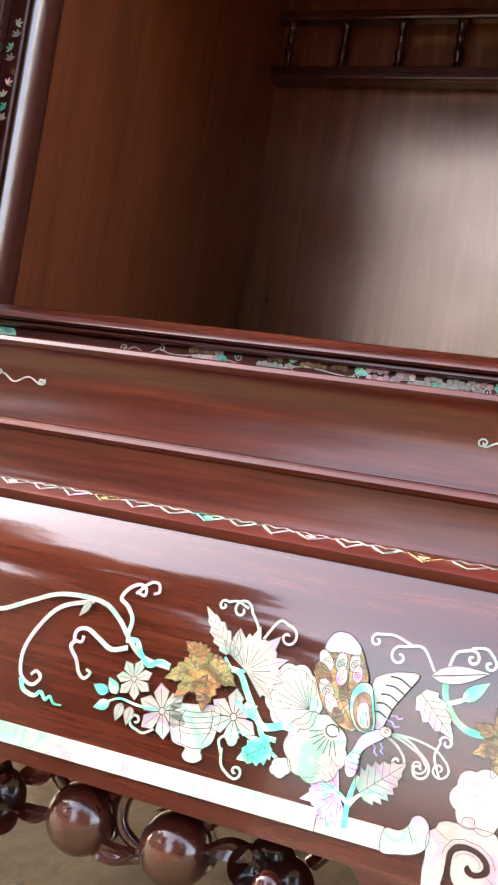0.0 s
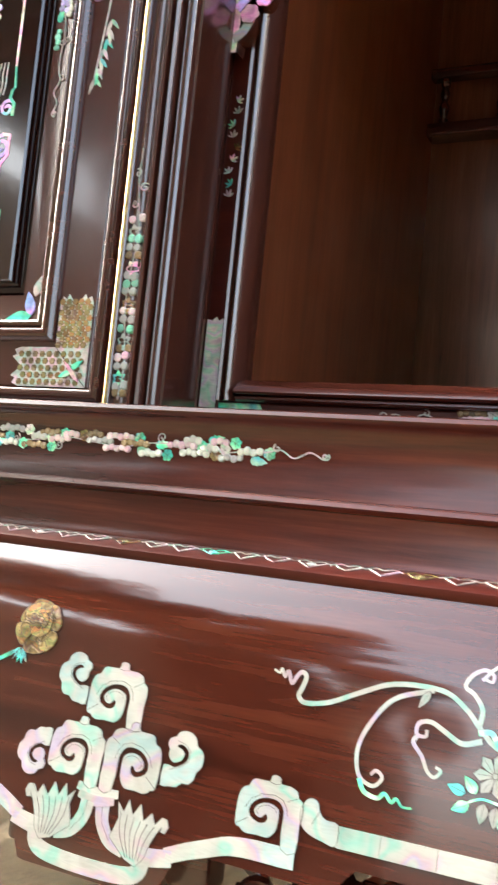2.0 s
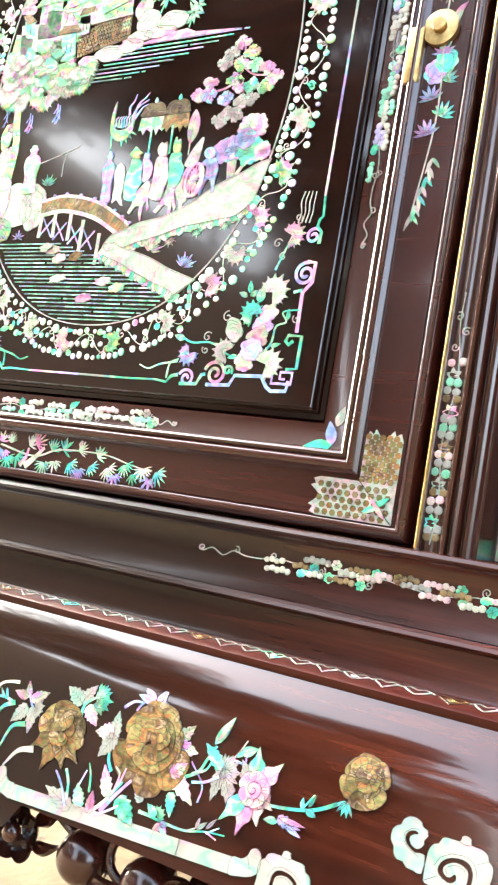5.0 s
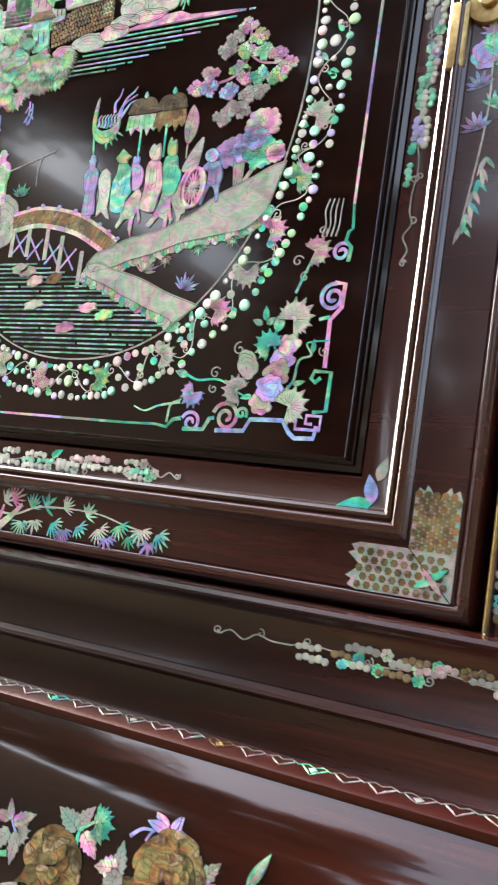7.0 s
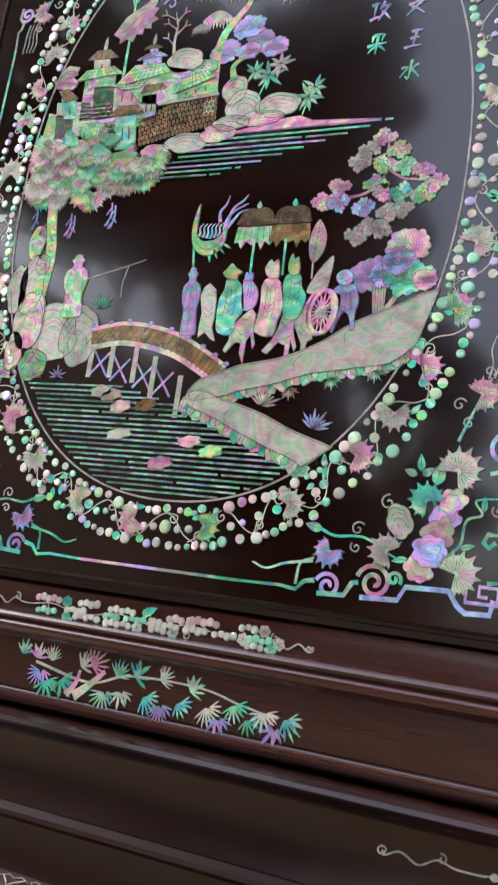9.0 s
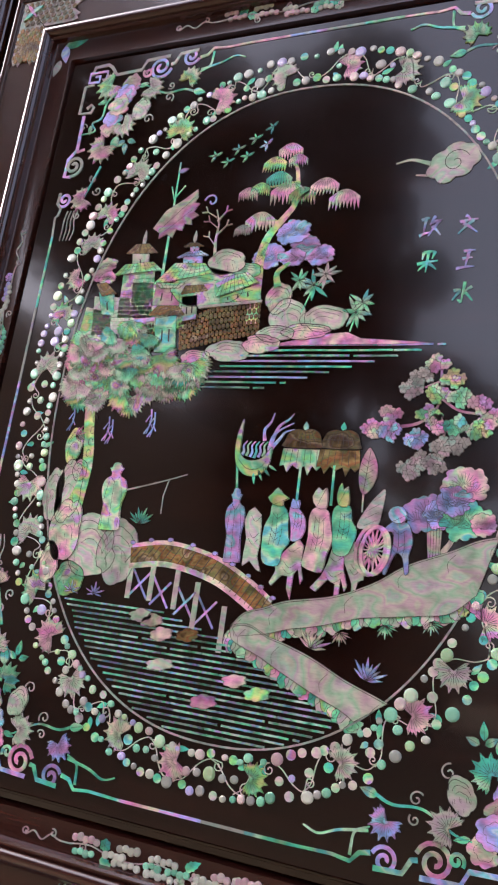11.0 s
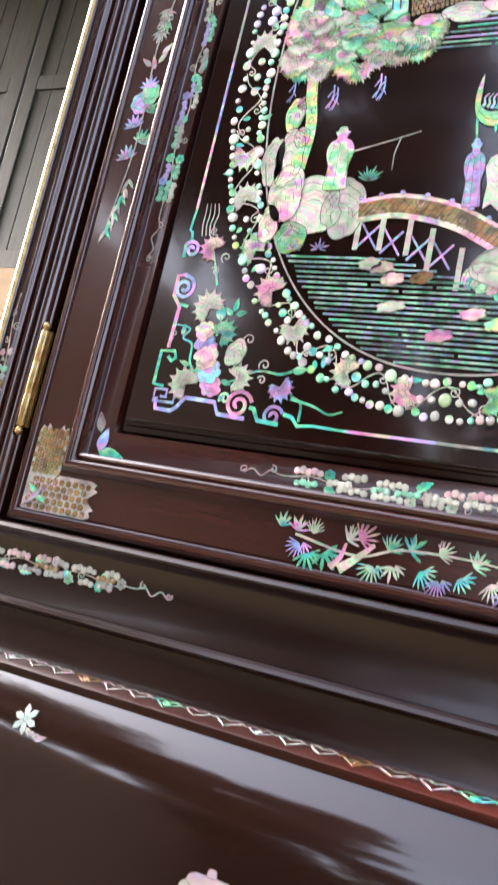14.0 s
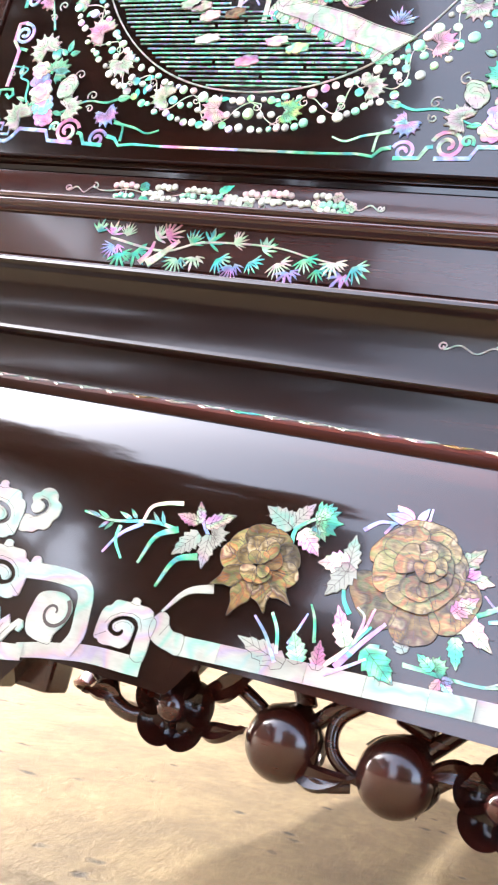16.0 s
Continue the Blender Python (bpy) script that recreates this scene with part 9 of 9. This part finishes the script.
def door_frame_inlay():
    top = lambda z: 2 * 0.672 - z
    fruit_spray(on_inner, D, -0.1230, 0.1020, 0.3860, (CREAM, GREEN, CREAM, PINK), r=0.0025)
    fruit_spray(on_inner, D, -0.1300, 0.1300, top(0.3860), (CREAM, PINK, GREEN), r=0.0025)
    for sx in (-1, 1):
        fruit_spray(on_inner, D, 0.5200, 0.8000 if sx < 0 else 0.8000, sx * 0.2320, (GREEN, CREAM, LILAC, GREY), axis="z", r=0.0025)
        flower_spray(on_stile, D, 0.5400, 0.7950, sx * 0.2700, (GREEN, LILAC, PINK, GREEN, CREAM))
    bamboo(on_stile, D, -0.0890, 0.0930, 0.3480)
    for q in range(9):
        star_flower(on_stile, (PINK, VIVID, LILAC)[q % 3], D, (-0.10 + 0.025 * q, top(0.3480) + 0.004 * math.sin(q * 2)), 0.0085, 5, q, 0.6)
    for sx in (-1, 1):
        for t in (False, True):
            corner_plate(sx, t)


def post_inlay(ob, x0):
    """Pearl fruit and leaf strip on a post's flat, at its foot and head."""
    u = x0 + 0.0100
    for z0, z1 in ((0.327, 0.490), (0.880, 1.040)):
        rnd = random.Random(int(z0 * 1000))
        vine(on_post, GREY, ob, [(u + 0.002 * math.sin(i * 1.5), z0 + (z1 - z0) * i / 8) for i in range(9)], 0.0008)
        k, z = 0, z0 + 0.003
        while z < z1 - (0.045 if z0 < 0.5 else 0.003):
            m = (GOLD, PALE, GREEN, PALE, PINK)[k % 5]
            if k % 4 == 2:
                piece("post_leaf", on_post, m, ob, [palmate((u + rnd.uniform(-0.002, 0.002), z), rnd.random() * 6, 0.0058, 6, 2 * math.pi, 0.55, 0.5)])
                z += 0.008
            else:
                for q in range(2):
                    p = on_post(u - 0.0030 + 0.0060 * q + rnd.uniform(-0.0008, 0.0008), z + rnd.uniform(0, 0.002), 0.0)
                    disc(ob, p, 0.0029, m, "post_fruit")
                z += 0.0052
            k += 1
        if z0 < 0.5:
            for q in range(3):
                piece("post_vine", on_post, GREY, ob, strips=[(curl((u + (0.003 if q % 2 else -0.003), z + 0.006 + 0.010 * q), 0.0032, 1.2, q, 1 if q % 2 else -1, 14), 0.0008)])
    # worn bright bead along the edge
    bm = bmesh.new()
    tube(bm, [(x0 + 0.0020, PANEL_Y - 0.0046, 0.3235), (x0 + 0.0020, PANEL_Y - 0.0046, 1.044)], [0.0013 if x0 > -0.6 else 0.0021] * 2, 8)
    smooth(sub("edge_bead", bm, BRASS, ob, "thin worn brass-coloured edge bead"))


def zigzag():
    """Chain of small pointed links laid along the sloping top of the edge strip."""
    surf = lambda u, v, d: Vector((u, 0.4325 + 0.0120 * v - 0.37 * d, 0.2392 + 0.0048 * v + 0.93 * d))
    x, k = LEFT - 0.01, 0
    rnd = random.Random(9)
    while x < 0.10:
        l = rnd.uniform(0.0175, 0.0215)
        m = GREY if k % 3 else (GOLD, GREEN, PALE)[(k // 3) % 3]
        low = [(x + l * t, v) for t, v in ((0.0, 0.62), (0.10, 0.70), (0.20, 0.56), (0.34, 0.40), (0.50, 0.16 + 0.10 * (k % 2)), (0.66, 0.40), (0.80, 0.56), (0.90, 0.70), (1.0, 0.62))]
        top = [(x + l * t, v) for t, v in ((0.10, 0.70), (0.28, 0.80), (0.50, 0.66), (0.72, 0.80), (0.90, 0.70))]
        wide = lambda pts, w: [w * (0.6 + 0.5 * (1 - abs(2 * i / (len(pts) - 1) - 1))) for i in range(len(pts))]
        piece("edge_chain", surf, m, STRIP, strips=[(low, wide(low, 0.0011))])
        piece("edge_chain", surf, m, STRIP, strips=[(top, 0.0008)])
        if k % 3 == 0:
            piece("edge_chain", surf, m, STRIP, [[(x + l * 0.36, 0.52), (x + l * 0.5, 0.30), (x + l * 0.64, 0.52), (x + l * 0.5, 0.62)]])
        x += l
        k += 1


def niche_inlay():
    # corner blocks and strips of plain pearl at the foot of the bay
    bm = bmesh.new()
    lay(bm, [(-0.4160, 0.3240), (-0.4040, 0.3240), (-0.4040, 0.3945), (-0.4070, 0.3925), (-0.4090, 0.3955), (-0.4120, 0.3930), (-0.4160, 0.3940)], on_niche, 0.0008)
    sub("pearl_block", bm, CREAM, STILE, "plain pale pearl block")
    bm = bmesh.new()
    lay(bm, [(-0.4010, 0.3235), (-0.3690, 0.3235), (-0.3705, 0.3290), (-0.3685, 0.3330), (-0.3705, 0.3368), (-0.4010, 0.3368)], on_niche, 0.0008)
    sub("pearl_block", bm, GREEN, RAIL, "plain pale green pearl block")
    fruit_spray(on_niche, RAIL, -0.2900, 0.0060, 0.3325, (PALE, PINK, PALE, GOLD), r=0.0022)
    for k in range(9):
        z = 0.480 + 0.0085 * k
        piece("stile_leaf", on_niche, (GREY, GREEN, GREY, PINK, GOLD)[k % 5], STILE, [palmate((-0.4100 + 0.0015 * math.sin(k * 2.0), z), 1.57 + math.sin(k * 1.3), 0.0060, 4, 2.0, 0.35, 0.4)])
    # carved fret bracket in the upper corner, faced with pearl
    y0, y1 = 0.5225, 0.5340
    paths = [
        ([(-0.4125, 0.5760), (-0.4110, 0.6000), (-0.4120, 0.6300)], 0.0120),
        ([(-0.4100, 0.5850), (-0.4020, 0.5910), (-0.3985, 0.6000), (-0.4030, 0.6060)], 0.0080),
        ([(-0.4090, 0.6060), (-0.3980, 0.6170), (-0.3890, 0.6200), (-0.3880, 0.6120), (-0.3930, 0.6090)], 0.0078),
        ([(-0.3890, 0.6200), (-0.3900, 0.6330), (-0.3850, 0.6400), (-0.3810, 0.6480), (-0.3840, 0.6560)], 0.0080),
        ([(-0.4130, 0.6250), (-0.4050, 0.6340), (-0.3960, 0.6420), (-0.3950, 0.6520), (-0.3880, 0.6560)], 0.0085),
        ([(-0.3840, 0.6540), (-0.3830, 0.6660), (-0.3770, 0.6740), (-0.3720, 0.6840), (-0.3740, 0.6940)], 0.0082),
        ([(-0.4060, 0.6450), (-0.4040, 0.6580), (-0.3980, 0.6640), (-0.3990, 0.6760), (-0.3940, 0.6860)], 0.0078),
        ([(-0.3720, 0.6850), (-0.3640, 0.6980), (-0.3540, 0.7100), (-0.3440, 0.7300), (-0.3300, 0.7450)], 0.0085),
        ([(-0.3940, 0.6860), (-0.3900, 0.7050), (-0.3800, 0.7200), (-0.3760, 0.7420), (-0.3640, 0.7600)], 0.0080),
        ([(-0.3300, 0.7450), (-0.3100, 0.7700), (-0.2850, 0.7900), (-0.2600, 0.8300)], 0.0085),
        ([(-0.4120, 0.6300), (-0.4115, 0.7200), (-0.4120, 0.8680)], 0.0100),
    ]
    for k, (pts, w) in enumerate(paths):
        p = spline(pts, 6)
        bm = bmesh.new()
        strip(bm, p, w, lambda u, v, d: Vector((u, y0 - d, v)), top=0.0004 * (k % 3), low=-(y1 - y0))
        br = sub("fret_bracket", bm, POST_WOOD, STILE, "carved openwork vine bracket faced with pearl")
        piece("fret_pearl", lambda u, v, d: Vector((u, y0 - 0.0004 * (k % 3) - d, v)), (PINK, PALE, LILAC)[k % 3], STILE, strips=[(p, w * 0.82)])
    for c, r in (((-0.3985, 0.6010), 0.0070), ((-0.3880, 0.6120), 0.0075), ((-0.3830, 0.6500), 0.0070), ((-0.3730, 0.6880), 0.0072), ((-0.3960, 0.6560), 0.0060)):
        piece("fret_flower", lambda u, v, d: Vector((u, y0 - 0.0016 - d, v)), PINK, STILE, [scallop(c, r, r, 6, 0.3, 0.15)])


def lock():
    """Lock plate with a round brass knob and a hanging key."""
    def disc_y(bm, c, r, y, t):
        tube(bm, [(c[0], y + t, c[1]), (c[0], y, c[1]), (c[0], y - 0.0006, c[1])], [r, r, r * 0.86], 20)
    bm = bmesh.new()
    disc_y(bm, (XC + 0.2660, 0.6780), 0.0130, PANEL_Y - 0.0015, 0.004)
    k = smooth(sub("lock_knob", bm, BRASS, D, "round brass lock knob"), 40)
    bm = bmesh.new()
    disc_y(bm, (XC + 0.2660, 0.6780), 0.0050, PANEL_Y - 0.0055, 0.004)
    smooth(sub("knob_boss", bm, BRASS, k), 40)
    bm = bmesh.new()
    box(bm, XC + 0.2440, XC + 0.2560, PANEL_Y - 0.0035, PANEL_Y + 0.0030, 0.6380, 0.6800, 0.003)
    smooth(sub("key_plate", bm, BRASS, D, "narrow brass key plate"), 40)


STRIP = bpy.data.objects["edge_strip"]
FRIEZE = bpy.data.objects["frieze"]
STILE = bpy.data.objects["niche_stile"]
RAIL = bpy.data.objects["niche_rail"]
door_frame_inlay()
post_inlay(post_left, LEFT)
post_inlay(post_right, -0.4480)
fruit_spray(on_frieze, FRIEZE, -0.6000, -0.2860, 0.2990, (PINK, CREAM, GOLD, PALE, GOLD), r=0.0025)
fruit_spray(on_frieze, FRIEZE, -1.1000, -0.8880, 0.2990, (CREAM, GOLD, PALE, PINK), r=0.0025)
fruit_spray(on_frieze, FRIEZE, -0.0480, 0.2600, 0.2990, (PINK, CREAM, PALE, CREAM), r=0.0025)
zigzag()
niche_inlay()
lock()
lay_fruits()

lay_engraving()

# ---- carved openwork below the apron ----
CY = 0.4180


def ball(bm, c, r, sx=1.0, sy=1.0, sz=1.0, seg=20):
    v = bmesh.ops.create_uvsphere(bm, u_segments=seg, v_segments=seg * 2 // 3, radius=r)["verts"]
    bmesh.ops.scale(bm, vec=(sx, sy, sz), verts=v)
    bmesh.ops.translate(bm, vec=c, verts=v)


def carved_fruit(x, z, r=0.0176):
    """A round fruit half held by a curled leaf."""
    bm = bmesh.new()
    ball(bm, (x, CY, z), r, 1.0, 0.95, 1.0, 24)
    fruit = smooth(cpart("carved_fruit", bm, CARVED_WOOD, "polished round carved fruit"), 80)
    bm = bmesh.new()
    n, m = 14, 9
    rows = []
    for i in range(n + 1):
        a = radians(-60 + 215 * i / n)
        half = radians(8 + 52 * math.sin(math.pi * i / n))
        rr = r * (1.07 + (0.16 if i in (0, n) else 0.0) + 0.05 * math.sin(5 * i))
        rows.append([bm.verts.new((x + rr * math.cos(a) * math.cos(h_), CY + 0.0045 + rr * math.sin(h_) * 0.95, z + rr * math.sin(a) * math.cos(h_))) for h_ in [half * (2 * k / m - 1) + 0.55 for k in range(m + 1)]])
    for a, b in zip(rows, rows[1:]):
        for k in range(m):
            bm.faces.new((a[k], a[k + 1], b[k + 1], b[k]))
    bmesh.ops.solidify(bm, geom=bm.faces[:], thickness=0.0018)
    bmesh.ops.recalc_face_normals(bm, faces=bm.faces)
    smooth(sub("fruit_leaf", bm, CARVED_WOOD, fruit), 60)


def carved_flower(x, z, r=0.0195):
    """Five cupped petals round a bud."""
    bm = bmesh.new()
    ball(bm, (x, CY - 0.0125, z), r * 0.36, 1, 0.9, 1, 14)
    fl = smooth(cpart("carved_flower", bm, CARVED_WOOD, "dark carved five-petal flower"), 80)
    for i in range(5):
        a = 2 * math.pi * i / 5 + 0.35
        bm = bmesh.new()
        nu, nv = 8, 8
        rows = []
        for j in range(nu + 1):
            row = []
            for k in range(nv + 1):
                s, t = 2 * j / nu - 1, 2 * k / nv - 1
                # map the square to a disc, then cup it
                dx, dz = s * math.sqrt(1 - t * t / 2), t * math.sqrt(1 - s * s / 2)
                q = dx * dx + dz * dz
                p = (r * 0.62 + dx * r * 0.46, -0.0005 - 0.0075 * q - 0.002 * dx, dz * r * 0.54)
                row.append(bm.verts.new((x + p[0] * math.cos(a) - p[2] * math.sin(a), CY + p[1], z + p[0] * math.sin(a) + p[2] * math.cos(a))))
            rows.append(row)
        for u, v in zip(rows, rows[1:]):
            for k in range(nv):
                bm.faces.new((u[k], u[k + 1], v[k + 1], v[k]))
        bmesh.ops.solidify(bm, geom=bm.faces[:], thickness=0.0026)
        bmesh.ops.recalc_face_normals(bm, faces=bm.faces)
        smooth(sub("petal", bm, CARVED_WOOD, fl), 60)


def scroll_stem(pts, r0, r1):
    bm = bmesh.new()
    p = spline([(x, CY + dy, z) for x, dy, z in pts], 6)
    n = len(p)
    tube(bm, [tuple(q) for q in p], [r0 + (r1 - r0) * i / (n - 1) for i in range(n)], 9)
    return smooth(cpart("carved_stem", bm, CARVED_WOOD), 60)


def carved_leaf(x, z, a, l, w):
    """A thick curled leaf with a grooved middle."""
    bm = bmesh.new()
    n, m = 10, 6
    rows = []
    for i in range(n + 1):
        t = i / n
        half = w / 2 * math.sin(math.pi * min(1, 0.08 + 0.92 * t) ** 0.8)
        row = []
        for k in range(m + 1):
            s = 2 * k / m - 1
            p = rot((l * t, half * s), a + 0.5 * t)
            row.append(bm.verts.new((x + p[0], CY - 0.004 * math.sin(math.pi * t) + 0.0035 * (1 - abs(s)) * math.sin(math.pi * t), z + p[1])))
        rows.append(row)
    for u, v in zip(rows, rows[1:]):
        for k in range(m):
            bm.faces.new((u[k], u[k + 1], v[k + 1], v[k]))
    bmesh.ops.remove_doubles(bm, verts=bm.verts, dist=1e-5)
    bmesh.ops.solidify(bm, geom=bm.faces[:], thickness=0.0035)
    bmesh.ops.recalc_face_normals(bm, faces=bm.faces)
    smooth(cpart("carved_leaf", bm, CARVED_WOOD), 50)


def carved_run(f0, b0, b1, f1):
    """Flower, fruit, fruit, flower joined by stems that hang from the apron."""
    for x in (f0, f1):
        carved_flower(x, 0.0900)
    for x in (b0, b1):
        carved_fruit(x, 0.0875)
    m = (b0 + b1) / 2
    # ring of stem between the two fruits, hooks up to the apron
    scroll_stem([(b0 + 0.012, 0.006, 0.100), (b0 + 0.020, 0.004, 0.108), (m + 0.002, 0.004, 0.114)], 0.0040, 0.0034)
    scroll_stem([(m + 0.006, 0.004, 0.114), (m - 0.004, 0.002, 0.104), (m - 0.004, 0.0, 0.092), (m + 0.004, 0.0, 0.084), (b1 - 0.010, 0.004, 0.080)], 0.0036, 0.0030)
    scroll_stem([(b0 + 0.010, 0.002, 0.078), (m - 0.004, -0.002, 0.076), (m + 0.008, 0.0, 0.078)], 0.0046, 0.0030)
    carved_leaf(b0 + 0.008, 0.0790, -0.35, 0.030, 0.0120)
    scroll_stem([(f0 + 0.012, 0.006, 0.098), (f0 + 0.022, 0.004, 0.106), (b0 - 0.016, 0.004, 0.100), (b0 - 0.010, 0.006, 0.094)], 0.0036, 0.0036)
    scroll_stem([(f0 + 0.020, 0.006, 0.104), (f0 + 0.026, 0.006, 0.113)], 0.0036, 0.0044)
    carved_leaf(f0 + 0.012, 0.1000, 0.25, 0.028, 0.0130)
    carved_leaf(f0 + 0.012, 0.0840, -0.25, 0.024, 0.0100)
    scroll_stem([(b1 + 0.010, 0.006, 0.100), (b1 + 0.018, 0.006, 0.108), (b1 + 0.024, 0.006, 0.114)], 0.0044, 0.0040)
    scroll_stem([(b1 + 0.014, 0.004, 0.086), (b1 + 0.024, 0.002, 0.094), (f1 - 0.012, 0.004, 0.096)], 0.0040, 0.0034)
    carved_leaf(f1 - 0.012, 0.0960, 2.9, 0.026, 0.0120)
    scroll_stem([(b1 + 0.012, 0.006, 0.108), (b1 - 0.004, 0.008, 0.1135)], 0.0046, 0.0050)
    scroll_stem([(b0 + 0.006, 0.006, 0.105), (b0 + 0.001, 0.008, 0.1145)], 0.0050, 0.0050)
    # outward tendrils
    for x, s in ((f0, -1), (f1, 1)):
        scroll_stem([(x + s * 0.014, 0.006, 0.098), (x + s * 0.022, 0.004, 0.108), (x + s * 0.030, 0.006, 0.113)], 0.0040, 0.0046)
        scroll_stem([(x + s * 0.012, 0.002, 0.084), (x + s * 0.024, 0.0, 0.080), (x + s * 0.036, 0.0, 0.084), (x + s * 0.042, 0.002, 0.092)], 0.0036, 0.0050)
        carved_leaf(x + s * 0.034, 0.0860, 1.57 - s * 1.2, 0.018, 0.0110)
        scroll_stem([(x + s * 0.042, 0.004, 0.090), (x + s * 0.052, 0.006, 0.096), (x + s * 0.056, 0.008, 0.104)], 0.0048, 0.0040)


carved_run(-0.6730, -0.6200, -0.5670, -0.5210)
carved_run(-0.2480, -0.2010, -0.1500, -0.1000)
for _x in (VASES[0] - 0.050, VASES[0] + 0.048, VASES[1] - 0.050, VASES[1] + 0.050):
    bm = bmesh.new()
    box(bm, _x - 0.010, _x + 0.012, CY - 0.012, CY + 0.010, 0.0780, 0.0995, 0.003)
    cpart("carved_block", bm, CARVED_WOOD)
# side apron that closes the base at its left end, and broad front foot
bm = bmesh.new()
prism(bm, [(0.49, 0.200), (0.56, 0.196), (0.62, 0.206), (0.70, 0.198), (0.78, 0.206), (0.86, 0.196), (0.96, 0.200), (1.08, 0.198), (1.08, 0.2325), (0.49, 0.2325)], "x", LEFT - 0.028, LEFT - 0.010)
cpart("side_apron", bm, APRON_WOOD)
bm = bmesh.new()
box(bm, LEFT - 0.030, LEFT + 0.050, 0.404, 0.456, 0.0, 0.1130, 0.006)
cpart("foot", bm, CARVED_WOOD)
